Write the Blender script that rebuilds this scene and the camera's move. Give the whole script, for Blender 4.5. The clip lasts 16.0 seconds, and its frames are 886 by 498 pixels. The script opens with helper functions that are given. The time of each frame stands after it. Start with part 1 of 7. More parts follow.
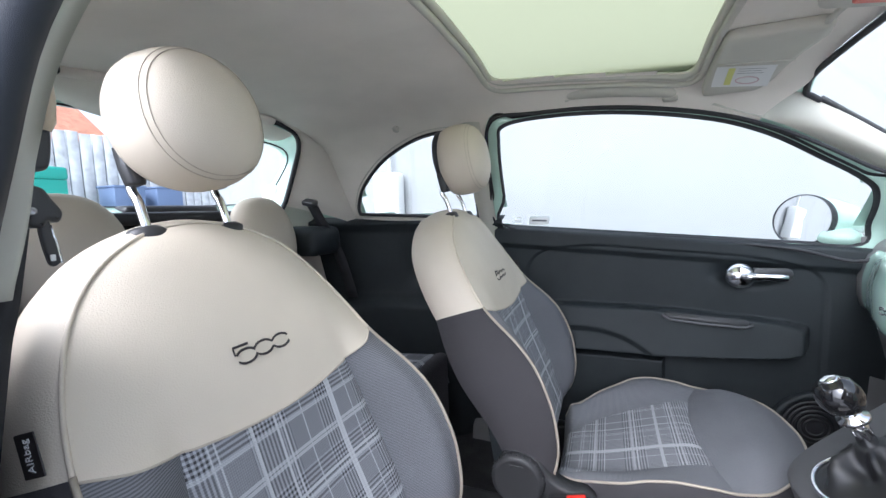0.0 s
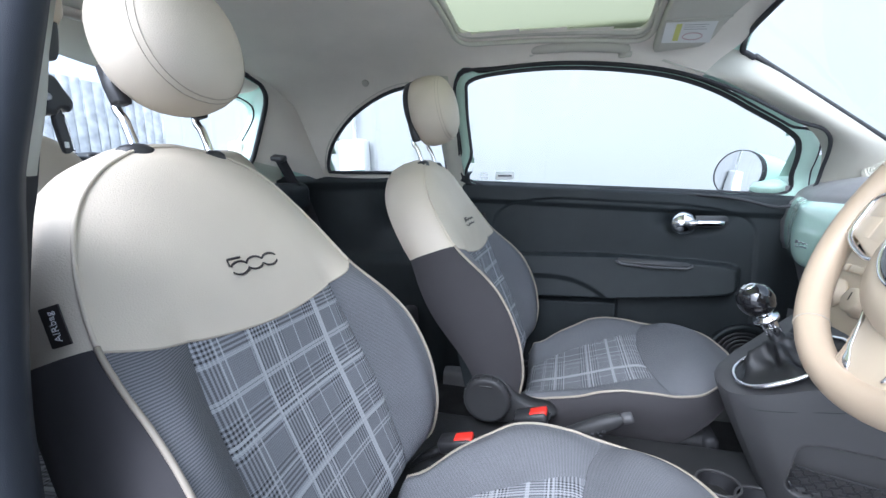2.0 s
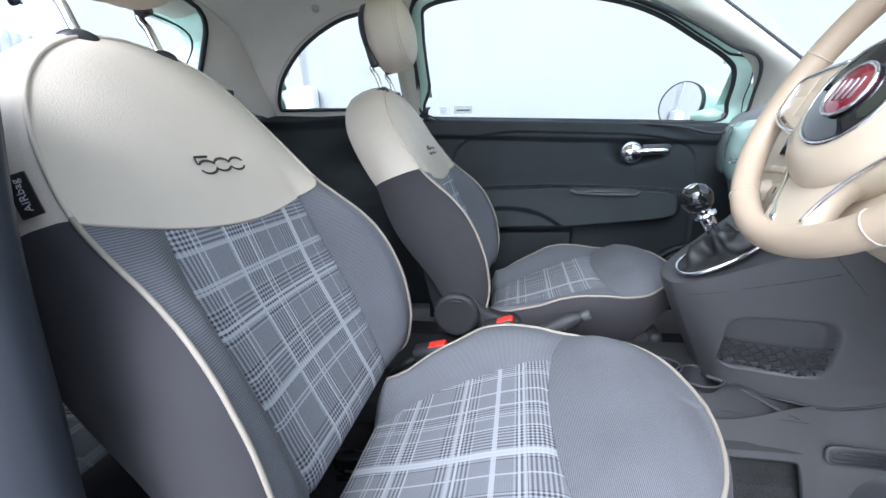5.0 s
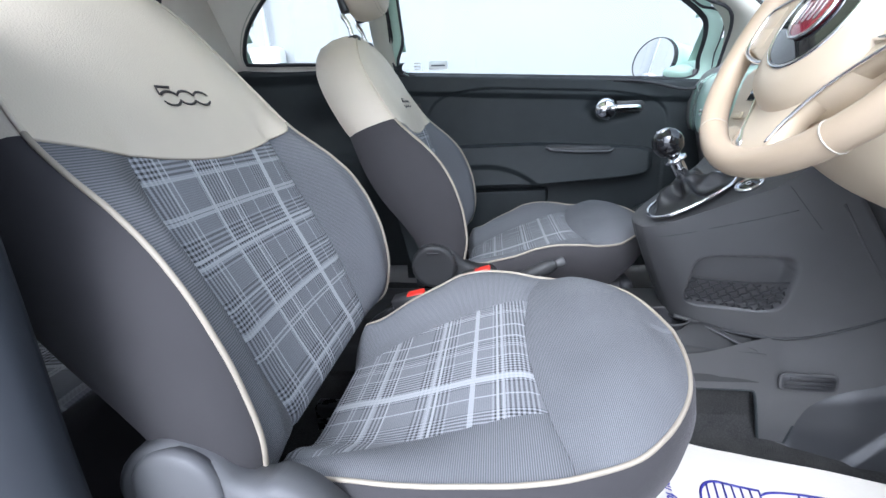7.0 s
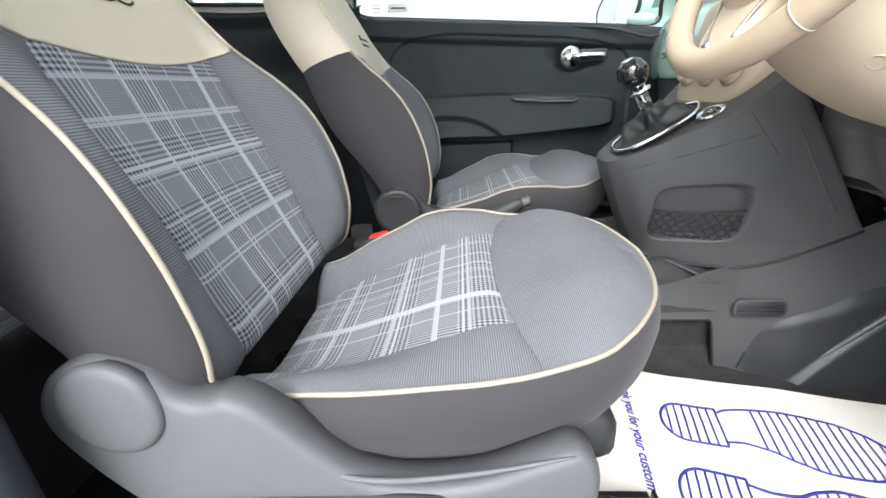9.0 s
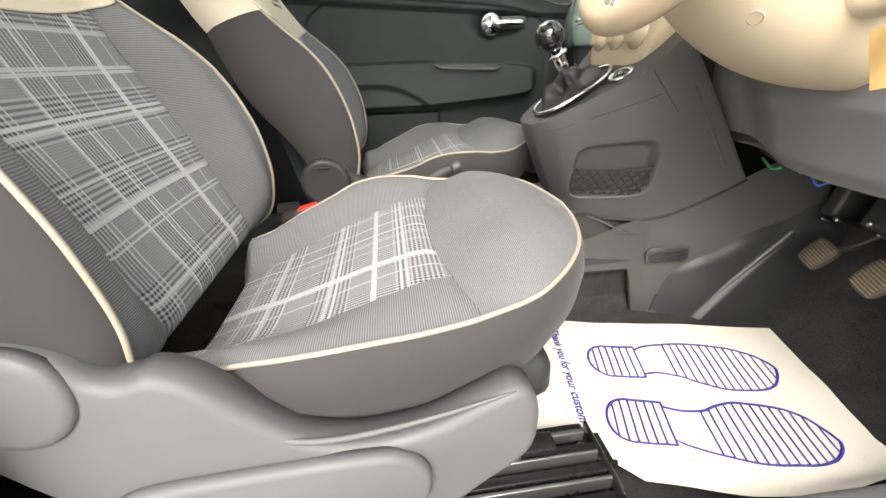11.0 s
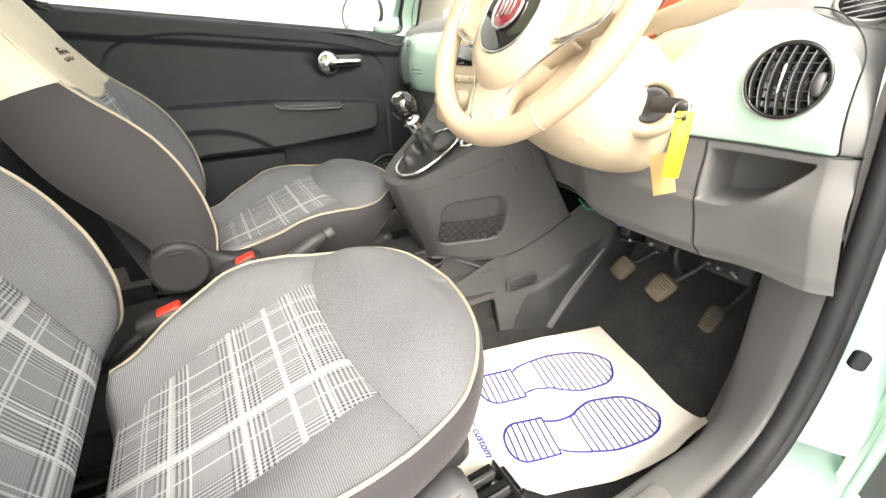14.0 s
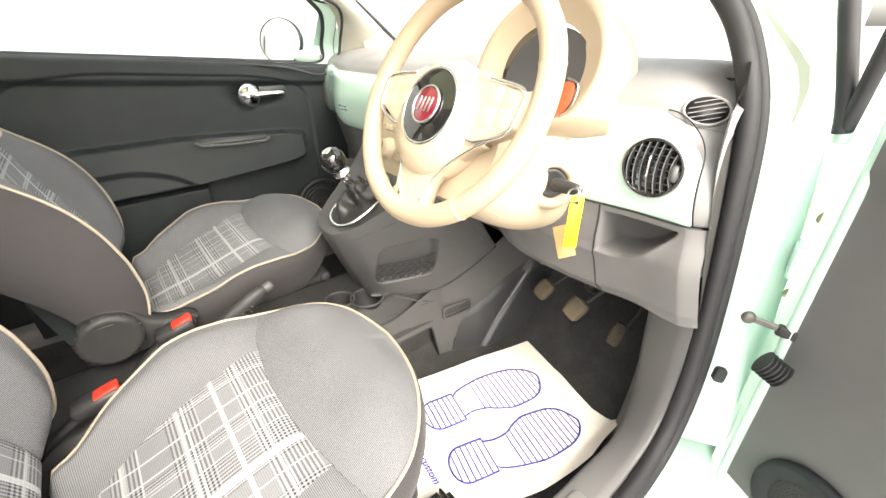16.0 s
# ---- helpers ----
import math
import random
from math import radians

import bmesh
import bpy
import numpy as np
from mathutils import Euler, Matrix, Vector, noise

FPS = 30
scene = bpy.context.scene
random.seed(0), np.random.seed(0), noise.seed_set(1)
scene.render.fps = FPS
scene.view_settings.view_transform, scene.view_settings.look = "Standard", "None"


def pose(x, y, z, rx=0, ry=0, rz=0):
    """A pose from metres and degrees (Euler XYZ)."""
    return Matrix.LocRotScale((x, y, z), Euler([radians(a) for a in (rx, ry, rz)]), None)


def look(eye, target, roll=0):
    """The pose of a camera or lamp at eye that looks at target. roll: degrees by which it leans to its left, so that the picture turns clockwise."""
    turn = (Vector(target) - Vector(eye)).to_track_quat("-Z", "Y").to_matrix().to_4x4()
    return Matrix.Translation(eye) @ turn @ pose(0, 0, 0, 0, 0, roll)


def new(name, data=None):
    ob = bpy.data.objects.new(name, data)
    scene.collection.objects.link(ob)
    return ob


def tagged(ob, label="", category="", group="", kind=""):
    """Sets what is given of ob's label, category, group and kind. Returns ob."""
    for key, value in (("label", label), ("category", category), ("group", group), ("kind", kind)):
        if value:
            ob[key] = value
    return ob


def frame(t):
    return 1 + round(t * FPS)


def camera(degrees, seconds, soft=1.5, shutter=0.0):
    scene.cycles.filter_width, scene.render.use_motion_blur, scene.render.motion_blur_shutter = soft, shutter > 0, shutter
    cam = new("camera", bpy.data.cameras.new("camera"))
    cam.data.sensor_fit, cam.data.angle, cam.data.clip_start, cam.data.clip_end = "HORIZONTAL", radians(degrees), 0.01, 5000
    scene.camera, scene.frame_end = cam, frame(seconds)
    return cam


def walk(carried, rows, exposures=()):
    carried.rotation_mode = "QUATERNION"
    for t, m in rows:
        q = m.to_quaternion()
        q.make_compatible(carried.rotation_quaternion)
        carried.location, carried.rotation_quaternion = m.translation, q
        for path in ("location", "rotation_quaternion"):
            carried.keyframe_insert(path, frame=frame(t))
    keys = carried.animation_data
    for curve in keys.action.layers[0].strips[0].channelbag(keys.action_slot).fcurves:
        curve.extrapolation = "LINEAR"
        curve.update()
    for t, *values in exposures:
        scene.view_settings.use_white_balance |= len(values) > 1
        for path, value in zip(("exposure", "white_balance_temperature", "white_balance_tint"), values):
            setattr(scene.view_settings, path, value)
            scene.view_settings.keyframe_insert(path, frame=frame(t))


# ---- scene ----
cam = camera(94.3, 16.0)
PATH = [
    (0, (0.137, -0.001, 1.114), (-0.605, 1.846, 0.923), -1.9),
    (0.5, (0.132, -0.018, 1.097), (-0.573, 1.842, 0.887), -1.8),
    (1, (0.135, -0.036, 1.071), (-0.532, 1.834, 0.833), -2.0),
    (1.5, (0.139, -0.052, 1.06), (-0.484, 1.83, 0.79), -1.9),
    (2, (0.138, -0.067, 1.042), (-0.44, 1.824, 0.738), -1.9),
    (2.5, (0.134, -0.077, 1.025), (-0.406, 1.819, 0.689), -2.0),
    (3, (0.131, -0.085, 1.01), (-0.372, 1.814, 0.638), -2.3),
    (3.5, (0.129, -0.092, 1.0), (-0.341, 1.81, 0.595), -2.4),
    (4, (0.125, -0.1, 0.988), (-0.307, 1.802, 0.546), -2.5),
    (6.3, (0.114, -0.123, 0.927), (-0.178, 1.773, 0.363), -3.1),
    (6.5, (0.114, -0.125, 0.925), (-0.167, 1.767, 0.341), -3.0),
    (7, (0.116, -0.125, 0.908), (-0.138, 1.761, 0.295), -3.0),
    (7.5, (0.118, -0.123, 0.888), (-0.109, 1.758, 0.249), -3.0),
    (8, (0.12, -0.122, 0.869), (-0.078, 1.751, 0.197), -3.0),
    (8.2, (0.121, -0.122, 0.861), (-0.064, 1.748, 0.177), -2.9),
    (10.3, (0.115, -0.131, 0.809), (0.19, 1.697, 0.0), -2.7),
    (10.5, (0.119, -0.133, 0.809), (0.22, 1.688, -0.012), -2.7),
    (11, (0.117, -0.131, 0.812), (0.328, 1.671, -0.029), -2.5),
    (11.5, (0.11, -0.123, 0.815), (0.432, 1.655, -0.044), -2.4),
    (12, (0.096, -0.115, 0.83), (0.546, 1.629, -0.04), -2.2),
    (12.5, (0.081, -0.104, 0.848), (0.646, 1.602, -0.03), -1.9),
    (13, (0.071, -0.093, 0.876), (0.758, 1.564, -0.009), -1.7),
    (13.5, (0.07, -0.086, 0.905), (0.861, 1.523, 0.019), -1.4),
    (14, (0.067, -0.088, 0.949), (0.957, 1.467, 0.06), -1.2),
    (14.5, (0.063, -0.09, 0.983), (1.029, 1.414, 0.087), -1.0),
    (15, (0.063, -0.092, 1.021), (1.093, 1.363, 0.114), -0.9),
    (15.5, (0.067, -0.096, 1.049), (1.145, 1.315, 0.129), -0.7),
    (16, (0.07, -0.096, 1.079), (1.195, 1.265, 0.14), -0.6),
]
EXPOSURES = [
    (0, 1.12, 5650, 12), (1, 1.11, 5550, 12), (2, 1.10, 5400, 10), (3, 1.10, 5380, 9), (4, 1.11, 5400, 10), (7, 1.16, 5480, 9.5), (8.2, 1.25, 5700, 8), (10.5, 1.44, 6900, 6),
    (12.5, 1.64, 7100, 6), (14, 1.82, 7200, 7), (15, 1.92, 7250, 8), (16, 1.93, 7250, 8),
]
walk(cam, [(t, look(eye, target, roll)) for t, eye, target, roll in PATH], EXPOSURES)

from mathutils.geometry import tessellate_polygon

# ---- light: bright overcast sky, soft sun ----
world = bpy.data.worlds.new("sky")
scene.world = world
world.use_nodes = True
_bg = world.node_tree.nodes["Background"]
_sky = world.node_tree.nodes.new("ShaderNodeTexSky")
_sky.sky_type, _sky.sun_disc = "NISHITA", False
_sky.sun_elevation, _sky.sun_rotation = radians(46), radians(190)
_sky.air_density, _sky.dust_density, _sky.ozone_density = 0.7, 4.0, 0.6
_veil = world.node_tree.nodes.new("ShaderNodeHueSaturation")
_veil.inputs["Saturation"].default_value, _veil.inputs["Value"].default_value = 0.35, 1.6
world.node_tree.links.new(_sky.outputs[0], _veil.inputs["Color"])
world.node_tree.links.new(_veil.outputs[0], _bg.inputs[0])
_bg.inputs[1].default_value = 0.165
_sun = bpy.data.lights.new("sun", "SUN")
_sun.energy, _sun.angle, _sun.color = 0.25, radians(70), (1.0, 0.97, 0.93)
sun = new("sun", _sun)
sun.matrix_world = look((-3.0, -5, 3.6), (0, 0, 0))


# ---- materials ----
class Nodes:
    """A small writer of node trees."""

    def __init__(self, name, colour=(0.5, 0.5, 0.5), rough=0.5, metal=0.0, spec=0.5):
        self.mat = bpy.data.materials.new(name)
        self.mat.use_nodes = True
        self.tree = self.mat.node_tree
        self.bsdf = self.tree.nodes["Principled BSDF"]
        self.set("Base Color", (*colour, 1))
        self.set("Roughness", rough)
        self.set("Metallic", metal)
        self.set("Specular IOR Level", spec)

    def set(self, key, value):
        self.bsdf.inputs[key].default_value = value

    def node(self, kind, **props):
        n = self.tree.nodes.new(kind)
        if "operation" in props:
            n.operation = props["operation"]
        if "blend_type" in props:
            n.data_type, n.blend_type = "RGBA", props["blend_type"]
        return n

    def link(self, a, b):
        self.tree.links.new(a, b)

    def put(self, socket, value):
        if isinstance(value, (int, float)):
            socket.default_value = value
        elif isinstance(value, tuple):
            socket.default_value = (*value, 1) if len(value) == 3 and socket.type == "RGBA" else value
        else:
            self.link(value, socket)

    def math(self, op, a, b=0.0, c=None):
        n = self.node("ShaderNodeMath", operation=op)
        self.put(n.inputs[0], a)
        self.put(n.inputs[1], b)
        if c is not None:
            self.put(n.inputs[2], c)
        return n.outputs[0]

    def mix(self, fac, a, b, blend="MIX"):
        n = self.node("ShaderNodeMix", blend_type=blend)
        self.put(n.inputs[0], fac)
        self.put(n.inputs[6], a)
        self.put(n.inputs[7], b)
        return n.outputs[2]

    def coords(self, which="Object"):
        return self.node("ShaderNodeTexCoord").outputs[which]

    def noise(self, scale, detail=3.0, rough=0.5, vector=None):
        n = self.node("ShaderNodeTexNoise")
        self.put(n.inputs["Scale"], scale)
        self.put(n.inputs["Detail"], detail)
        self.put(n.inputs["Roughness"], rough)
        self.link(vector or self.coords(), n.inputs["Vector"])
        return n.outputs[0]

    def voronoi(self, scale, vector=None):
        n = self.node("ShaderNodeTexVoronoi")
        self.put(n.inputs["Scale"], scale)
        self.link(vector or self.coords(), n.inputs["Vector"])
        return n.outputs[0]

    def ramp(self, value, lo, hi, a=0.0, b=1.0):
        n = self.node("ShaderNodeMapRange")
        for i, v in enumerate((value, lo, hi, a, b)):
            self.put(n.inputs[i], v)
        return n.outputs[0]

    def bump(self, height, strength=0.3, distance=0.001):
        n = self.node("ShaderNodeBump")
        n.inputs["Strength"].default_value, n.inputs["Distance"].default_value = strength, distance
        self.link(height, n.inputs["Height"])
        self.link(n.outputs[0], self.bsdf.inputs["Normal"])
        return self

    def colour(self, socket):
        self.put(self.bsdf.inputs["Base Color"], socket)
        return self

    def rough(self, socket):
        self.put(self.bsdf.inputs["Roughness"], socket)
        return self


def grained(name, colour, rough=0.5, grain=900.0, strength=0.25, vary=0.12, metal=0.0, spec=0.5, cell=True, distance=0.0006):
    """A moulded or covered surface: fine grain relief and slow colour and gloss variation."""
    m = Nodes(name, colour, rough, metal, spec)
    slow = m.noise(7.0, 4.0)
    dark = tuple(c * (1 - vary) for c in colour)
    light = tuple(min(1, c * (1 + vary)) for c in colour)
    m.colour(m.mix(m.ramp(slow, 0.3, 0.7), dark, light))
    m.rough(m.ramp(m.noise(23.0, 3.0), 0.3, 0.7, rough * 0.88, min(1, rough * 1.12)))
    m.bump(m.voronoi(grain) if cell else m.noise(grain, 2.0), strength, distance)
    return m.mat


def plain(name, colour, rough=0.4, metal=0.0, spec=0.5, coat=0.0):
    m = Nodes(name, colour, rough, metal, spec)
    m.set("Coat Weight", coat)
    m.rough(m.ramp(m.noise(30.0, 3.0), 0.3, 0.7, rough * 0.85, min(1, rough * 1.15 + 0.01)))
    return m.mat


def carpet_material():
    """Dark needle-felt carpet, flecked with lighter fibres and trodden patches."""
    m = Nodes("carpet", (0.03, 0.03, 0.03), 0.98, 0.0, 0.1)
    fleck = m.ramp(m.noise(420, 3.0, 0.7), 0.42, 0.72)
    worn = m.ramp(m.noise(14, 5.0, 0.6), 0.40, 0.75)
    felt = m.mix(fleck, (0.034, 0.034, 0.035), (0.072, 0.071, 0.070))
    m.colour(m.mix(m.math("MULTIPLY", worn, 0.5), felt, (0.088, 0.086, 0.083)))
    m.bump(m.noise(500, 4.0, 0.7), 1.0, 0.004)
    return m.mat


def cloth_material(name, colour):
    """Plain knitted cloth with a faint nap that catches light along the surface."""
    m = Nodes(name, colour, 0.9, 0.0, 0.2)
    dark, light = (tuple(c * k for c in colour) for k in (0.9, 1.1))
    m.colour(m.mix(m.ramp(m.noise(7.0, 4.0), 0.3, 0.7), dark, light))
    m.set("Sheen Weight", 0.2)
    m.set("Sheen Roughness", 0.45)
    m.set("Sheen Tint", (0.55, 0.52, 0.54, 1))
    m.bump(m.noise(1800, 2.0), 0.5, 0.0006)
    return m.mat


CREAM_LEATHER = grained("cream_leather", (0.565, 0.50, 0.405), 0.55, 620, 0.35, 0.05)
CREAM_PLASTIC = grained("cream_plastic", (0.50, 0.41, 0.295), 0.42, 1500, 0.12, 0.04)
WHEEL_LEATHER = grained("wheel_leather", (0.43, 0.335, 0.235), 0.45, 1300, 0.15, 0.05)
HEADLINER = grained("headliner_felt", (0.77, 0.72, 0.645), 0.95, 1400, 0.3, 0.05, cell=False)
PILLAR_TRIM = grained("pillar_trim", (0.52, 0.505, 0.435), 0.6, 1600, 0.2, 0.04)
DARK_PLASTIC = grained("dark_plastic", (0.020, 0.0245, 0.027), 0.56, 1100, 0.3, 0.10, spec=0.35)
TRIM_DARK = grained("dark_trim", (0.030, 0.030, 0.031), 0.5, 1100, 0.3, 0.10, spec=0.4)
MID_PLASTIC = grained("grey_plastic", (0.155, 0.152, 0.153), 0.52, 1100, 0.25, 0.08)
DASH_TOP = grained("dash_grey", (0.225, 0.221, 0.220), 0.5, 1100, 0.25, 0.08)
CONSOLE_PLASTIC = grained("console_plastic", (0.068, 0.067, 0.069), 0.50, 1100, 0.25, 0.10)
COVER_PLASTIC = grained("seat_cover_plastic", (0.098, 0.098, 0.103), 0.55, 1100, 0.2, 0.07)
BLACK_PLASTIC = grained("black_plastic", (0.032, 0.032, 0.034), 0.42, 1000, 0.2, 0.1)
GUARD_BLACK = grained("guard_black", (0.031, 0.032, 0.035), 0.38, 900, 0.2, 0.15)
RIB_BLACK = grained("rib_black", (0.035, 0.036, 0.038), 0.30, 900, 0.15, 0.15)
RUBBER = grained("rubber", (0.024, 0.024, 0.027), 0.6, 1500, 0.15, 0.1)
CARPET = carpet_material()
SIDE_FABRIC = cloth_material("dark_seat_fabric", (0.046, 0.0435, 0.046))
NAVY_RUBBER = grained("seal_rubber", (0.013, 0.016, 0.023), 0.6, 1500, 0.15, 0.1)
LEATHER_BLACK = grained("black_leather", (0.016, 0.016, 0.017), 0.36, 800, 0.35, 0.1)
CHROME = plain("chrome", (0.8, 0.8, 0.82), 0.06, 1.0)
STEEL = plain("steel", (0.45, 0.45, 0.46), 0.3, 1.0)
DARK_METAL = plain("dull_steel", (0.16, 0.15, 0.14), 0.45, 0.6)
BOLT_BRASS = plain("passivated_steel", (0.50, 0.42, 0.28), 0.4, 0.7)
RAIL_BLACK = plain("rail_black", (0.03, 0.03, 0.032), 0.28, 0.6)
RAIL_STEEL = plain("rail_steel", (0.34, 0.34, 0.345), 0.30, 0.9)
GLOSS_BLACK = plain("gloss_black", (0.01, 0.01, 0.011), 0.06, 0.0, 0.6, 0.5)
MINT = plain("mint_paint", (0.53, 0.73, 0.63), 0.22, 0.0, 0.5, 0.8)
PIPING = grained("piping", (0.32, 0.28, 0.225), 0.55, 1500, 0.2, 0.04)
RED = plain("red_plastic", (0.75, 0.035, 0.02), 0.4)
ORANGE = plain("orange_lens", (0.66, 0.085, 0.035), 0.3)
EMBLEM_RED = plain("emblem_red", (0.20, 0.008, 0.025), 0.15, 0.2, 0.5, 1.0)
YELLOW = plain("yellow_tag", (0.85, 0.72, 0.02), 0.5)
CARD = plain("brown_card", (0.42, 0.27, 0.11), 0.85)
INK = plain("blue_ink", (0.035, 0.035, 0.30), 0.6)
WHITE_INK = plain("white_print", (0.75, 0.75, 0.75), 0.6)
STITCH = plain("stitch_thread", (0.42, 0.37, 0.3), 0.8)
DARK_PRINT = plain("dark_print", (0.03, 0.025, 0.025), 0.6)
LABEL_WHITE = plain("white_label", (0.72, 0.72, 0.7), 0.5)
CABLE_GREEN = plain("green_cable", (0.05, 0.45, 0.2), 0.4)
CABLE_BLUE = plain("blue_cable", (0.06, 0.13, 0.5), 0.4)


def paper_material():
    m = Nodes("paper", (0.7, 0.66, 0.6), 0.8)
    m.colour(m.mix(m.ramp(m.noise(4, 5), 0.35, 0.75), (0.74, 0.70, 0.64), (0.63, 0.585, 0.52)))
    m.bump(m.noise(18, 5, 0.55), 0.5, 0.004)
    return m.mat


def glass_material(name, tint=(1, 1, 1)):
    m = Nodes(name)
    t = m.tree
    clear, shine, mix = (t.nodes.new(k) for k in ("ShaderNodeBsdfTransparent", "ShaderNodeBsdfGlossy", "ShaderNodeMixShader"))
    clear.inputs[0].default_value = (*tint, 1)
    shine.inputs["Roughness"].default_value = 0.02
    facing = t.nodes.new("ShaderNodeLayerWeight")
    facing.inputs[0].default_value = 0.5
    gloss = m.math("ADD", m.math("MULTIPLY", m.math("POWER", facing.outputs["Facing"], 5.0), 0.9), 0.04)
    t.links.new(gloss, mix.inputs[0])
    t.links.new(clear.outputs[0], mix.inputs[1])
    t.links.new(shine.outputs[0], mix.inputs[2])
    t.links.new(mix.outputs[0], t.nodes["Material Output"].inputs[0])
    return m.mat


def blind_material():
    """Thin woven sunroof blind, lit through from above."""
    m = Nodes("roof_blind", (0.42, 0.44, 0.30), 0.8)
    t = m.tree
    tr, mix = t.nodes.new("ShaderNodeBsdfTranslucent"), t.nodes.new("ShaderNodeMixShader")
    tr.inputs[0].default_value = (0.33, 0.345, 0.225, 1)
    mix.inputs[0].default_value = 0.75
    t.links.new(m.bsdf.outputs[0], mix.inputs[1])
    t.links.new(tr.outputs[0], mix.inputs[2])
    t.links.new(mix.outputs[0], t.nodes["Material Output"].inputs[0])
    return m.mat


def ribbed_material():
    """Blue-grey ribbed seat cloth: fine light and dark lines."""
    m = Nodes("ribbed_cloth", (0.2, 0.21, 0.24), 0.85)
    sep = m.node("ShaderNodeSeparateXYZ")
    m.link(m.coords("UV"), sep.inputs[0])
    wave = m.math("SINE", m.math("MULTIPLY", sep.outputs[1], 2 * math.pi / 0.0022))
    line = m.ramp(wave, -0.5, 0.5)
    slow = m.ramp(m.noise(9.0), 0.3, 0.7, 0.92, 1.08)
    base = m.mix(line, (0.086, 0.088, 0.095), (0.172, 0.174, 0.186))
    m.colour(m.mix(1.0, base, slow, "MULTIPLY"))
    m.bump(line, 0.4, 0.0006)
    return m.mat


def plaid_material(name, across, along, bands_u, bands_v, base=(0.185, 0.189, 0.203), pale=0.50, coarse=0.0055):
    """Glen-check cloth. across, along: (place, half width, lightness) of its pale lines; bands: (place, half width) of its coarse dark and light stripes, in metres."""
    m = Nodes(name, base, 0.85)
    sep = m.node("ShaderNodeSeparateXYZ")
    m.link(m.coords("UV"), sep.inputs[0])
    u, v = sep.outputs[0], sep.outputs[1]

    def pick(coord, rows):
        total = None
        for place, half, *light in rows:
            one = m.math("LESS_THAN", m.math("ABSOLUTE", m.math("SUBTRACT", coord, place)), half)
            one = m.math("MULTIPLY", one, light[0]) if light else one
            total = one if total is None else m.math("MAXIMUM", total, one)
        return total

    def stripes(coord, mask):
        wide = m.ramp(m.math("SINE", m.math("MULTIPLY", coord, 2 * math.pi / coarse)), -0.4, 0.4, -1.0, 1.0)
        fine = m.ramp(m.math("SINE", m.math("MULTIPLY", coord, 2 * math.pi / 0.0026)), -0.6, 0.6, -0.22, 0.22)
        return m.math("ADD", m.math("MULTIPLY", wide, mask), m.math("MULTIPLY", fine, m.math("SUBTRACT", 1.0, mask)))

    both = m.math("ADD", stripes(u, pick(u, bands_u)), stripes(v, pick(v, bands_v)))
    tone = m.ramp(both, -2.0, 2.0, 0.16, 1.84)
    fuzz = m.ramp(m.noise(900, 2), 0.3, 0.7, 0.88, 1.12)
    slow = m.ramp(m.noise(9.0), 0.3, 0.7, 0.94, 1.06)
    cloth = m.mix(1.0, base, m.math("MULTIPLY", tone, m.math("MULTIPLY", fuzz, slow)), "MULTIPLY")
    white = m.math("MAXIMUM", pick(u, across), pick(v, along))
    weave = m.ramp(m.math("SINE", m.math("MULTIPLY", m.math("ADD", u, v), 2 * math.pi / 0.003)), -0.5, 0.5, 0.80, 1.0)
    m.colour(m.mix(m.math("MULTIPLY", white, weave), cloth, (pale, pale * 1.01, pale * 1.045)))
    m.bump(m.math("ADD", m.noise(1500, 2), m.math("MULTIPLY", white, 0.3)), 0.35, 0.0006)
    return m.mat


PAPER, GLASS = paper_material(), glass_material("window_glass", (0.93, 0.97, 0.95))
MIRROR = plain("mirror_silver", (0.85, 0.85, 0.86), 0.01, 1.0)
BLIND, RIBBED = blind_material(), ribbed_material()
PLAID_BACK = plaid_material(
    "plaid_cloth",
    [(-0.113, 0.0010, 0.7), (-0.105, 0.0010, 0.7), (-0.060, 0.0026, 0.75), (-0.025, 0.0018, 0.8), (-0.016, 0.0014, 0.7), (0.018, 0.0010, 0.65), (0.076, 0.0052, 0.85), (0.110, 0.0010, 0.65)],
    [(0.8565, 0.0020, 0.6), (0.8180, 0.0020, 0.6), (0.8130, 0.0020, 0.6), (0.7715, 0.0020, 0.75), (0.7640, 0.0020, 0.75), (0.7150, 0.0011, 0.65), (0.6840, 0.0036, 0.7), (0.6600, 0.0011, 0.65), (0.6545, 0.0011, 0.65), (0.5990, 0.0020, 0.7)],
    ((-0.135, 0.0215), (-0.037, 0.030), (0.062, 0.018), (0.132, 0.010)),
    ((0.880, 0.024), (0.774, 0.021), (0.703, 0.024), (0.598, 0.018)),
)
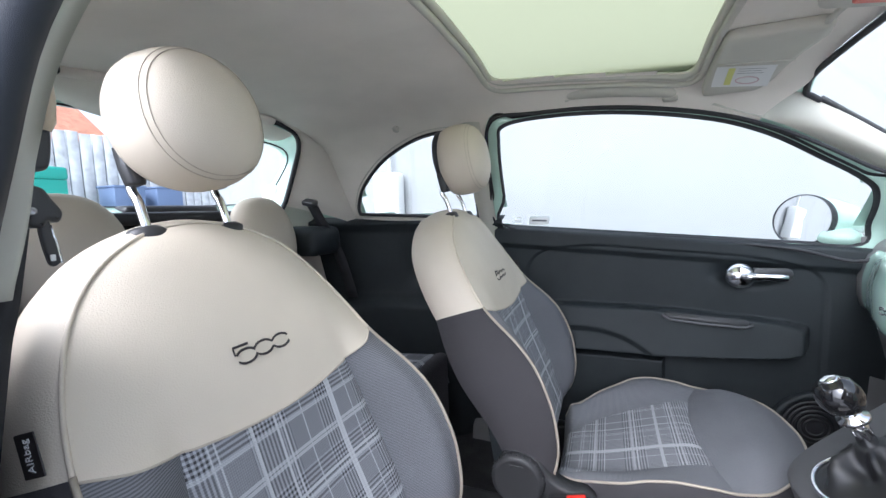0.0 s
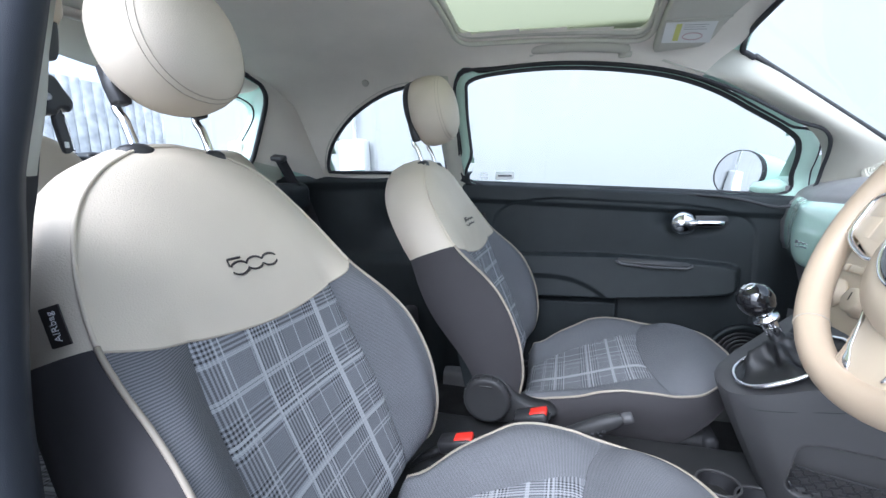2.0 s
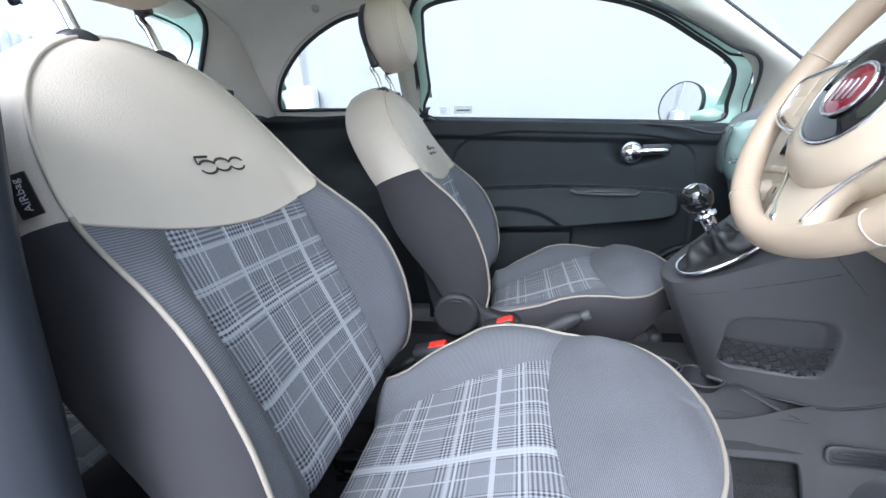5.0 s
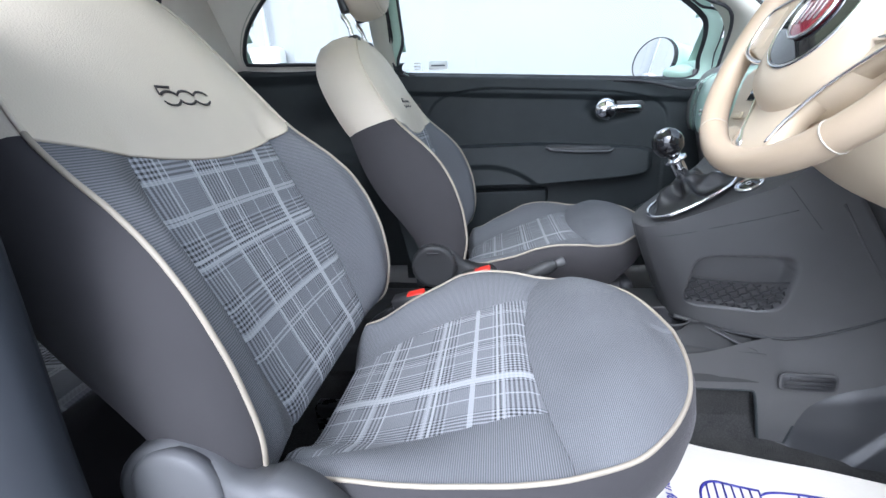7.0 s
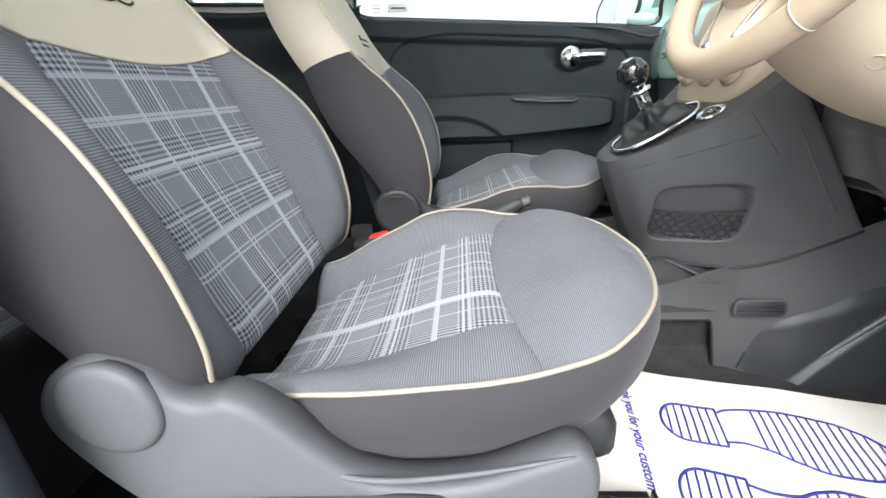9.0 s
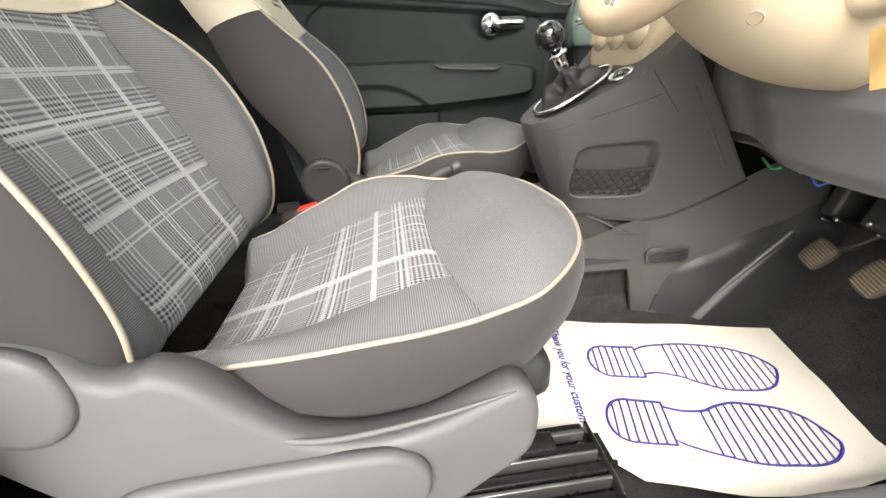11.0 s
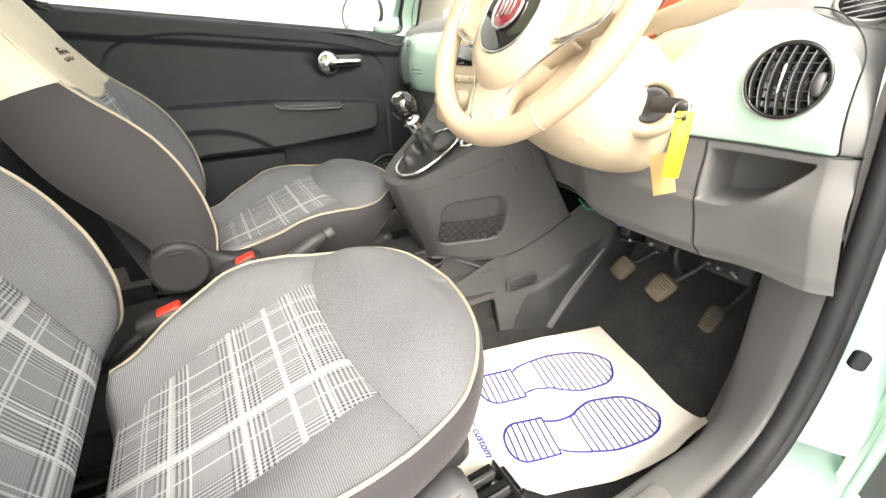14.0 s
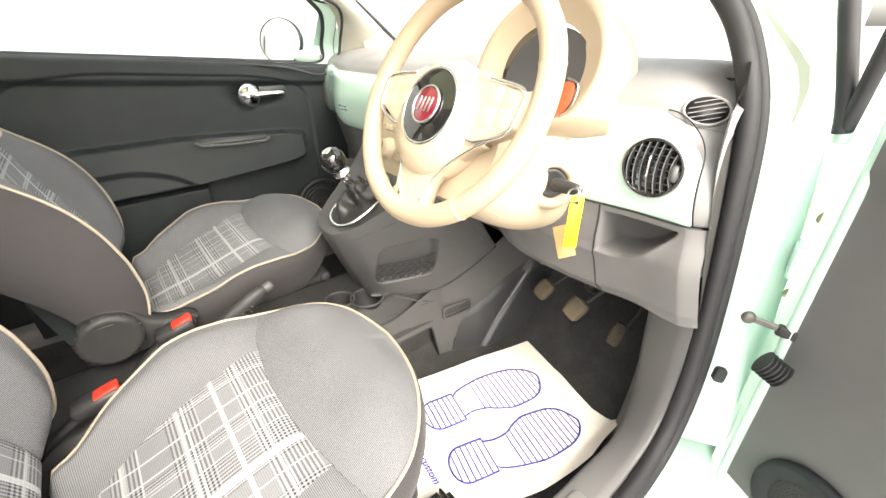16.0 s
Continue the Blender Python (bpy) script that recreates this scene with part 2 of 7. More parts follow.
# same cloth as the backrest; base and pale lines darkened to offset light from above
PLAID_SEAT_DIMMED = plaid_material(
    "plaid_seat_cloth_dimmed",
    [(0.096, 0.0010, 0.65), (0.091, 0.0010, 0.65), (0.050, 0.0016, 0.8), (0.017, 0.0016, 0.8), (-0.003, 0.0010, 0.7), (-0.009, 0.0010, 0.6), (-0.032, 0.0012, 0.5), (-0.078, 0.0060, 0.85), (-0.1125, 0.0012, 0.7)],
    [(0.1240, 0.0016, 0.65), (0.1165, 0.0016, 0.65), (0.0860, 0.0032, 0.75), (0.0400, 0.0018, 0.75), (0.0320, 0.0018, 0.75), (-0.0260, 0.0013, 0.65), (-0.0470, 0.0032, 0.65), (-0.0740, 0.0010, 0.6), (-0.0790, 0.0010, 0.6), (-0.1100, 0.0020, 0.6)],
    ((-0.155, 0.016), (-0.060, 0.030), (0.004, 0.008), (0.100, 0.016)),
    ((0.136, 0.026), (0.036, 0.022), (-0.044, 0.018), (-0.110, 0.012)),
    base=(0.165, 0.168, 0.180),
    pale=0.40,
)


# ---- shape helpers ----
def sm(xs, ys):
    """A smooth curve through a few (x, y) values."""
    xs, ys = np.array(xs, float), np.array(ys, float)
    slopes = np.diff(ys) / np.diff(xs)
    m = np.zeros(len(xs))
    m[0], m[-1] = slopes[0], slopes[-1]
    for i in range(1, len(xs) - 1):
        m[i] = 0 if slopes[i - 1] * slopes[i] <= 0 else 2 * slopes[i - 1] * slopes[i] / (slopes[i - 1] + slopes[i])

    def f(x):
        x = min(max(x, xs[0]), xs[-1])
        i = min(int(np.searchsorted(xs, x, "right")) - 1, len(xs) - 2)
        h = xs[i + 1] - xs[i]
        t = (x - xs[i]) / h
        return float((2 * t**3 - 3 * t**2 + 1) * ys[i] + (t**3 - 2 * t**2 + t) * h * m[i] + (3 * t**2 - 2 * t**3) * ys[i + 1] + (t**3 - t**2) * h * m[i + 1])

    return f


def step(x, a, b):
    t = min(max((x - a) / (b - a), 0.0), 1.0)
    return t * t * (3 - 2 * t)


def hump(x, a, peak, b):
    return step(x, a, peak) * (1 - step(x, peak, b))


def spline(points, n=8, closed=False):
    """Catmull-Rom through 2D or 3D control points."""
    p = [Vector(q) for q in points]
    k = len(p)
    out = []
    for i in range(k if closed else k - 1):
        a, b, c, d = (p[(i + j) % k] if closed else p[min(max(i + j, 0), k - 1)] for j in (-1, 0, 1, 2))
        for s in range(n):
            t = s / n
            out.append(0.5 * (2 * b + (c - a) * t + (2 * a - 5 * b + 4 * c - d) * t * t + (3 * b - a - 3 * c + d) * t**3))
    if not closed:
        out.append(p[-1].copy())
    return out


def span(a, b, n):
    return [a + (b - a) * i / n for i in range(n + 1)]


def part(name, bm, material, parent=None, label="", smooth=True, auto=None):
    """Links a bmesh as one mesh object under its thing or part."""
    bmesh.ops.recalc_face_normals(bm, faces=bm.faces)
    me = bpy.data.meshes.new(name)
    bm.to_mesh(me)
    bm.free()
    me.materials.append(material)
    for p in me.polygons:
        p.use_smooth = smooth
    if smooth and auto:
        me.set_sharp_from_angle(angle=radians(auto))
    ob = new(name, me)
    if parent:
        ob.parent = parent
    if label:
        tagged(ob, label)
    return ob


def thing(name, label, category, group="", kind="", at=None):
    """An empty at a thing's base, to which its parts belong."""
    ob = new(name)
    ob.empty_display_size = 0.05
    if at:
        ob.location = at
    return tagged(ob, label, category, group, kind)


def grid(f, us, vs, uv=None, closed=False, bm=None):
    """A sheet of quads over f(u, v)."""
    bm = bm or bmesh.new()
    layer = bm.loops.layers.uv.verify()
    rows = [[bm.verts.new(f(u, v)) for u in us] for v in vs]
    k = len(us)
    for j in range(len(vs) - 1):
        for i in range(k if closed else k - 1):
            a = (i + 1) % k
            face = bm.faces.new((rows[j][i], rows[j][a], rows[j + 1][a], rows[j + 1][i]))
            if uv:
                for loop, (ii, jj) in zip(face.loops, ((i, j), (a, j), (a, j + 1), (i, j + 1))):
                    loop[layer].uv = uv(us[ii], vs[jj])
    return bm


def skin(rings, closed=True, cap=(True, True), bm=None):
    """A surface through rings of points, all of one length."""
    bm = bm or bmesh.new()
    rows = [[bm.verts.new(p) for p in r] for r in rings]
    k = len(rows[0])
    for a, b in zip(rows, rows[1:]):
        for i in range(k if closed else k - 1):
            j = (i + 1) % k
            bm.faces.new((a[i], a[j], b[j], b[i]))
    if closed and cap[0]:
        bm.faces.new(list(reversed(rows[0])))
    if closed and cap[1]:
        bm.faces.new(rows[-1])
    return bm


def tube(points, radius, sides=8, closed=False, bm=None, flat=1.0):
    """A round bar swept along a line; radius may be a function of 0..1."""
    pts = [Vector(p) for p in points]
    n = len(pts)
    rings, up = [], Vector((0.31, 0.17, 0.93))
    for i, p in enumerate(pts):
        a, b = (pts[(i - 1) % n], pts[(i + 1) % n]) if closed else (pts[max(i - 1, 0)], pts[min(i + 1, n - 1)])
        d = (b - a).normalized()
        side = d.cross(up)
        side = side.normalized() if side.length > 1e-6 else Vector((1, 0, 0))
        up = side.cross(d).normalized()
        r = radius(i / max(n - 1, 1)) if callable(radius) else radius
        rings.append([p + r * (math.cos(k * 2 * math.pi / sides) * side + flat * math.sin(k * 2 * math.pi / sides) * up) for k in range(sides)])
    if closed:
        rings.append(rings[0])
        bm = bm or bmesh.new()
        rows = [[bm.verts.new(q) for q in r] for r in rings[:-1]]
        for i in range(n):
            a, b = rows[i], rows[(i + 1) % n]
            for k in range(sides):
                bm.faces.new((a[k], a[(k + 1) % sides], b[(k + 1) % sides], b[k]))
        return bm
    return skin(rings, bm=bm)


def slab(outline, thick, m=None, bevel=0.003, seg=2, bm=None):
    """A plate with the given 2D outline (local x, y), its edges rounded, from z = 0 up to thick."""
    pts = [Vector((p[0], p[1], 0)) for p in outline]
    area = sum(a.x * b.y - b.x * a.y for a, b in zip(pts, pts[1:] + pts[:1]))
    if area < 0:
        pts.reverse()
    n = len(pts)
    normals = []
    for i in range(n):
        d = (pts[(i + 1) % n] - pts[i - 1]).normalized()
        normals.append(Vector((d.y, -d.x, 0)))
    levels = [(0, 0)] + [(bevel * (1 - math.cos(a)), thick - bevel + bevel * math.sin(a)) for a in span(0, math.pi / 2, seg)]
    m = m or Matrix()
    rings = [[m @ (p - q * inset + Vector((0, 0, z))) for p, q in zip(pts, normals)] for inset, z in levels]
    b = skin(rings, cap=(False, False))
    b.verts.ensure_lookup_table()
    n_all = len(rings)
    for k in (0, n_all - 1):
        ring = b.verts[k * n : (k + 1) * n]
        flat = [Vector((p.x, p.y, 0)) - q * levels[k][0] for p, q in zip(pts, normals)]
        for tri in tessellate_polygon([flat]):
            try:
                b.faces.new([ring[i] for i in tri])
            except ValueError:
                pass
    return merge(bm, b)


def box(sx, sy, sz, m=None, bevel=0.004, seg=2, bm=None):
    """A box round its centre with rounded edges."""
    b = bmesh.new()
    bmesh.ops.create_cube(b, size=1)
    bmesh.ops.scale(b, vec=(sx, sy, sz), verts=b.verts)
    bmesh.ops.bevel(b, geom=list(b.edges), offset=min(bevel, 0.45 * min(sx, sy, sz)), segments=seg, profile=0.5, affect="EDGES")
    if m:
        b.transform(m)
    return merge(bm, b)


def merge(bm, b):
    if bm is None:
        return b
    me = bpy.data.meshes.new("tmp")
    b.to_mesh(me)
    b.free()
    bm.from_mesh(me)
    bpy.data.meshes.remove(me)
    return bm


def lathe(profile, m=None, n=32, bm=None, sx=1.0, sy=1.0, cap=(True, True)):
    """A turned body from (radius, z) pairs."""
    m = m or Matrix()
    rings = [[m @ Vector((max(r, 1e-4) * sx * math.cos(k * 2 * math.pi / n), max(r, 1e-4) * sy * math.sin(k * 2 * math.pi / n), z)) for k in range(n)] for r, z in profile]
    return skin(rings, bm=bm, cap=cap)


def rounded(w, h, r, n=5):
    """A rounded rectangle's outline."""
    out = []
    for cx, cy, a0 in ((w / 2 - r, h / 2 - r, 0), (-w / 2 + r, h / 2 - r, 90), (-w / 2 + r, -h / 2 + r, 180), (w / 2 - r, -h / 2 + r, 270)):
        out += [(cx + r * math.cos(radians(a0 + 90 * k / n)), cy + r * math.sin(radians(a0 + 90 * k / n))) for k in range(n + 1)]
    return out


def frame_of(origin, x_axis, z_axis):
    """A pose from an origin, a local x direction and a local z direction."""
    z = Vector(z_axis).normalized()
    x = Vector(x_axis)
    x = (x - x.dot(z) * z).normalized()
    y = z.cross(x)
    m = Matrix((x, y, z)).transposed().to_4x4()
    m.translation = Vector(origin)
    return m


def writing(text, size, m, material, parent, name="lettering", extrude=0.0002, shear=0.0, weight=0.0):
    """Printed words with the built-in font, turned into a mesh."""
    cu = bpy.data.curves.new(name, "FONT")
    cu.body, cu.size, cu.extrude, cu.align_x, cu.align_y, cu.shear = text, size, extrude, "CENTER", "CENTER", shear
    cu.offset = weight
    tmp = bpy.data.objects.new("tmp_text", cu)
    scene.collection.objects.link(tmp)
    bpy.context.view_layer.update()
    me = bpy.data.meshes.new_from_object(tmp.evaluated_get(bpy.context.evaluated_depsgraph_get()))
    bpy.data.objects.remove(tmp)
    me.transform(m)
    me.materials.clear()
    me.materials.append(material)
    me.name = name
    ob = new(name, me)
    ob.parent = parent
    return ob


# ---- the car's shell ----
# x runs to the car's nose, y to its passenger side, z up; its middle plane is y = 0.72.
MID = 0.72
BELT = 1.03
SECTION = spline([(1.36, 0.96), (1.36, 1.03), (1.302, 1.13), (1.244, 1.23), (1.186, 1.33), (1.13, 1.392), (1.04, 1.425), (0.90, 1.444), (0.72, 1.45)], 10)
_sec_z = [p[1] for p in SECTION]
_sec_y = [p[0] for p in SECTION]


def roof_z(x):
    return 1.45 - (0.16 * ((x + 0.15) / 0.65) ** 2 * 0.5 if x > -0.15 else 0.06 * ((x + 0.15) / 0.7) ** 2)


def lift(x, z):
    """Height in the car of a height in the middle section."""
    if z < BELT:
        return z
    crown = 0.045 * (max(0.0, x + 0.15) / 0.69) ** 2 * step(z, 1.36, 1.44)
    return BELT + (z - BELT) * (roof_z(x) - BELT) / (1.45 - BELT) + crown


def roof_at(x, y):
    """Height of the roof lining over a place."""
    return lift(x, float(np.interp(abs(y - MID), [abs(q - MID) for q in _sec_y[::-1]], _sec_z[::-1])))


def side_y(x, z):
    """Inner face of the passenger side at a height."""
    z0 = z if z < BELT else BELT + (z - BELT) * (1.45 - BELT) / (roof_z(x) - BELT)
    return float(np.interp(z0, _sec_z, _sec_y))


def other(y):
    return 2 * MID - y


WINDOW = spline([(-0.163, 1.050), (-0.165, 1.15), (-0.158, 1.30), (-0.130, 1.345), (0.03, 1.352), (0.198, 1.338), (0.37, 1.305), (0.49, 1.262), (0.60, 1.202), (0.69, 1.15), (0.725, 1.115), (0.742, 1.05), (0.738, 0.993), (0.60, 0.999), (0.29, 1.019)], 6, True)
QUARTER = spline([(-0.714, 1.113), (-0.70, 1.15), (-0.65, 1.21), (-0.546, 1.283), (-0.42, 1.332), (-0.32, 1.345), (-0.268, 1.33), (-0.26, 1.25), (-0.262, 1.10), (-0.29, 1.082), (-0.5, 1.096), (-0.69, 1.105)], 6, True)


def inside(p, loop):
    hit, n = False, len(loop)
    for i in range(n):
        a, b = loop[i], loop[(i + 1) % n]
        if (a[1] > p[1]) != (b[1] > p[1]) and p[0] < (b[0] - a[0]) * (p[1] - a[1]) / (b[1] - a[1]) + a[0]:
            hit = not hit
    return hit


def on_side(p, out=0.0, driver=False):
    y = side_y(p[0], p[1]) - out
    return Vector((p[0], other(y) if driver else y, p[1]))


def grow(loop, d):
    """The loop moved outward by d, a number or a function of the point."""
    n = len(loop)
    cx, cz = sum(p[0] for p in loop) / n, sum(p[1] for p in loop) / n
    out = []
    for i, p in enumerate(loop):
        t = (Vector(loop[(i + 1) % n]) - Vector(loop[i - 1])).normalized()
        nrm = Vector((t.y, -t.x))
        if nrm.dot(Vector((p[0] - cx, p[1] - cz))) < 0:
            nrm = -nrm
        out.append(Vector((p[0], p[1])) + nrm * (d(p) if callable(d) else d))
    return out


def strip(loops, outs, driver=False):
    """Joins loops lying on the car's side, each so far inward."""
    return skin([[on_side(p, o, driver) for p in loop] for loop, o in zip(loops, outs)], cap=(False, False))


frame_w = lambda p: 0.0045 + 0.026 * step(-p[0], 0.10, 0.15) + 0.034 * step(p[0], 0.60, 0.72) * step(1.16 - p[1], 0.0, 0.05) + 0.004


SUNROOF = [(-0.15, 0.365), (-0.15, 1.075), (0.33, 1.110), (0.33, 0.330)]


def roof_front(y0):
    """Front edge of the roof lining on a row of the section."""
    return 0.524 + 0.02 * (1 - min(1, abs(y0 - MID) / 0.42) ** 2) - 0.064 * step(y0, 1.10, 1.18)


def roof_back(y0, z0):
    return -0.775 + 0.030 * step(1.41 - z0, 0.0, 0.06)


def onto(p, loop):
    """The place on a loop nearest to p."""
    best = None
    for i, a in enumerate(loop):
        a, b = Vector(a[:2]), Vector(loop[(i + 1) % len(loop)][:2])
        d = b - a
        t = min(max((Vector(p) - a).dot(d) / max(d.length_squared, 1e-12), 0.0), 1.0)
        q = a + d * t
        gap = (q - Vector(p)).length_squared
        if best is None or gap < best[0]:
            best = (gap, q)
    return best[1]


def lining(driver):
    """The roof lining and upper side trim of one half, with its openings left out."""
    bm = bmesh.new()
    qs = [q for q in SECTION if q[1] >= 1.0]
    us = span(0, 1, 170)
    win, quarter = (grow(WINDOW, lambda p: frame_w(p) + 0.006), grow(QUARTER, 0.004))
    verts, places, hole = {}, {}, {}
    for i, u in enumerate(us):
        for j, (y0, z0) in enumerate(qs):
            a, b = roof_back(y0, z0), roof_front(y0)
            x = a + (b - a) * u
            places[i, j] = (x, y0, lift(x, z0))
            z = places[i, j][2]
            hole[i, j] = None if y0 < 1.12 else win if inside((x, z), win) else quarter if inside((x, z), quarter) else None

    def vert(i, j):
        if (i, j) not in verts:
            x, y, z = places[i, j]
            if hole[i, j]:
                x, z = onto((x, z), hole[i, j])
                y = side_y(x, z)
            verts[i, j] = bm.verts.new((x, other(y) if driver else y, z))
        return verts[i, j]

    for i in range(len(us) - 1):
        for j in range(len(qs) - 1):
            four = ((i, j), (i + 1, j), (i + 1, j + 1), (i, j + 1))
            x, y0, z = (sum(places[k][c] for k in four) / 4 for c in range(3))
            if z < (1.0 if x > -0.2 else 1.07) or all(hole[k] for k in four):
                continue
            if -0.155 < x < 0.335 and y0 < 1.03 + (x + 0.15) * 0.094:
                continue
            if driver and y0 > 1.135 and x > -0.30:
                continue
            bm.faces.new([vert(*k) for k in four])
    return bm


roof = thing("ceiling", "pale grey-beige felt roof lining with rounded edges", "ceiling", kind="structure")
part("lining", lining(False), HEADLINER, roof)
part("lining", lining(True), HEADLINER, roof)


def outer_skin():
    """Painted outside of the roof and pillars, a little outside the lining."""
    bm = bmesh.new()
    xs = span(-1.25, 0.97, 74)
    for sgn in (1, -1):
        qs = [q for q in SECTION if q[1] >= 1.0]
        rows = []
        for x in xs:
            row = []
            for y0, z0 in qs:
                yo = MID + sgn * (y0 - MID) * 1.05
                row.append(bm.verts.new((x, yo, lift(x, z0) + 0.034 * step(z0, 1.0, 1.4))))
            rows.append(row)
        for i in range(len(xs) - 1):
            for j in range(len(qs) - 1):
                x, z = (xs[i] + xs[i + 1]) / 2, lift(xs[i], (qs[j][1] + qs[j + 1][1]) / 2)
                y0 = qs[j][0]
                if x < -0.86 - max(0, 1.37 - z) * 0.5:
                    continue
                if x > (0.56 if y0 < 1.15 else 0.50 + max(0, 1.36 - z) * 1.1) or (y0 > 1.12 and (inside((x, z), WINDOW) or inside((x, z), QUARTER))):
                    continue
                if x < -0.80 and y0 < 1.12:
                    continue
                if -0.17 < x < 0.35 and y0 < 1.08:
                    continue
                if sgn < 0 and y0 > 1.16 and -0.24 < x and z < 1.36:
                    continue
                bm.faces.new((rows[i][j], rows[i + 1][j], rows[i + 1][j + 1], rows[i][j + 1]))
    return bm


shell = thing("car_body", "mint green painted car body shell round the cabin", "car body", kind="structure")
part("outer_skin", outer_skin(), MINT, shell)


# sunroof: frame lip, blind, and glass above it
def sunroof():
    t = thing("sunroof", "sunroof with a pale translucent blind drawn shut", "sunroof")
    path = []
    n = len(SUNROOF)
    for i in range(n):
        a, b, c = (Vector(SUNROOF[(i + k) % n]) for k in (-1, 0, 1))
        p, q = b + (a - b).normalized() * 0.05, b + (c - b).normalized() * 0.05
        path += [p.lerp(b, t).lerp(b.lerp(q, t), t) for t in span(0, 1, 6)]
        r = c + (b - c).normalized() * 0.05
        path += [q.lerp(r, t) for t in span(0.1, 0.9, 8)]
    z_at = roof_at
    lip = [Vector((x, y, z_at(x, y) - 0.003)) for x, y in path]
    part("frame_lip", tube(lip, 0.008, 8, True, flat=0.8), PILLAR_TRIM, t)
    inner = [Vector((x * 0.97 + 0.0027, MID + (y - MID) * 0.95, z_at(x, y) + 0.012)) for x, y in path]
    part("frame_channel", tube(inner, 0.009, 6, True), PILLAR_TRIM, t)
    part("frame_wall", skin([lip, inner], cap=(False, False)), PILLAR_TRIM, t)
    part("blind", grid(lambda u, v: (u, MID + v * (0.385 + (u + 0.15) * 0.075), z_at(u, MID + v * 0.36) + 0.016), span(-0.17, 0.345, 10), span(-1, 1, 14)), BLIND, t)
    g = part("glass_panel", grid(lambda u, v: (u, v, roof_at(u, MID) + 0.05 - 0.15 * (v - MID) ** 2), span(-0.2, 0.36, 6), span(0.31, 1.13, 6)), GLASS, t)
    g.visible_shadow = False
    part("blind_bar", tube([(0.333, y, z_at(0.33, y) + 0.008) for y in span(0.42, 1.02, 8)], 0.008, 6), PILLAR_TRIM, t)
    return t


sunroof()

# A-pillar trim, windscreen surround and windscreen
A_DY = 0.06
A_X = sm([-0.12, 0.15, 0.38, 0.60, 0.80, 0.95, 1.12], [0.36, 0.49, 0.60, 0.70, 0.77, 0.805, 0.82])
A_Z = sm([-0.12, 0.15, 0.38, 0.60, 0.80, 0.95, 1.12], [1.336, 1.288, 1.230, 1.172, 1.115, 1.04, 0.96])


def a_edge(v):
    """Door-side and glass-side edge of the pillar trim, v running down it."""
    x = A_X(v)
    z = A_Z(v)
    door = Vector((x, side_y(min(x, 0.74), z) - 0.004, z))
    glass = Vector((0.528 + 0.42 * v, 1.164 + A_DY * v, 1.360 - 0.30 * v))
    return door, glass


def a_pillar(driver):
    def f(u, v):
        a, b = a_edge(v)
        swell = math.sin(math.pi * u) * step(v, 0.02, 0.32)
        p = a.lerp(b, u) + Vector((0, 0.002 - 0.006 * step(v, 0.05, 0.25) - 0.022 * swell, -0.010 * swell))
        return (p.x, other(p.y) - 0.045 * step(v, 0.1, 0.7) if driver else p.y, p.z)

    return grid(f, span(0, 1, 10), span(-0.12, 1.12, 24))


for drv in (False, True):
    pillar = thing("trim", "cream moulded windscreen pillar trim", "pillar trim", kind="structure")
    part("pillar_trim", a_pillar(drv), PILLAR_TRIM, pillar)
    edge = [Vector((p.x, other(p.y) - 0.045 * step(v, 0.1, 0.7) if drv else p.y, p.z)) for v in span(0.10, 1.15, 16) for p in [a_edge(v)[1]]]
    part("screen_seal", tube(edge, 0.0065, 8), RUBBER, pillar)
    if drv:
        continue
    tw = thing("tweeter", "round cream ribbed tweeter grille on the pillar trim", "speaker")
    m = frame_of((0.885, 1.245, 1.045), (0, 1, 0), (-0.8, -0.5, 0.25))
    part("housing", lathe([(0.036, 0), (0.036, 0.008), (0.032, 0.014), (0.026, 0.015), (0.0, 0.012)], m, 28), PILLAR_TRIM, tw)
    for r in (0.024, 0.018, 0.012, 0.006):
        part("grille_ring", tube([m @ Vector((r * math.cos(a), r * math.sin(a), 0.0148)) for a in span(0, 2 * math.pi * 23 / 24, 23)], 0.0014, 5, True), PILLAR_TRIM, tw)


screen = thing("window_1", "wide curved windscreen glass with a black edge", "windscreen", kind="structure")
WS = lambda u, v: (0.528 + 0.020 * (1 - u * u) + v * 0.42, MID + u * (0.444 + A_DY * v), 1.358 + 0.044 * (1 - u * u) - 0.30 * v)
g = part("pane", grid(WS, span(-1.06, 1.06, 12), span(-0.02, 1.25, 10)), GLASS, screen)
g.visible_shadow = False
corner = [Vector(a_edge(v)[1]) for v in (0.11, 0.07, 0.045)] + [Vector(WS(u, 0.0)) + Vector((0.012 * k, 0, 0)) for u, k in ((0.955, 1.0), (0.90, 0.3), (0.8, 0.0))]
corner = spline(corner, 5)
brow = corner + [Vector(WS(u, 0.0)) for u in span(0.75, -0.75, 20)] + [Vector((p.x, other(p.y), p.z)) for p in reversed(corner)]
part("header_seal", tube([p - Vector((0.004, 0, 0.003)) for p in brow], 0.0065, 8), RUBBER, screen)

# ---- passenger door glass, frame and seals ----
pdoor = thing("passenger_door", "dark grey moulded passenger door card with mint frame, shut", "car door")


def pane_in(loop, out):
    """A glass pane cut to a loop on the car's side."""
    cx, cz = sum(p[0] for p in loop) / len(loop), sum(p[1] for p in loop) / len(loop)
    return skin([[on_side((cx + (p[0] - cx) * k, cz + (p[1] - cz) * k), out) for p in loop] for k in (1.0, 0.75, 0.5, 0.25, 0.01)], cap=(False, True))


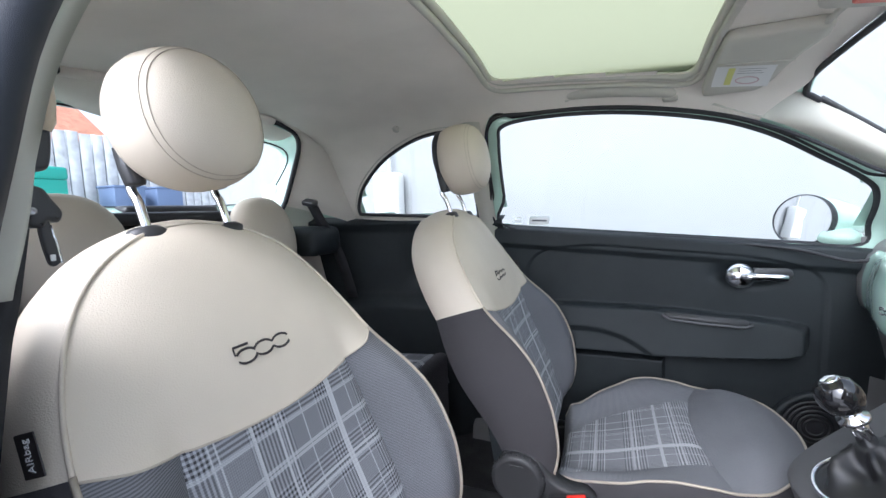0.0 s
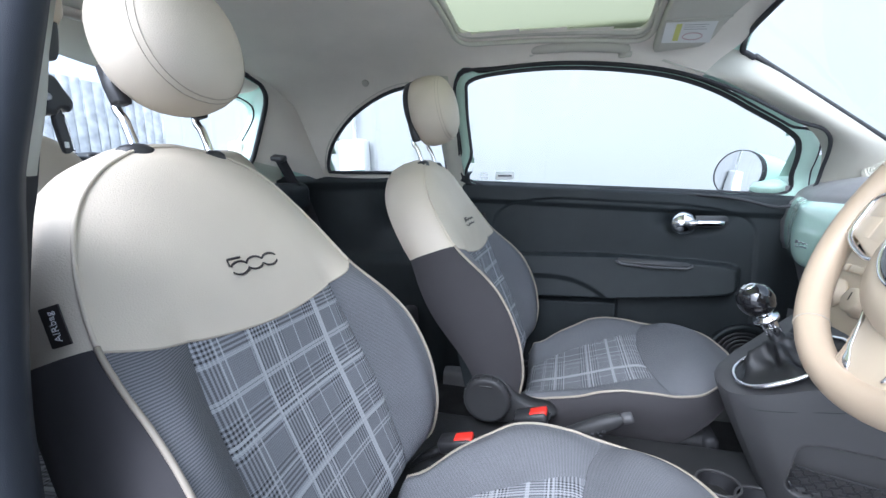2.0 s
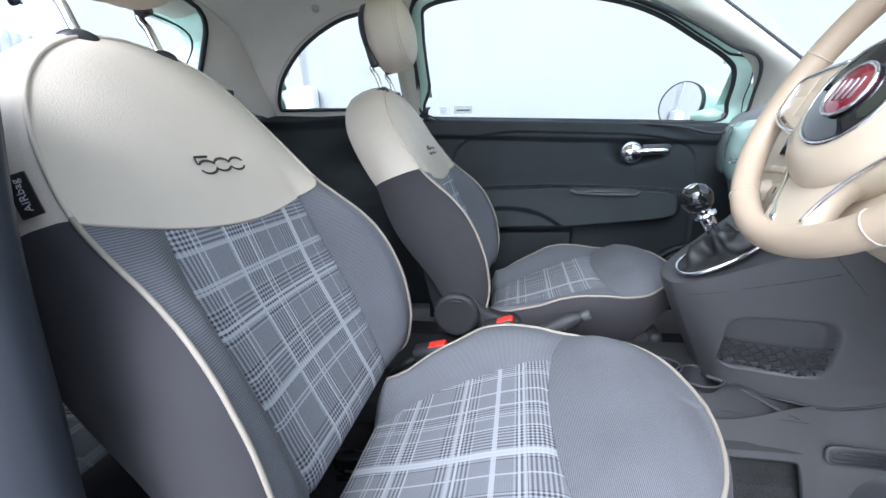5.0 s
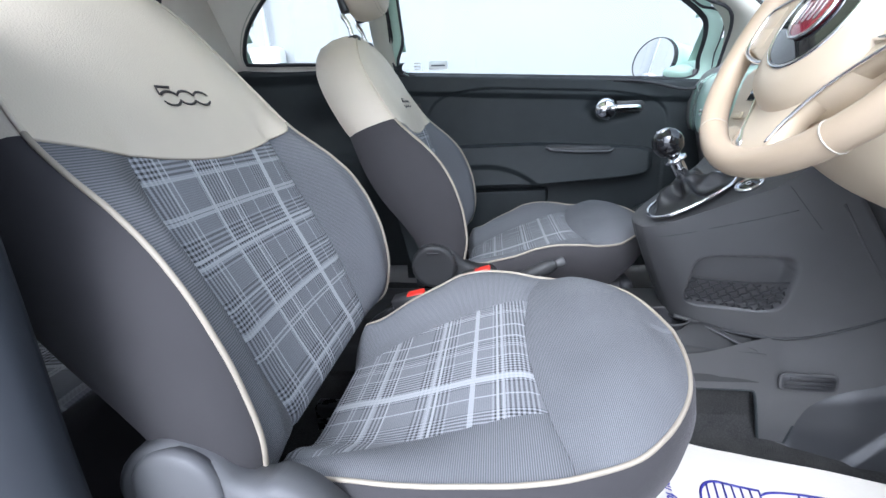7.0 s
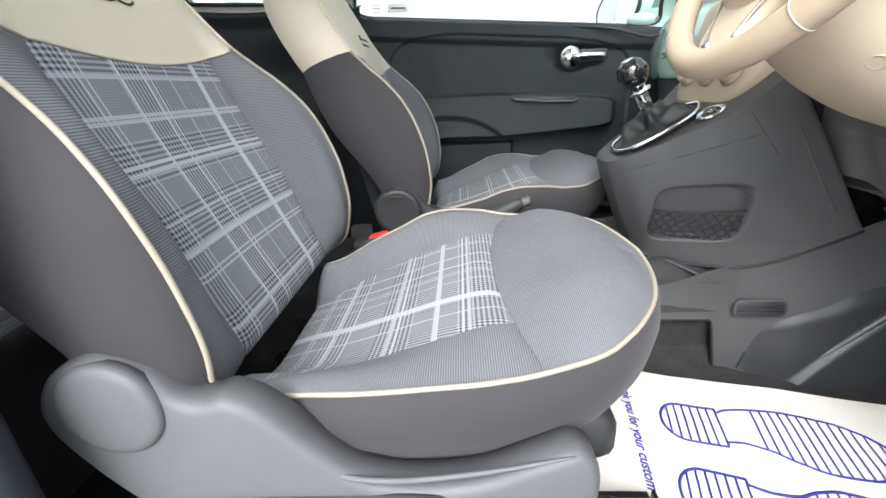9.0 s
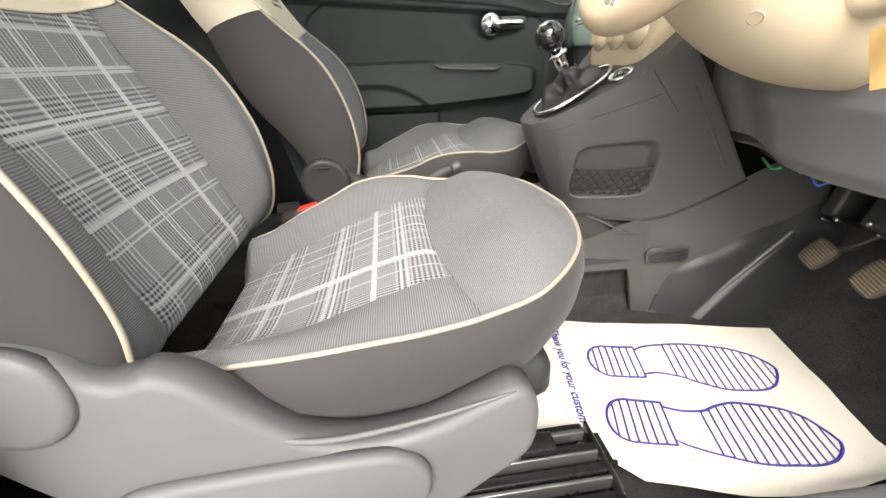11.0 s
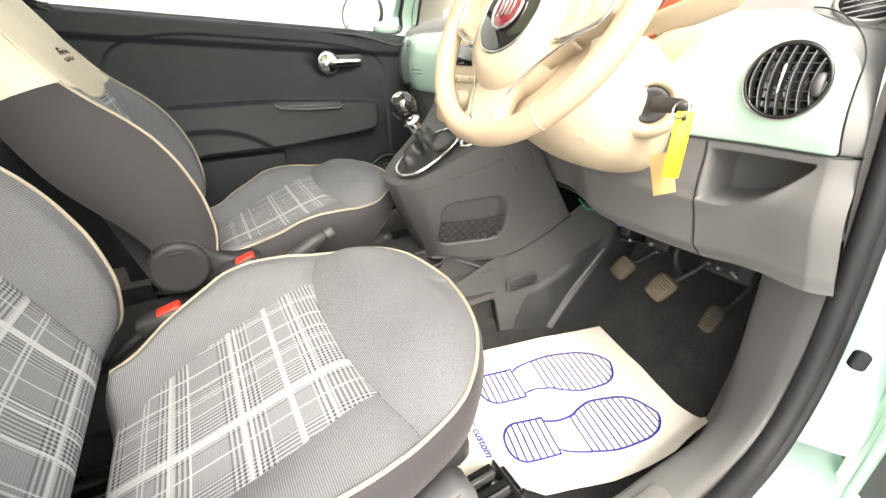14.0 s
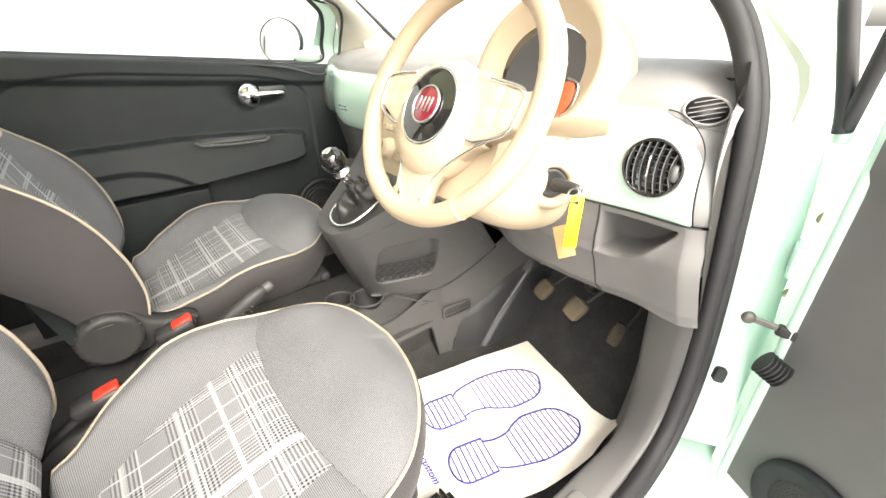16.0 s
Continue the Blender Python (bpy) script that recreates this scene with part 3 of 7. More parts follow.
pane = part("window_pane", pane_in(grow(WINDOW, 0.004), -0.012), GLASS, pdoor)
pane.visible_shadow = False
run_in, run_out = WINDOW, grow(WINDOW, 0.006)
part("glass_run", strip([run_in, grow(WINDOW, 0.004), run_out], [-0.010, 0.004, 0.004]), RUBBER, pdoor, "black rubber glass run")
part("door_frame", strip([run_out, grow(WINDOW, lambda p: max(0.0075, frame_w(p) - 0.002)), grow(WINDOW, lambda p: max(0.008, frame_w(p)))], [0.0005, 0.003, -0.004]), MINT, pdoor, "mint painted window frame")
part("outer_frame", strip([run_in, grow(WINDOW, lambda p: frame_w(p) + 0.008)], [-0.0115, -0.0115]), RUBBER, pdoor, "black outer frame edge")
seal_path = [on_side(p, 0.004 + 0.034 * step(p[0], 0.44, 0.62)) for p in grow(WINDOW, lambda p: frame_w(p) + 0.005)]
for _ in range(5):
    seal_path = [(seal_path[k - 1] + seal_path[k] * 2 + seal_path[(k + 1) % len(seal_path)]) / 4 for k in range(len(seal_path))]
seal = thing("seal_1", "black rubber door opening seal", "door seal", kind="structure")
part("bead", tube(seal_path, 0.0046, 8, True), RUBBER, seal)

qw = thing("window_2", "curved rear quarter window pane with black edge", "side window", kind="structure")
pane = part("pane", pane_in(grow(QUARTER, 0.004), -0.014), GLASS, qw)
pane.visible_shadow = False
part("edge_seal", tube([on_side(p, 0.001) for p in QUARTER], 0.006, 6, True), RUBBER, qw)
part("reveal", strip([QUARTER, grow(QUARTER, 0.012)], [-0.014, 0.002]), PILLAR_TRIM, qw)


def door_top(x):
    return 1.052 - 0.066 * (x + 0.163) / 0.90


def door_card(x, z):
    """Inward relief of the door card."""
    top = door_top(x)
    d = 0.012 * step(z, top - 0.075, top - 0.055)                                     # upper roll
    d -= 0.035 * step(z, top - 0.018, top + 0.004) ** 2
    a = (x - 0.28) / 0.398 if x > 0.28 else (0.28 - x) / 0.395
    b = max(0.0, (z - 0.80) / (0.190 - 0.075 * max(x - 0.10, 0.0) - 0.02 * max(x - 0.45, 0.0)))
    rim = step((a**5 + b**5) ** 0.2, 0.985, 1.015)
    d += 0.005 * rim - 0.0010 * math.exp(-((((a**5 + b**5) ** 0.2 - 0.985) / 0.012) ** 2))
    # armrest: a long bulge with a rounded front end, cut away by a shallow lobe at the rear
    half = 0.069 - 0.024 * max(x - 0.25, 0.0) / 0.37
    q = max(0.0, (x - 0.30) / 0.332) ** 6 + abs((z - 0.737) / half) ** 7
    arm = step(x, -0.25, 0.0) * (1 - step(q, 0.60, 1.25))
    z_l = 0.742 - 0.092 * max(0.0, (x - 0.06) / 0.225) ** 2.4
    lobe = (1 - step(z, z_l - 0.016, z_l + 0.006)) * (1 - step(x, 0.270, 0.292))
    d += (0.066 - 0.012 * (z - 0.737) / 0.07 - 0.011 * lobe) * arm
    # map pocket
    pocket = (1 - step(x, 0.29, 0.30)) * (1 - step(z, 0.645, 0.652))
    d += 0.035 * pocket
    d += 0.02 * (1 - step(z, 0.40, 0.50))
    # hollow round the handle
    d -= 0.020 * math.exp(-(((x - 0.50) / 0.075) ** 2 + ((z - 0.905) / 0.032) ** 2) ** 1.6)
    return d


def card():
    xs, vs = span(-0.215, 0.80, 340), span(0, 1, 230)
    return grid(lambda x, v: (x, 1.362 - door_card(x, 0.33 + v * (door_top(x) + 0.004 - 0.33)), 0.33 + v * (door_top(x) + 0.004 - 0.33)), xs, vs)


part("door_card", card(), DARK_PLASTIC, pdoor)
part("pull_strip", tube([(0.283, 1.292, 0.795), (0.30, 1.286, 0.785), (0.38, 1.2845, 0.778), (0.48, 1.285, 0.774), (0.497, 1.291, 0.781)], 0.0045, 8, flat=0.8), COVER_PLASTIC, pdoor, "satin grey pull strip")
part("pull_recess", slab(rounded(0.20, 0.018, 0.008), 0.002, frame_of((0.39, 1.300, 0.789), (1, 0, -0.08), (0, -1, 0.6)), 0.0008, 1), BLACK_PLASTIC, pdoor)
hm = frame_of((0.478, 1.348, 0.905), (1, 0, 0), (0, -1, 0.05))
part("handle_boss", lathe([(0.037, 0), (0.037, 0.006), (0.034, 0.013), (0.027, 0.018), (0.020, 0.024), (0.0, 0.027)], hm, 32), CHROME, pdoor, "round chrome handle boss")
part("handle_lever", skin([[hm @ Vector((x, h * math.sin(a) * 1.0, zc + w * math.cos(a))) for a in span(0, 2 * math.pi * 11 / 12, 11)] for x, h, w, zc in ((-0.004, 0.008, 0.006, 0.024), (0.02, 0.010, 0.006, 0.030), (0.05, 0.009, 0.005, 0.033), (0.085, 0.0085, 0.0045, 0.034), (0.098, 0.008, 0.004, 0.033), (0.101, 0.004, 0.002, 0.032))]), CHROME, pdoor, "chrome pull lever")
part("handle_cup", slab(rounded(0.115, 0.036, 0.017), 0.003, hm @ pose(0.062, 0.004, 0.002), 0.001, 1), BLACK_PLASTIC, pdoor, "dark recess behind the lever")
sp = frame_of((0.655, 1.340, 0.500), (1, 0, 0), (0, -1, 0))
part("speaker_ring", lathe([(0.098, 0), (0.096, 0.014), (0.088, 0.018), (0.080, 0.010), (0.076, 0.004)], sp, 36), DARK_PLASTIC, pdoor)
for r in (0.070, 0.058, 0.046, 0.034, 0.022):
    part("grille_ring", lathe([(r + 0.003, 0.002), (r + 0.003, 0.008), (r - 0.003, 0.008), (r - 0.003, 0.002)], sp, 30), BLACK_PLASTIC, pdoor)
part("speaker_cone", lathe([(0.078, 0.001), (0.03, 0.004), (0, 0.006)], sp, 24), RUBBER, pdoor)
sticker = thing("sticker", "small white and clear stickers at the foot of the window", "sticker")
part("label_panel", slab(rounded(0.062, 0.030, 0.003), 0.0008, frame_of((-0.066, 1.343, 1.069), (1, 0, -0.06), (0, -0.87, 0.5)), 0.0002, 1), LABEL_WHITE, sticker)
part("print_bar", slab(rounded(0.046, 0.006, 0.001), 0.0004, frame_of((-0.066, 1.3415, 1.0685), (1, 0, -0.06), (0, -0.87, 0.5)), 0.0001, 1), COVER_PLASTIC, sticker)
for k in range(3):
    part("print_line", slab(rounded(0.024, 0.004, 0.001), 0.0005, frame_of((-0.135, 1.347 - 0.0045 * k, 1.061 + 0.009 * k), (1, 0, -0.06), (0, -0.87, 0.5)), 0.0001, 1), LABEL_WHITE, sticker)

# door mirror outside the passenger window
mir = thing("door_mirror", "mint door mirror with a round glass in a black rim", "door mirror")
mm = frame_of((0.655, 1.475, 1.050), (0.35, -0.94, 0.02), (-0.93, -0.35, 0.10))
part("housing", lathe([(0.0, -0.150), (0.035, -0.145), (0.062, -0.125), (0.080, -0.085), (0.090, -0.030), (0.091, 0.002)], mm, 32, sx=1.08, sy=0.78), MINT, mir, "mint painted shell")
part("rim", lathe([(0.0915, -0.010), (0.0935, -0.002), (0.0935, 0.006), (0.092, 0.0075), (0.0902, 0.0055), (0.090, 0.0)], mm, 36, sx=1.08, sy=0.78), RUBBER, mir, "black rim")
part("mirror_glass", lathe([(0.0905, 0.0045), (0.05, 0.0054), (0, 0.0058)], mm, 36, sx=1.08, sy=0.78, cap=(False, True)), MIRROR, mir)
part("foot", skin([[Vector(c) + Vector((w * math.cos(a), 0, h * math.sin(a))) for a in span(0, 2 * math.pi * 11 / 12, 11)] for c, w, h in (((0.70, 1.37, 1.005), 0.05, 0.018), ((0.715, 1.41, 1.012), 0.045, 0.02), ((0.70, 1.45, 1.03), 0.03, 0.025))]), MINT, mir)

# rear side panel and B-pillar on the passenger side, mirrored for the driver
for drv in (False, True):
    flip = other if drv else (lambda q: q)
    side = thing("wall_driver_side" if drv else "wall_passenger_side", "dark grey moulded rear side panel below the quarter window", "side panel", kind="structure")

    def panel(x, v):
        top = 1.09 + 0.012 * (-(x + 0.27))
        z = 0.30 + v * (top - 0.30)
        d = 0.028 * step(z, top - 0.05, top - 0.035) - 0.05 * step(z, top - 0.012, top) ** 2
        d -= 0.03 * hump(z, 0.80, 0.90, 1.02) * step(x, -0.62, -0.5)
        d += 0.05 * (1 - step(z, 0.77, 0.80)) * step(-x, 0.28, 0.36)
        d += 0.05 * step(-x, 0.55, 0.8)
        return (x, flip(1.36 - d), z)

    part("panel", grid(panel, span(-0.95, -0.25 if drv else -0.185, 50), span(0, 1, 50)), DARK_PLASTIC, side)
    if drv:
        continue
    bp = thing("trim", "cream moulded door pillar trim", "pillar trim", kind="structure")
    part("pillar_trim", grid(lambda u, z: (-0.265 + u * 0.06, flip(side_y(-0.2, z) - 0.004 - 0.016 * math.sin(math.pi * u)), z), span(0, 1, 8), span(0.99, 1.36, 16)), PILLAR_TRIM, bp)

# small round hook on the lining, grab handle, sun visor
hk = thing("coat_hook", "small round beige coat hook on the roof lining", "hook")
part("button", lathe([(0.011, 0), (0.011, 0.005), (0.008, 0.010), (0, 0.011)], frame_of((-0.467, 1.150, 1.366), (1, 0, 0), (0, -0.8, -0.6)), 20), PILLAR_TRIM, hk)
gh = thing("grab_handle", "cream folded grab handle above the passenger window", "grab handle")
gpts = [(0.045, 1.142, 1.394), (0.06, 1.122, 1.394), (0.16, 1.116, 1.387), (0.26, 1.122, 1.373), (0.275, 1.142, 1.368)]
part("grip", tube(spline([(x, y + 0.006, z + 0.004) for x, y, z in gpts], 8), lambda k: 0.013 + 0.006 * math.sin(math.pi * k) ** 0.5, 12, flat=0.85), PILLAR_TRIM, gh)
for p in (gpts[0], gpts[-1]):
    part("end_cap", box(0.035, 0.02, 0.03, pose(p[0], p[1] + 0.004, p[2], -35, 0, 0), 0.007, 2), PILLAR_TRIM, gh)


VISOR = [(0.334, 1.124), (0.338, 0.915), (0.480, 0.878), (0.486, 0.915), (0.456, 1.082), (0.436, 1.108)]


def sun_visor():
    t = thing("sun_visor", "cream sun visor folded up, with a white safety label", "sun visor")
    under = lambda x, y, d: Vector((x, y, roof_at(x, y) - d))
    ring = []
    for i, b in enumerate(VISOR):
        a, b, c = Vector(VISOR[i - 1]), Vector(b), Vector(VISOR[(i + 1) % len(VISOR)])
        p, q = b + (a - b).normalized() * 0.012, b + (c - b).normalized() * 0.012
        ring += [p.lerp(b, k).lerp(b.lerp(q, k), k) for k in span(0, 1, 4)]
        ring += [q.lerp(c + (b - c).normalized() * 0.012, k) for k in span(0.15, 0.85, 4)]
    mid = sum((Vector(p) for p in ring), Vector((0, 0))) / len(ring)
    rows = [[under(*(mid + (p - mid) * k), d) for p in ring] for k, d in ((0.99, 0.001), (1.0, 0.005), (1.0, 0.012), (0.985, 0.017), (0.955, 0.020), (0.8, 0.021), (0.65, 0.021), (0.5, 0.021), (0.35, 0.021), (0.2, 0.021), (0.02, 0.021))]
    part("panel", skin(rows, cap=(False, True)), PILLAR_TRIM, t)
    flat = lambda x0, x1, y0, y1, d: grid(lambda x, y: under(x + 0.05 * (y - 1.06), y, d), span(x0, x1, 8), span(y0, y1, 8))
    part("label_panel", flat(0.346, 0.448, 1.020, 1.090, 0.0224), LABEL_WHITE, t, "white printed label")
    part("label_stripe", flat(0.368, 0.380, 1.026, 1.084, 0.0229), plain("label_yellow", (0.62, 0.62, 0.20), 0.6), t)
    part("label_ring", tube([under(0.408 + 0.020 * math.cos(a), 1.070 + 0.011 * math.sin(a), 0.0230) for a in span(0, 2 * math.pi * 23 / 24, 23)], 0.0010, 5, True), plain("label_pink", (0.60, 0.40, 0.42), 0.6), t)
    for k in range(3):
        part("print_line", flat(0.386, 0.432 - 0.006 * (k % 2), 1.030 + 0.008 * k, 1.0312 + 0.008 * k, 0.0229), COVER_PLASTIC, t)
    part("fold", tube([under(x, 1.014 - 0.06 * (x - 0.34), 0.0212) for x in span(0.342, 0.468, 8)], 0.0018, 6), PILLAR_TRIM, t)
    part("rod", tube([under(0.468, y, 0.012) for y in span(0.80, 0.89, 5)], 0.005, 8), PILLAR_TRIM, t)
    part("clip", box(0.022, 0.026, 0.016, pose(0.470, 0.800, roof_at(0.47, 0.80) - 0.010), 0.005, 2), PILLAR_TRIM, t)
    return t


sun_visor()
cl = thing("ceiling_light", "roof console with an amber-lit lens", "ceiling light")
part("body", box(0.12, 0.2, 0.035, pose(0.48, 0.70, 1.396, 0, 8, 0), 0.012, 3), PILLAR_TRIM, cl)
part("lens", box(0.05, 0.08, 0.01, pose(0.47, 0.72, 1.376, 0, 8, 0), 0.004, 2), ORANGE, cl)

# tailgate: frame, rear glass
tg = thing("tailgate", "mint painted tailgate frame round the rear window, shut", "tailgate")
HALF_OPEN = [(0.0, 1.398), (0.21, 1.391), (0.30, 1.381), (0.355, 1.362), (0.378, 1.328), (0.380, 1.27), (0.378, 1.20), (0.370, 1.14), (0.330, 1.115), (0.0, 1.110)]
HALF_PANE = [(0.0, 1.350), (0.28, 1.348), (0.40, 1.336), (0.440, 1.300), (0.430, 1.24), (0.405, 1.18), (0.360, 1.155), (0.0, 1.145)]
both_halves = lambda half, n: spline([Vector((MID + y, z)) for y, z in half] + [Vector((MID - y, z)) for y, z in reversed(half[1:-1])], n, True)
hatch = lambda p: Vector((-0.775 - (1.39 - p[1]) * 0.40, p[0], p[1]))
rear_at = lambda p, back=0.0: Vector((-0.885 - (1.345 - p[1]) * 0.55 - back, p[0], p[1]))


def resample(loop, n):
    """Even steps along a closed loop, begun at the middle of its top."""
    pts = [Vector(p) for p in loop] + [Vector(loop[0])]
    way = [0.0]
    for a, b in zip(pts, pts[1:]):
        way.append(way[-1] + (b - a).length)
    return [Vector((float(np.interp(way[-1] * k / n, way, [p[0] for p in pts])), float(np.interp(way[-1] * k / n, way, [p[1] for p in pts])))) for k in range(n)]


OPEN_LOOP, PANE_LOOP = resample(both_halves(HALF_OPEN, 8), 96), resample(both_halves(HALF_PANE, 8), 96)
part("frame", skin([[hatch(p) + Vector((-0.004, 0, 0)) for p in OPEN_LOOP], [hatch(p).lerp(rear_at(q), 0.5) + Vector((0, 0.010 * (q.x - MID) / 0.44, 0)) for p, q in zip(OPEN_LOOP, PANE_LOOP)], [rear_at(q, -0.006) for q in PANE_LOOP], [rear_at(q, 0.02) for q in PANE_LOOP]], cap=(False, False)), MINT, tg)
part("seal", tube([rear_at(p, -0.004) for p in PANE_LOOP], 0.0035, 6, True), RUBBER, tg)
part("opening_seal", tube([hatch(p) for p in OPEN_LOOP[12:-12]], 0.008, 8), RUBBER, tg)
part("header_bead", tube([hatch(p) for p in OPEN_LOOP[-13:] + OPEN_LOOP[:13]], 0.012, 8), HEADLINER, tg, "grey felt edge over the rear window")
g = part("glass", grid(lambda y, z: rear_at((y, z), 0.008), span(0.26, 1.18, 8), span(1.13, 1.37, 6)), GLASS, tg)
g.visible_shadow = False
part("header_trim", grid(lambda y, v: Vector((-0.782, y, roof_at(-0.775, y) - 0.012)).lerp(Vector((-0.880, y, 1.352 - 0.024 * (1 - min(1, abs(y - MID) / 0.22) ** 2))), v) + Vector((0.008 * math.sin(math.pi * v), 0, -0.006 * math.sin(math.pi * v))), span(0.385, 1.055, 30), span(0, 1, 8)), HEADLINER, tg)
for drv in (False, True):
    flip = other if drv else (lambda q: q)
    cp = thing("trim", "cream moulded rear pillar trim", "pillar trim", kind="structure")
    edge = [q for q in SECTION if 1.06 <= q[1] <= 1.432]
    rim = [p for p in (Vector((MID + y, z)) for y, z in resample([(0.27, 1.386), (0.33, 1.374), (0.366, 1.350), (0.379, 1.31), (0.380, 1.25), (0.378, 1.18), (0.376, 1.06)] + [(0.376, 1.06), (0.27, 1.386)], 400)[:200])][: 170]
    n_e = len(edge) - 1

    def rear_pillar(u, k):
        y0, z0 = edge[int(k)]
        b = Vector((roof_back(y0, z0), y0, lift(roof_back(y0, z0), z0)))
        a = rim[int((1 - k / n_e) * (len(rim) - 1))]
        p = hatch(a).lerp(b, u) + Vector((0.016 * math.sin(math.pi * u), 0.012 * math.sin(math.pi * u), 0))
        return (p.x, flip(p.y), p.z)

    part("pillar_trim", grid(rear_pillar, span(0, 1, 12), list(range(n_e + 1))), HEADLINER, cp)
part("lower_panel", grid(lambda y, z: (-1.02 - (1.13 - z) * 0.1, y, z), span(0.1, 1.34, 4), span(0.3, 1.13, 4)), DARK_PLASTIC, tg)
shelf = thing("parcel_shelf", "black parcel shelf behind the rear seats", "parcel shelf")
part("board", box(0.16, 0.74, 0.03, pose(-0.94, MID, 1.116), 0.012, 3), BLACK_PLASTIC, shelf)
part("wiper_motor", box(0.06, 0.26, 0.03, pose(-0.97, MID + 0.05, 1.134), 0.012, 3), BLACK_PLASTIC, shelf)

for drv in (False, True):
    qt = thing("quarter_trim", "dark grey plastic trim below the rear side window", "interior trim", kind="structure")
    part("panel", box(0.25, 0.16, 0.10, pose(-0.88, other(1.17) if drv else 1.17, 1.02), 0.03, 4), DARK_PLASTIC, qt)
    part("pillar_foot", box(0.06, 0.22, 0.18, pose(-0.965, other(1.22) if drv else 1.22, 1.13), 0.02, 3), HEADLINER, qt, "cream foot of the rear pillar")

# ---- floor, sills, firewall ----
floor = thing("floor", "dark charcoal carpeted car floor", "floor", kind="structure")


def floor_z(x, y):
    tunnel = 0.14 * math.exp(-(((y - MID) / 0.10) ** 4)) * (1 - step(x, 0.75, 0.95) * 0.3)
    toe = 0.42 * step(x, 0.83, 1.18)
    return 0.288 + tunnel + toe + 0.02 * step(-x, 0.1, 0.2) + 0.003 * noise.noise(Vector((x * 9, y * 9, 0)))


part("carpet", grid(lambda x, y: (x, y, floor_z(x, y)), span(-1.0, 1.16, 90), span(0.06, 1.38, 60)), CARPET, floor)
fire = thing("wall_front", "dark bulkhead behind the pedals and dashboard", "bulkhead", kind="structure")
part("bulkhead", box(0.03, 1.34, 0.43, pose(1.15, MID, 0.765), 0.005, 1), RUBBER, fire)
base = thing("underbody", "dark underside of the car", "car body", kind="structure")
part("pan", box(2.2, 1.36, 0.03, pose(0.05, MID, 0.255), 0.005, 1), RUBBER, base)
for drv in (True, False):
    flip = (lambda q: q) if drv else other
    sill = thing("sill_driver" if drv else "sill_passenger", "dark grey plastic door sill trim with a raised scuff strip", "door sill", kind="structure")
    outer_e = spline([(-0.30, 0.050, 0.360), (0.2, 0.050, 0.360), (0.50, 0.050, 0.360), (0.62, 0.050, 0.374), (0.70, 0.050, 0.42), (0.745, 0.052, 0.51), (0.762, 0.056, 0.645)], 10)
    inner_e = spline([(-0.30, 0.120, 0.352), (0.2, 0.120, 0.352), (0.54, 0.116, 0.352), (0.68, 0.112, 0.360), (0.765, 0.128, 0.395), (0.800, 0.147, 0.48), (0.805, 0.157, 0.655)], 10)
    rows = []
    for k, (a, b) in enumerate(zip(outer_e, inner_e)):
        rise = k / (len(outer_e) - 1)
        turn = step(rise, 0.5, 0.85)
        up = Vector((-turn, 0, 1 - turn * 0.7)).normalized()
        deep = Vector((0.06 * turn, 0.02, -0.075 * (1 - turn)))
        row = [a - up * 0.018, a - up * 0.004, a.lerp(b, 0.08) + up * 0.003, a.lerp(b, 0.3) + up * 0.004, a.lerp(b, 0.7) + up * 0.005, a.lerp(b, 0.9) + up * 0.003, b, b + deep * 0.25, b + deep]
        rows.append([Vector((p.x, flip(p.y), p.z)) for p in row])
    part("sill_trim", skin(rows, closed=False), MID_PLASTIC, sill, "dark grey sill trim sweeping up to the kick panel")
    part("scuff_inset", slab(rounded(0.42, 0.030, 0.012), 0.0025, pose(0.32, flip(0.083), 0.3605), 0.001, 1), DASH_TOP, sill, "raised scuff strip")
    part("body_sill", skin([[(x, flip(y), z) for y, z in ((0.045, 0.350), (0.0, 0.345), (-0.03, 0.325), (-0.045, 0.28), (-0.04, 0.2))] for x in span(-0.35, 0.98, 20)], closed=False), MINT, sill, "mint painted outer sill")


# ---- front seats ----
XC = sm([0.545, 0.57, 0.64, 0.709, 0.80, 0.88, 0.947, 1.03, 1.085, 1.108], [-0.125, -0.120, -0.142, -0.167, -0.21, -0.243, -0.272, -0.315, -0.353, -0.385])
XP = sm([0.545, 0.60, 0.64, 0.70, 0.757, 0.81, 0.85, 0.877, 0.907, 0.947, 1.03, 1.085, 1.108], [-0.120, -0.102, -0.097, -0.104, -0.122, -0.150, -0.186, -0.219, -0.253, -0.284, -0.338, -0.366, -0.386])
WB = sm([0.545, 0.60, 0.66, 0.72, 0.80, 0.86, 0.907, 0.95, 1.0, 1.04, 1.07, 1.092, 1.103, 1.108], [0.226, 0.234, 0.238, 0.240, 0.237, 0.229, 0.2185, 0.206, 0.184, 0.157, 0.125, 0.083, 0.044, 0.0])
Z_LOW, Z_TOP = 0.545, 1.108
A_PLAID = 0.61


def back_front(u, z):
    a, w = abs(u), WB(z)
    lower = 1 - step(z, 0.86, 0.94)
    k = lower * (0.55 * step(a, 0.58, 1.02) + 0.45 * max(0, (a - 0.60) / 0.40)) + (1 - lower) * a**4
    x = XC(z) + (XP(z) - XC(z)) * k
    x += 0.014 * lower * hump(a, 0.62, 0.84, 1.0) * step(z, 0.56, 0.62)
    x -= 0.005 * math.exp(-(((a - A_PLAID) / 0.025) ** 2)) * lower
    x -= 0.010 * (1 - min(1, a / 0.6) ** 2) * hump(z, 0.58, 0.72, 0.9)
    x -= 0.03 * (1 - step(z, Z_LOW - 0.01, 0.585)) ** 2
    return Vector((x, u * w, z))


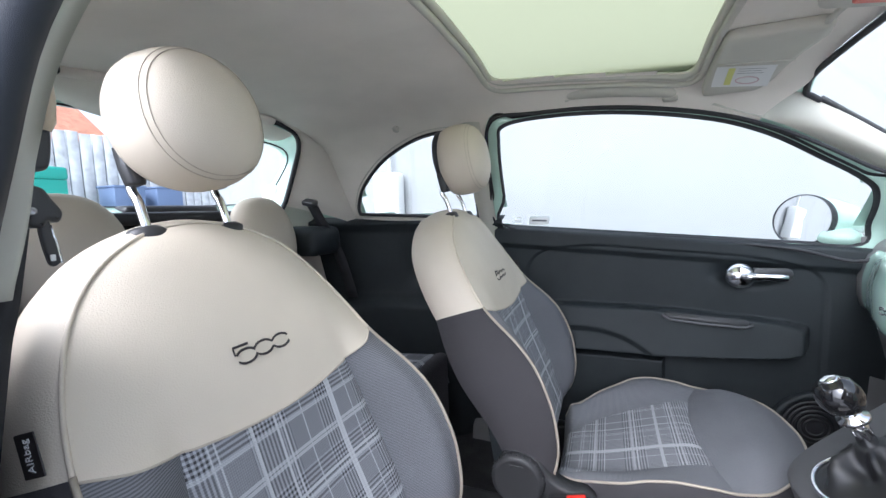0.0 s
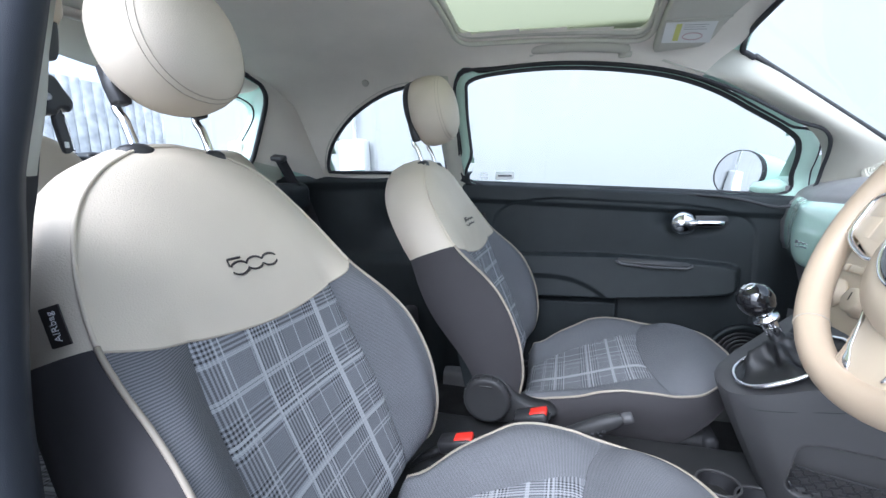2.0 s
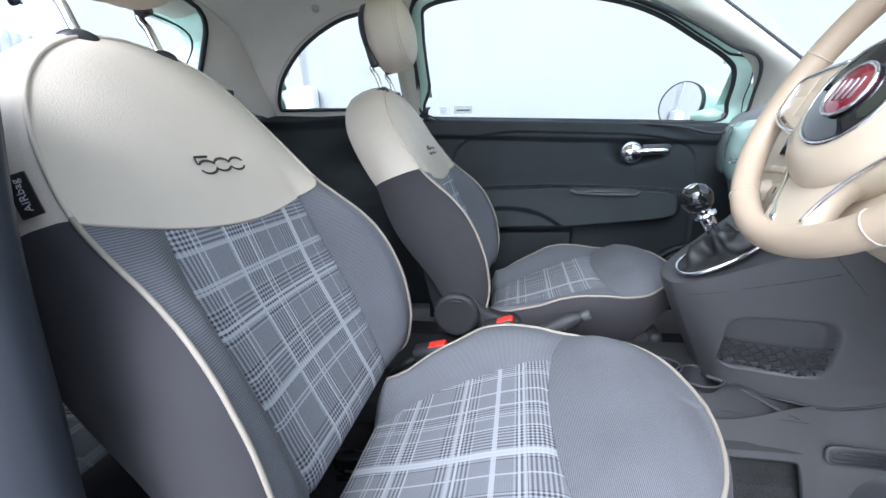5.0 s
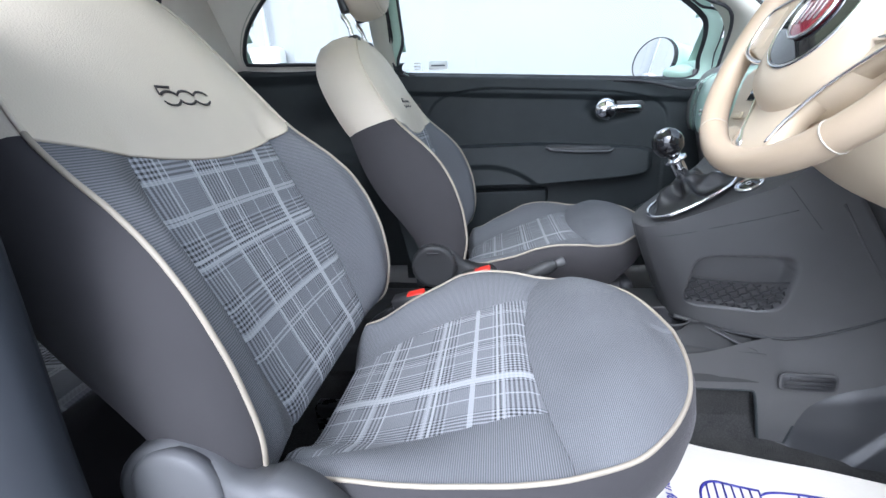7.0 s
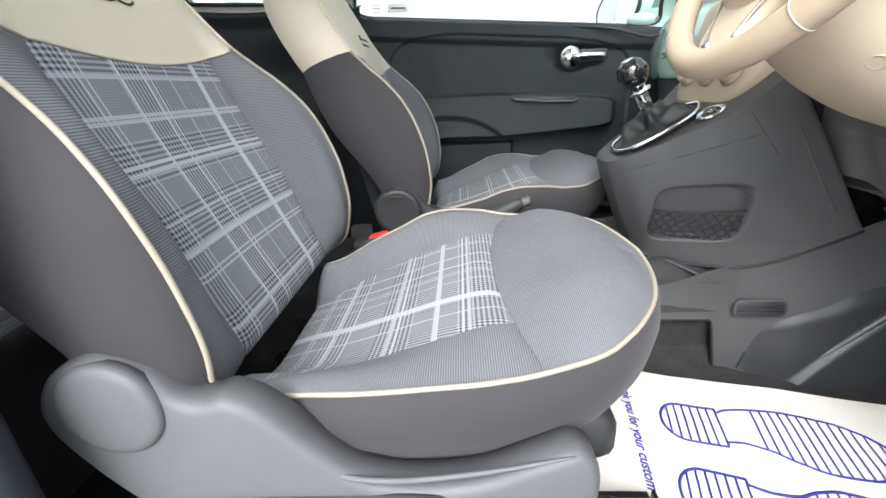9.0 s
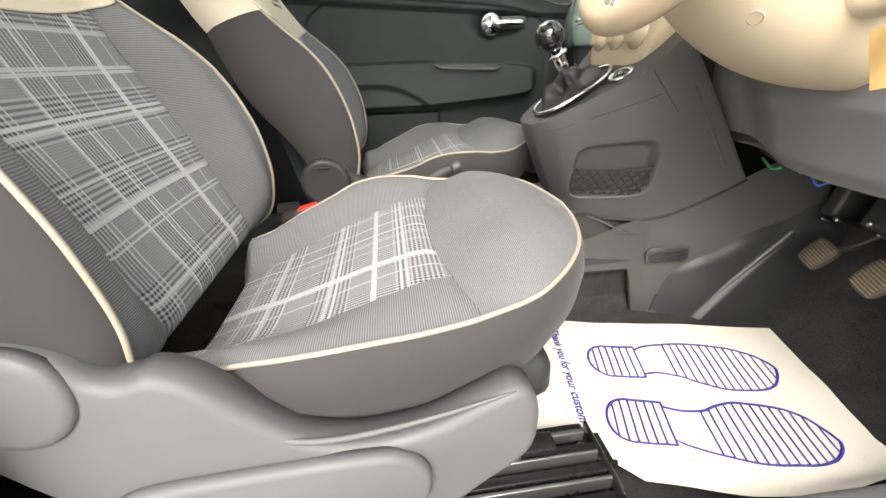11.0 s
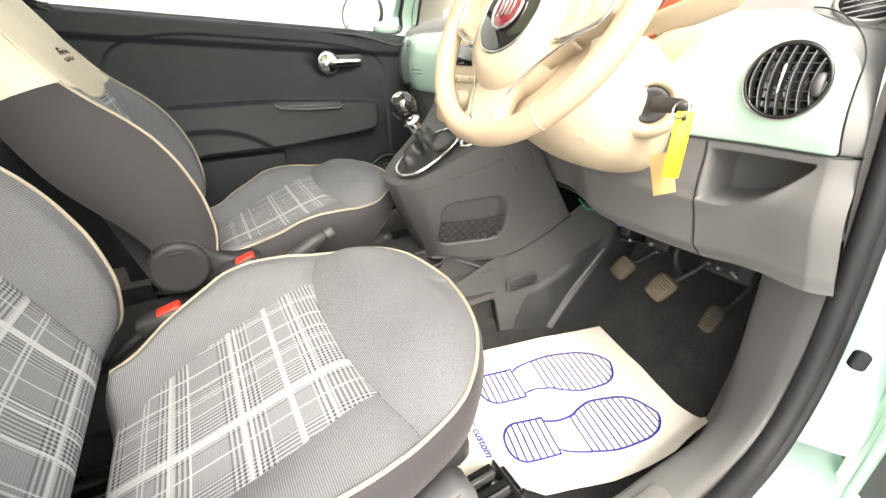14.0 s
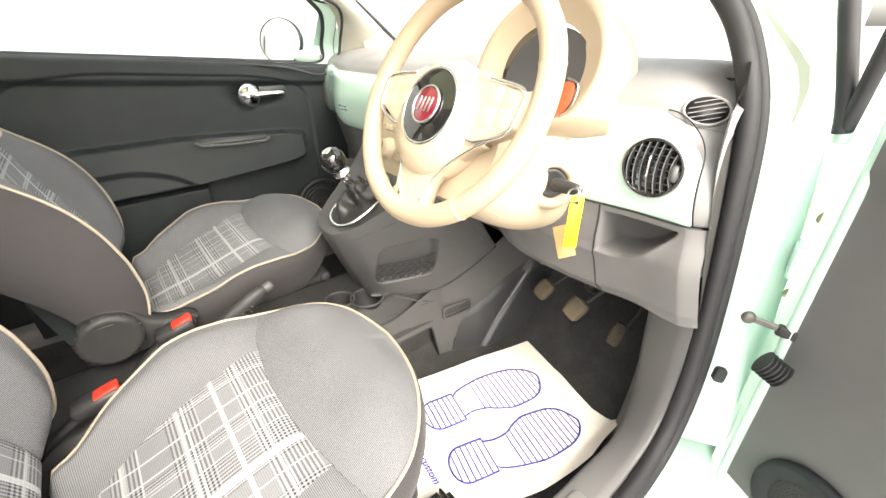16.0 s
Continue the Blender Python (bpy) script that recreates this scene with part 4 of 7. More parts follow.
def seam_z(u):
    return 0.872 + 0.036 * abs(u) ** 1.8


def rows_between(lo, hi, n, top=False):
    return [lo + (hi - lo) * (math.sin(math.pi / 2 * i / n) if top else i / n) for i in range(n + 1)]


def back_panel(u0, u1, nu, upper, nv):
    us = span(u0, u1, nu)
    if upper:
        f = lambda u, v: back_front(u, seam_z(u) + (Z_TOP - 0.0005 - seam_z(u)) * math.sin(math.pi / 2 * v))
    else:
        f = lambda u, v: back_front(u, Z_LOW + (seam_z(u) - 0.0005 - Z_LOW) * v)
    uv = lambda u, v: (f(u, v).y, f(u, v).z)
    return grid(f, us, span(0, 1, nv), uv)


def ring_out(loop, sections, behind):
    """Wraps a panel's edge back: each section is (outward, behind)."""
    n = len(loop)
    rows = []
    for out, back in sections:
        row = []
        for i, p in enumerate(loop):
            t = (loop[min(i + 1, n - 1)] - loop[max(i - 1, 0)]).normalized()
            nrm = t.cross(Vector(behind)).normalized()
            row.append(p + nrm * out + Vector(behind) * back)
        rows.append(row)
    return rows


def seat(name, label, at, outer, lean=0.0):
    """A front seat; outer is -1 where its door side lies at smaller y, else +1."""
    s = thing(name, label, "car seat", "front seats", at=at)
    back = part("backrest", back_panel(-A_PLAID, A_PLAID, 28, False, 50), PLAID_BACK, s, "grey plaid check cloth backrest centre")
    for a, b in ((-1, -A_PLAID), (A_PLAID, 1)):
        part("bolster", back_panel(a, b, 12, False, 50), RIBBED, back, "blue-grey ribbed cloth side bolster")
    part("upper_panel", back_panel(-1, 1, 40, True, 30), CREAM_LEATHER, back, "cream leather shoulder panel")
    zs = rows_between(Z_LOW, Z_TOP - 0.0004, 60, True)
    loop = [back_front(-1, z) for z in zs] + [back_front(1, z) for z in reversed(zs)][1:]
    behind = Vector((-0.94, 0, -0.34))
    sect = [(0, 0), (0.007, 0.05), (0.014, 0.22), (0.017, 0.5), (0.012, 0.78), (-0.002, 0.95), (-0.03, 1.0)]
    rows = [[] for _ in sect]
    for i, p in enumerate(loop):
        t = (loop[min(i + 1, len(loop) - 1)] - loop[max(i - 1, 0)]).normalized()
        nrm_ = t.cross(behind).normalized()
        if nrm_.dot(Vector((0, p.y, (p.z - 0.85) * 0.6))) < 0:
            nrm_ = -nrm_
        deep = (0.118 + max(0.0, p.x - XC(p.z)) * 1.0) * (0.70 + 0.30 * step(p.z, 0.60, 0.88))
        for row, (o, b) in zip(rows, sect):
            row.append(p + nrm_ * o + behind * (b * deep))
    cut = [i for i, p in enumerate(loop) if p.z > 0.902]
    lo, hi = cut[0], cut[-1]
    part("upper_wrap", skin([r[lo : hi + 1] for r in rows[:6]], closed=False), CREAM_LEATHER, back, "cream leather wrap of the shoulder")
    part("side_wrap", skin([r[: lo + 1] for r in rows[:6]], closed=False), SIDE_FABRIC, back, "dark charcoal cloth side")
    part("side_wrap", skin([r[hi:] for r in rows[:6]], closed=False), SIDE_FABRIC, back, "dark charcoal cloth side")
    rear = [rows[5], rows[6]] + [[Vector((p.x * k - 0.350 * (1 - k) - 0.012 * k * (1 - k), p.y * k, 0.80 + (p.z - 0.80) * k)) for p in rows[6]] for k in (0.75, 0.4, 0.02)]
    part("rear_panel", skin(rear, closed=False), DARK_PLASTIC, back, "dark grey rear panel")
    upper = [p + Vector((0.002, 0, 0)) for p in loop if p.z >= 0.905]
    part("piping", tube(upper, 0.0024, 6), CREAM_LEATHER, back, "cream welt")
    for sgn in (-1, 1):
        part("piping", tube([back_front(sgn, z) + Vector((0.002, 0, 0)) for z in span(Z_LOW, 0.912, 40)], 0.0027, 8), PIPING, back, "pale piping")
    # shoulder stitching just inside the welt, and the seam over the plaid
    part("seam", tube([back_front(u, seam_z(u)) + Vector((0.0006, 0, 0)) for u in span(-1, 1, 50)], 0.0014, 5), STITCH, back)
    # wavy embroidered motif
    em = part("emblem", motif(0.090), DARK_PRINT, back, "dark embroidered wavy motif")
    em.matrix_local = frame_of(back_front(0.0, 0.947) + Vector((0.0016, 0, 0)), (0, 1, 0), (0.93, 0, 0.37))
    back.matrix_local = pose(-0.385, 0, 1.10, 0, lean, 0) @ pose(0.385, 0, -1.10)
    # head restraint
    hr = part("head_restraint", head_restraint(), CREAM_LEATHER, s, "round cream leather head restraint")
    hm_ = pose(-0.330, 0, 1.243, 0, -8, 0)
    hr.matrix_local = hm_
    for r, d in ((0.872, 0.0012), (0.918, -0.0052)):
        part("stitching", tube(hr_ring(r, d + 0.0004, 72), 0.0006, 4, True), STITCH, hr)
    shell = [[Vector((d, 0.066 * k * math.cos(a), 0.012 + 0.070 * k * math.sin(a))) for a in span(0, 2 * math.pi * 31 / 32, 31)] for k, d in ((1.0, -0.066), (1.06, -0.080), (1.04, -0.092), (0.9, -0.100), (0.5, -0.103), (0.05, -0.103))]
    part("bracket", skin(shell, cap=(False, True)), BLACK_PLASTIC, hr, "black rear shell")
    for y in (-0.058, 0.058):
        part("sleeve", skin([[Vector((x + a * 0.009, y + b * w, z)) for a, b in ((-1, -0.8), (-0.8, -1), (0.8, -1), (1, -0.8), (1, 0.8), (0.8, 1), (-0.8, 1), (-1, 0.8))] for x, w, z in ((-0.084, 0.0125, -0.030), (-0.082, 0.0115, -0.056), (-0.080, 0.009, -0.074), (-0.080, 0.0075, -0.077))]), BLACK_PLASTIC, hr, "black post sleeve")
        part("post", tube(spline([(-0.385, y, 1.10), (-0.397, y, 1.135), (-0.408, y, 1.155), (-0.402, y, 1.20)], 6), 0.0058, 10), CHROME, hr, "chrome post").matrix_parent_inverse = hm_.inverted()
        part("post_guide", lathe([(0.024, -0.020), (0.0245, -0.004), (0.020, 0.001), (0.011, 0.003), (0.006, 0.003)], pose(-0.390, y, 1.100, 0, -22, 0), 24, sx=0.8, sy=1.0), BLACK_PLASTIC, back, "black post guide")
    # cushion
    cu = part("cushion", cushion_panel("plaid", outer > 0), PLAID_SEAT_DIMMED, s, "grey plaid check cloth cushion centre")
    for which in ("left", "right"):
        part("bolster", cushion_panel(which, outer > 0), RIBBED, cu, "blue-grey ribbed cloth side bolster")
    part("front_bolster", cushion_panel("front", outer > 0), RIBBED, cu, "blue-grey ribbed cloth front roll")
    xs = rows_between(CR, CF, 50, True)
    cl_ = [cushion_at(-1, x, outer > 0) for x in xs] + [cushion_at(1, x, outer > 0) for x in reversed(xs)][1:]
    part("piping", tube([p + Vector((0, 0, 0.001)) for p in cl_], 0.0025, 8), PIPING, cu, "pale piping")
    down = (0, 0, -1)
    ssect = [(0, 0), (0.006, 0.008), (0.009, 0.03), (0.005, 0.055), (-0.010, 0.085), (-0.032, 0.115), (-0.058, 0.15)]
    rows = ring_out(cl_, ssect, down)
    if rows[2][5].y > rows[0][5].y:
        rows = ring_out(cl_, [(-o, b) for o, b in ssect], down)
    part("skirt", skin(rows, closed=False), SIDE_FABRIC, cu, "dark charcoal cloth skirt")
    part("base_pan", box(0.40, 0.36, 0.06, pose(0.08, 0, 0.475), 0.02, 2), BLACK_PLASTIC, s, "black base pan")
    # airbag tag in the shoulder seam, on the door side
    tm = frame_of((-0.279, outer * 0.2305, 0.934), (0.28, 0, -1.0), (0.22, outer * 1.0, 0.06))
    tag = part("airbag_tag", slab(rounded(0.036, 0.020, 0.001), 0.0012, tm, 0.0004, 1), DARK_PRINT, back, "small black woven tag")
    if outer < 0:
        writing("AIRbag", 0.0095, tm @ pose(0, 0, 0.0015, 0, 0, 180), WHITE_INK, tag, "lettering")
    return s


def motif(width):
    """Three joined loops drawn as two wavy strokes, an open shape."""
    bm = bmesh.new()
    h = width * 0.22
    top = [(-0.50, 0.10), (-0.50, 0.55), (-0.47, 0.60), (-0.26, 0.60)]
    tube(spline([Vector((x * width, y * h, 0)) for x, y in top], 4), 0.0016, 6, bm=bm, flat=0.5)
    for sgn in (1, -1):
        pts = []
        for k, c in enumerate((-0.33, -0.02, 0.30)):
            for a in span(155, 25, 6):
                pts.append(Vector(((c + 0.165 * math.cos(radians(a))) * width, sgn * (0.02 + 0.42 * math.sin(radians(a))) * h - (0.10 * h if k == 0 else 0), 0)))
        tube(pts, 0.0016, 6, bm=bm, flat=0.5)
    return bm


HR_Y, HR_Z = 0.092, 0.089


def hr_ring(r, d, n):
    """One ring of the head restraint, a slightly squared oval."""
    return [Vector((d, HR_Y * r * math.copysign(abs(math.cos(a)) ** 0.92, math.cos(a)), HR_Z * r * math.copysign(abs(math.sin(a)) ** 0.92, math.sin(a)))) for a in span(0, 2 * math.pi * (n - 1) / n, n - 1)]


HR_PROF = [(0.0, 0.024), (0.35, 0.0225), (0.60, 0.017), (0.78, 0.0085), (0.865, 0.0015), (0.885, -0.0018), (0.905, -0.0032), (0.945, -0.012), (0.98, -0.025), (1.0, -0.043), (0.985, -0.060), (0.93, -0.073), (0.80, -0.081), (0.5, -0.086), (0.0, -0.087)]


def head_restraint():
    return skin([hr_ring(max(r, 1e-3), d, 48) for r, d in HR_PROF])


CF, CR = 0.349, -0.128
WC = sm([-0.14, -0.12, -0.07, -0.025, 0.022, 0.07, 0.117, 0.162, 0.203, 0.24, 0.27, 0.296, 0.318, 0.335, 0.345, CF], [0.195, 0.200, 0.214, 0.224, 0.234, 0.2385, 0.2385, 0.235, 0.225, 0.210, 0.187, 0.157, 0.122, 0.078, 0.033, 0.0])
WC_IN = sm([-0.14, -0.127, -0.11, -0.093, -0.07, -0.045, -0.02, 0.006, 0.03, 0.055, 0.102, 0.147, 0.192, 0.233, 0.27, 0.301, 0.325, 0.34, 0.347, CF], [0.118, 0.119, 0.122, 0.133, 0.164, 0.193, 0.212, 0.226, 0.235, 0.239, 0.237, 0.231, 0.222, 0.210, 0.188, 0.158, 0.121, 0.076, 0.030, 0.0])
ZP = sm([-0.14, -0.12, -0.07, -0.025, 0.022, 0.07, 0.117, 0.162, 0.203, 0.24, 0.27, CF], [0.565, 0.565, 0.571, 0.581, 0.590, 0.597, 0.601, 0.605, 0.608, 0.610, 0.614, 0.619])
ZP_IN = sm([-0.14, -0.093, -0.045, 0.006, 0.055, 0.102, 0.147, 0.192, 0.233, 0.27, 0.301, 0.33, CF], [0.567, 0.561, 0.573, 0.589, 0.609, 0.616, 0.615, 0.609, 0.608, 0.615, 0.621, 0.623, 0.620])
A_IN = sm([-0.14, -0.10, -0.07, -0.04, 0.0, 0.05, 0.11, 0.172, 0.30], [0.32, 0.38, 0.42, 0.455, 0.47, 0.47, 0.51, 0.56, 0.57])
A_OUT = sm([-0.14, -0.10, -0.044, 0.015, 0.077, 0.165, 0.30], [0.94, 0.92, 0.81, 0.697, 0.672, 0.635, 0.62])
X_SEAM = 0.170


def a_seat(x, u=-1.0):
    """Share of the half width that the plaid centre takes."""
    return A_IN(x) if u > 0 else A_OUT(x)


def x_seam(u):
    """Seam between the centre and the front roll."""
    c = 0.57 if u > 0 else 0.625
    return X_SEAM + (0.027 if u > 0 else 0.013) * step(abs(u), c, 1.0) - 0.013 * (1 - (min(abs(u), c) / c) ** 2)


DROP = sm([-0.14, -0.075, -0.035, 0.035, 0.087, 0.13], [0.055, 0.040, 0.0345, 0.0195, 0.0073, 0.0])


def cushion_at(u, x, even=False):
    """Top of a cushion; u runs across it; an even one has the same welt height on both sides."""
    a = abs(u)
    y = u * (WC_IN(x) if u > 0 else WC(x))
    zp = ZP_IN(x) if u > 0 or even else ZP(x)
    zc = 0.586 + 0.13 * min(x, 0.25)
    front = step(x, x_seam(u) - 0.004, 0.245) * (1 - 0.8 * step(x, 0.25, 0.40)) * 0.026
    flank = 1 - step(x, 0.12, 0.215)
    if u > 0:
        low = zc - DROP(x) + front
        k = step(x, 0.10, 0.22)
        z = low + (zp - low) * (step(a, 0.35, 1.0) * (1 - k) + a**6 * k) + 0.010 * hump(a, 0.5, 0.85, 1.0) * flank
    else:
        z = zc + front + 0.0072 * step(a, 0.40, 0.95) * flank - DROP(x) * (1 - step(a, 0.62, 0.98))
        z = z * (1 - a**5) + zp * a**5
    tip = step(x, 0.29, CF)
    z = z * (1 - tip**1.6) + zp * tip**1.6
    z -= 0.005 * math.exp(-(((x - x_seam(u)) / 0.007) ** 2)) * (1 - a**4)
    z -= 0.0012 * math.exp(-(((a - a_seat(x, u)) / 0.03) ** 2)) * (1 - step(x, 0.16, 0.18))
    z -= 0.05 * (1 - step(x, CR - 0.006, CR + 0.022)) ** 1.5
    return Vector((x, y, z))


def cushion_panel(which, even):
    if which == "front":
        us = span(-1, 1, 48)
        f = lambda u, v: cushion_at(u, x_seam(u) + (CF - 0.0003 - x_seam(u)) * math.sin(math.pi / 2 * v), even)
        return grid(f, us, span(0, 1, 30), lambda u, v: (0.0, f(u, v).x * 1.25))
    lo, hi = {"plaid": (-1, 1), "left": (1, None), "right": (-1, None)}[which]

    def f(t, v):
        x = CR + (X_SEAM - CR) * v
        a = a_seat(x, t if which == "plaid" else lo)
        u = a * t if which == "plaid" else lo * (a + (1 - a) * t)
        return cushion_at(u, min(CR + (x_seam(u) - 0.0003 - CR) * v, CF), even)

    uv = (lambda u, v: (f(u, v).y + 0.08 * (f(u, v).x - 0.13), f(u, v).x)) if which == "plaid" else (lambda u, v: (f(u, v).x * 0.0, f(u, v).x))
    return grid(f, span(-1, 1, 34) if which == "plaid" else span(0, 1, 12), span(0, 1, 44), uv)


driver = seat("driver_seat", "cream and grey plaid driver's seat with pale piping", (0, 0.39, 0), -1)
passenger = seat("passenger_seat", "cream and grey plaid front passenger seat with pale piping", (0.160, 1.022, 0.002), 1, 1.8)


# side cover of the driver's seat, on the door side, with its round recliner cap
def side_cover(s, y, face, material, full):
    if full:
        outline = spline([(-0.237, 0.590), (-0.218, 0.628), (-0.178, 0.645), (-0.140, 0.630), (-0.118, 0.606), (-0.100, 0.601), (-0.082, 0.605), (-0.055, 0.592), (-0.02, 0.556), (0.02, 0.520), (0.065, 0.508), (0.12, 0.515), (0.17, 0.538), (0.198, 0.548), (0.216, 0.535), (0.220, 0.505), (0.212, 0.470), (0.17, 0.435), (0.12, 0.405), (0.0, 0.400), (-0.10, 0.42), (-0.17, 0.48), (-0.22, 0.545)], 4, True)
        body = part("side_cover", slab(outline, 0.034, frame_of((0.008, y + 0.034, 0.006), (1, 0, 0), (0, face, 0)), 0.010, 4), material, s, "light grey plastic side cover")
        lower = spline([(-0.15, 0.47), (-0.13, 0.495), (-0.08, 0.503), (0.06, 0.506), (0.10, 0.498), (0.118, 0.475), (0.11, 0.44), (0.06, 0.415), (-0.06, 0.415), (-0.12, 0.43)], 5, True)
        part("height_lever", slab(lower, 0.014, frame_of((0.009, y + 0.002, 0.006), (1, 0, 0), (0, face, 0)), 0.007, 3), material, body, "long grey height lever")
        crest = spline([(-0.085, 0.598), (-0.036, 0.560), (0.007, 0.532), (0.057, 0.525), (0.134, 0.535), (0.205, 0.552)], 6)
        part("crest", tube([(x, y + 0.0035, z) for x, z in crest], lambda k: 0.0008 + 0.0022 * math.sin(math.pi * k) ** 0.6, 8), material, body, "raised edge along the cover")
    cx, cz = (-0.163, 0.606) if full else (-0.185, 0.580)
    capm = frame_of((cx, y + (0.002 if full else 0.0), cz), (1, 0, 0), (0, face, 0))
    part("recliner_cap", lathe([(0.043, -0.006), (0.043, 0.004), (0.040, 0.007), (0.034, 0.0085), (0.0, 0.0095)], capm, 40), material, s, "round plastic recliner cap")


side_cover(driver, -0.267, -1, COVER_PLASTIC, True)
part("front_apron", box(0.03, 0.38, 0.17, pose(0.27, 0, 0.42), 0.01, 2), RUBBER, passenger, "black panel under the cushion")
part("inner_cover", slab(spline([(-0.235, 0.575), (-0.215, 0.62), (-0.175, 0.632), (-0.14, 0.612), (-0.12, 0.585), (-0.09, 0.570), (-0.06, 0.568), (-0.04, 0.555), (-0.05, 0.540), (-0.09, 0.536), (-0.14, 0.52), (-0.19, 0.522), (-0.225, 0.545)], 5, True), 0.035, frame_of((0, -0.222, 0), (1, 0, 0), (0, -1, 0)), 0.01, 3), TRIM_DARK, passenger, "dark grey inner recliner cover")
capm = frame_of((-0.185, -0.257, 0.578), (1, 0, 0), (0, -1, 0))
rc = part("recliner_wheel", lathe([(0.050, -0.004), (0.052, 0.006), (0.050, 0.016), (0.044, 0.020), (0.040, 0.019), (0.0, 0.021)], capm, 40), TRIM_DARK, passenger, "round dark grey recliner wheel")
for k in range(24):
    a = k * 2 * math.pi / 24
    part("rib", box(0.004, 0.004, 0.012, capm @ pose(0.051 * math.cos(a), 0.051 * math.sin(a), 0.008), 0.001, 1), TRIM_DARK, rc)
part("wheel_mark", box(0.028, 0.005, 0.002, capm @ pose(0.0, 0.034, 0.0215), 0.001, 1), TRIM_DARK, rc)

# seat rails
for y0, x0 in ((0.23, 0.0), (0.55, 0.0), (0.89, 0.1), (1.21, 0.1)):
    r = thing("seat_rail", "black steel seat runner on the floor", "seat rail", "seat rails")
    part("lower_rail", box(0.62, 0.050, 0.020, pose(0.06 + x0, y0, 0.318), 0.003, 2), RAIL_BLACK, r)
    part("upper_rail", box(0.55, 0.030, 0.030, pose(0.02 + x0, y0, 0.342), 0.004, 2), RAIL_BLACK, r)
    for dy in (-0.019, 0.019):
        part("track", box(0.58, 0.005, 0.008, pose(0.06 + x0, y0 + dy, 0.331), 0.0015, 1), STEEL if dy < 0 else RAIL_BLACK, r)
    part("rail_lip", box(0.60, 0.006, 0.012, pose(0.07 + x0, y0 - 0.028, 0.331), 0.002, 1), RAIL_BLACK, r)
    part("bracket", box(0.10, 0.045, 0.10, pose(0.20 + x0, y0 + 0.02, 0.41), 0.008, 2), RAIL_BLACK, r)
    part("bracket", box(0.10, 0.045, 0.10, pose(-0.10 + x0, y0 + 0.02, 0.41), 0.008, 2), RAIL_BLACK, r)
    part("bolt", lathe([(0.009, 0), (0.009, 0.006), (0.006, 0.009), (0, 0.0095)], pose(0.335 + x0, y0, 0.328), 8), STEEL, r)

track = thing("seat_runner_cover", "black and steel ridged seat runner beside the sill", "seat rail")
for k, (y, z, h, w, x1) in enumerate(((0.163, 0.322, 0.012, 0.016, 0.350), (0.181, 0.330, 0.020, 0.006, 0.352), (0.196, 0.334, 0.010, 0.014, 0.356), (0.210, 0.340, 0.022, 0.005, 0.345), (0.224, 0.337, 0.010, 0.012, 0.352), (0.242, 0.343, 0.016, 0.008, 0.340), (0.256, 0.336, 0.012, 0.012, 0.345))):
    part("track", box(x1 + 0.20, w, h, pose((x1 - 0.20) / 2, y, z), 0.0018, 2), RAIL_BLACK if k % 2 == 0 else RAIL_STEEL, track)
part("end_plate", box(0.005, 0.11, 0.034, pose(0.352, 0.208, 0.328), 0.002, 1), RAIL_BLACK, track)
part("latch", box(0.05, 0.02, 0.012, pose(0.22, 0.222, 0.352), 0.003, 2), RAIL_STEEL, track)

# buckles
for p, way in (((-0.058, 0.628, 0.556), (0.95, 0.0, 0.22)), ((0.074, 0.734, 0.566), (0.93, -0.05, 0.28))):
    b = thing("belt_buckle", "black seat belt buckle with a red release button", "belt buckle", "belt buckles")
    m = frame_of(p, way, (-way[2], 0, way[0]))
    part("stalk", skin([[m @ Vector((x, y * w, z0 + z)) for y, z in ((-1, -0.004), (-0.8, 0.004), (0.8, 0.004), (1, -0.004))] for x, w, z0 in ((-0.125, 0.008, -0.050), (-0.085, 0.010, -0.026), (-0.035, 0.013, -0.008), (-0.020, 0.013, -0.006))]), BLACK_PLASTIC, b, "black stalk")
    part("housing", skin([[m @ Vector((x, y * w, z * h)) for y, z in ((-1, -0.8), (-0.85, -1), (0.85, -1), (1, -0.8), (1, 0.7), (0.8, 1), (-0.8, 1), (-1, 0.7))] for x, w, h in ((-0.036, 0.014, 0.009), (-0.032, 0.018, 0.012), (0.026, 0.020, 0.012), (0.031, 0.018, 0.010))]), BLACK_PLASTIC, b)
    part("release_button", box(0.036, 0.024, 0.010, m @ pose(0.016, -0.003, 0.0100), 0.003, 2), RED, b, "red release button")
    part("tongue_slot", box(0.003, 0.026, 0.003, m @ pose(0.0345, 0, -0.0045), 0.001, 1), RUBBER, b, "dark tongue slot")

# ---- rear seats ----
rear = thing("back_bench", "rear bench seat, grey plaid cloth with cream backs", "rear seat")


def rear_cushion(y0, half, up):
    f = lambda u, v: (-0.98 + v * 0.60, y0 + u * half, up + 0.52 + 0.08 * v + 0.012 * math.sin(math.pi * v) - 0.03 * abs(u) ** 6 - 0.10 * step(v, 0.94, 1.0))
    return grid(f, span(-1, 1, 20), span(0, 1, 24), lambda u, v: (u * 0.15, 0.58 + v * 0.3))


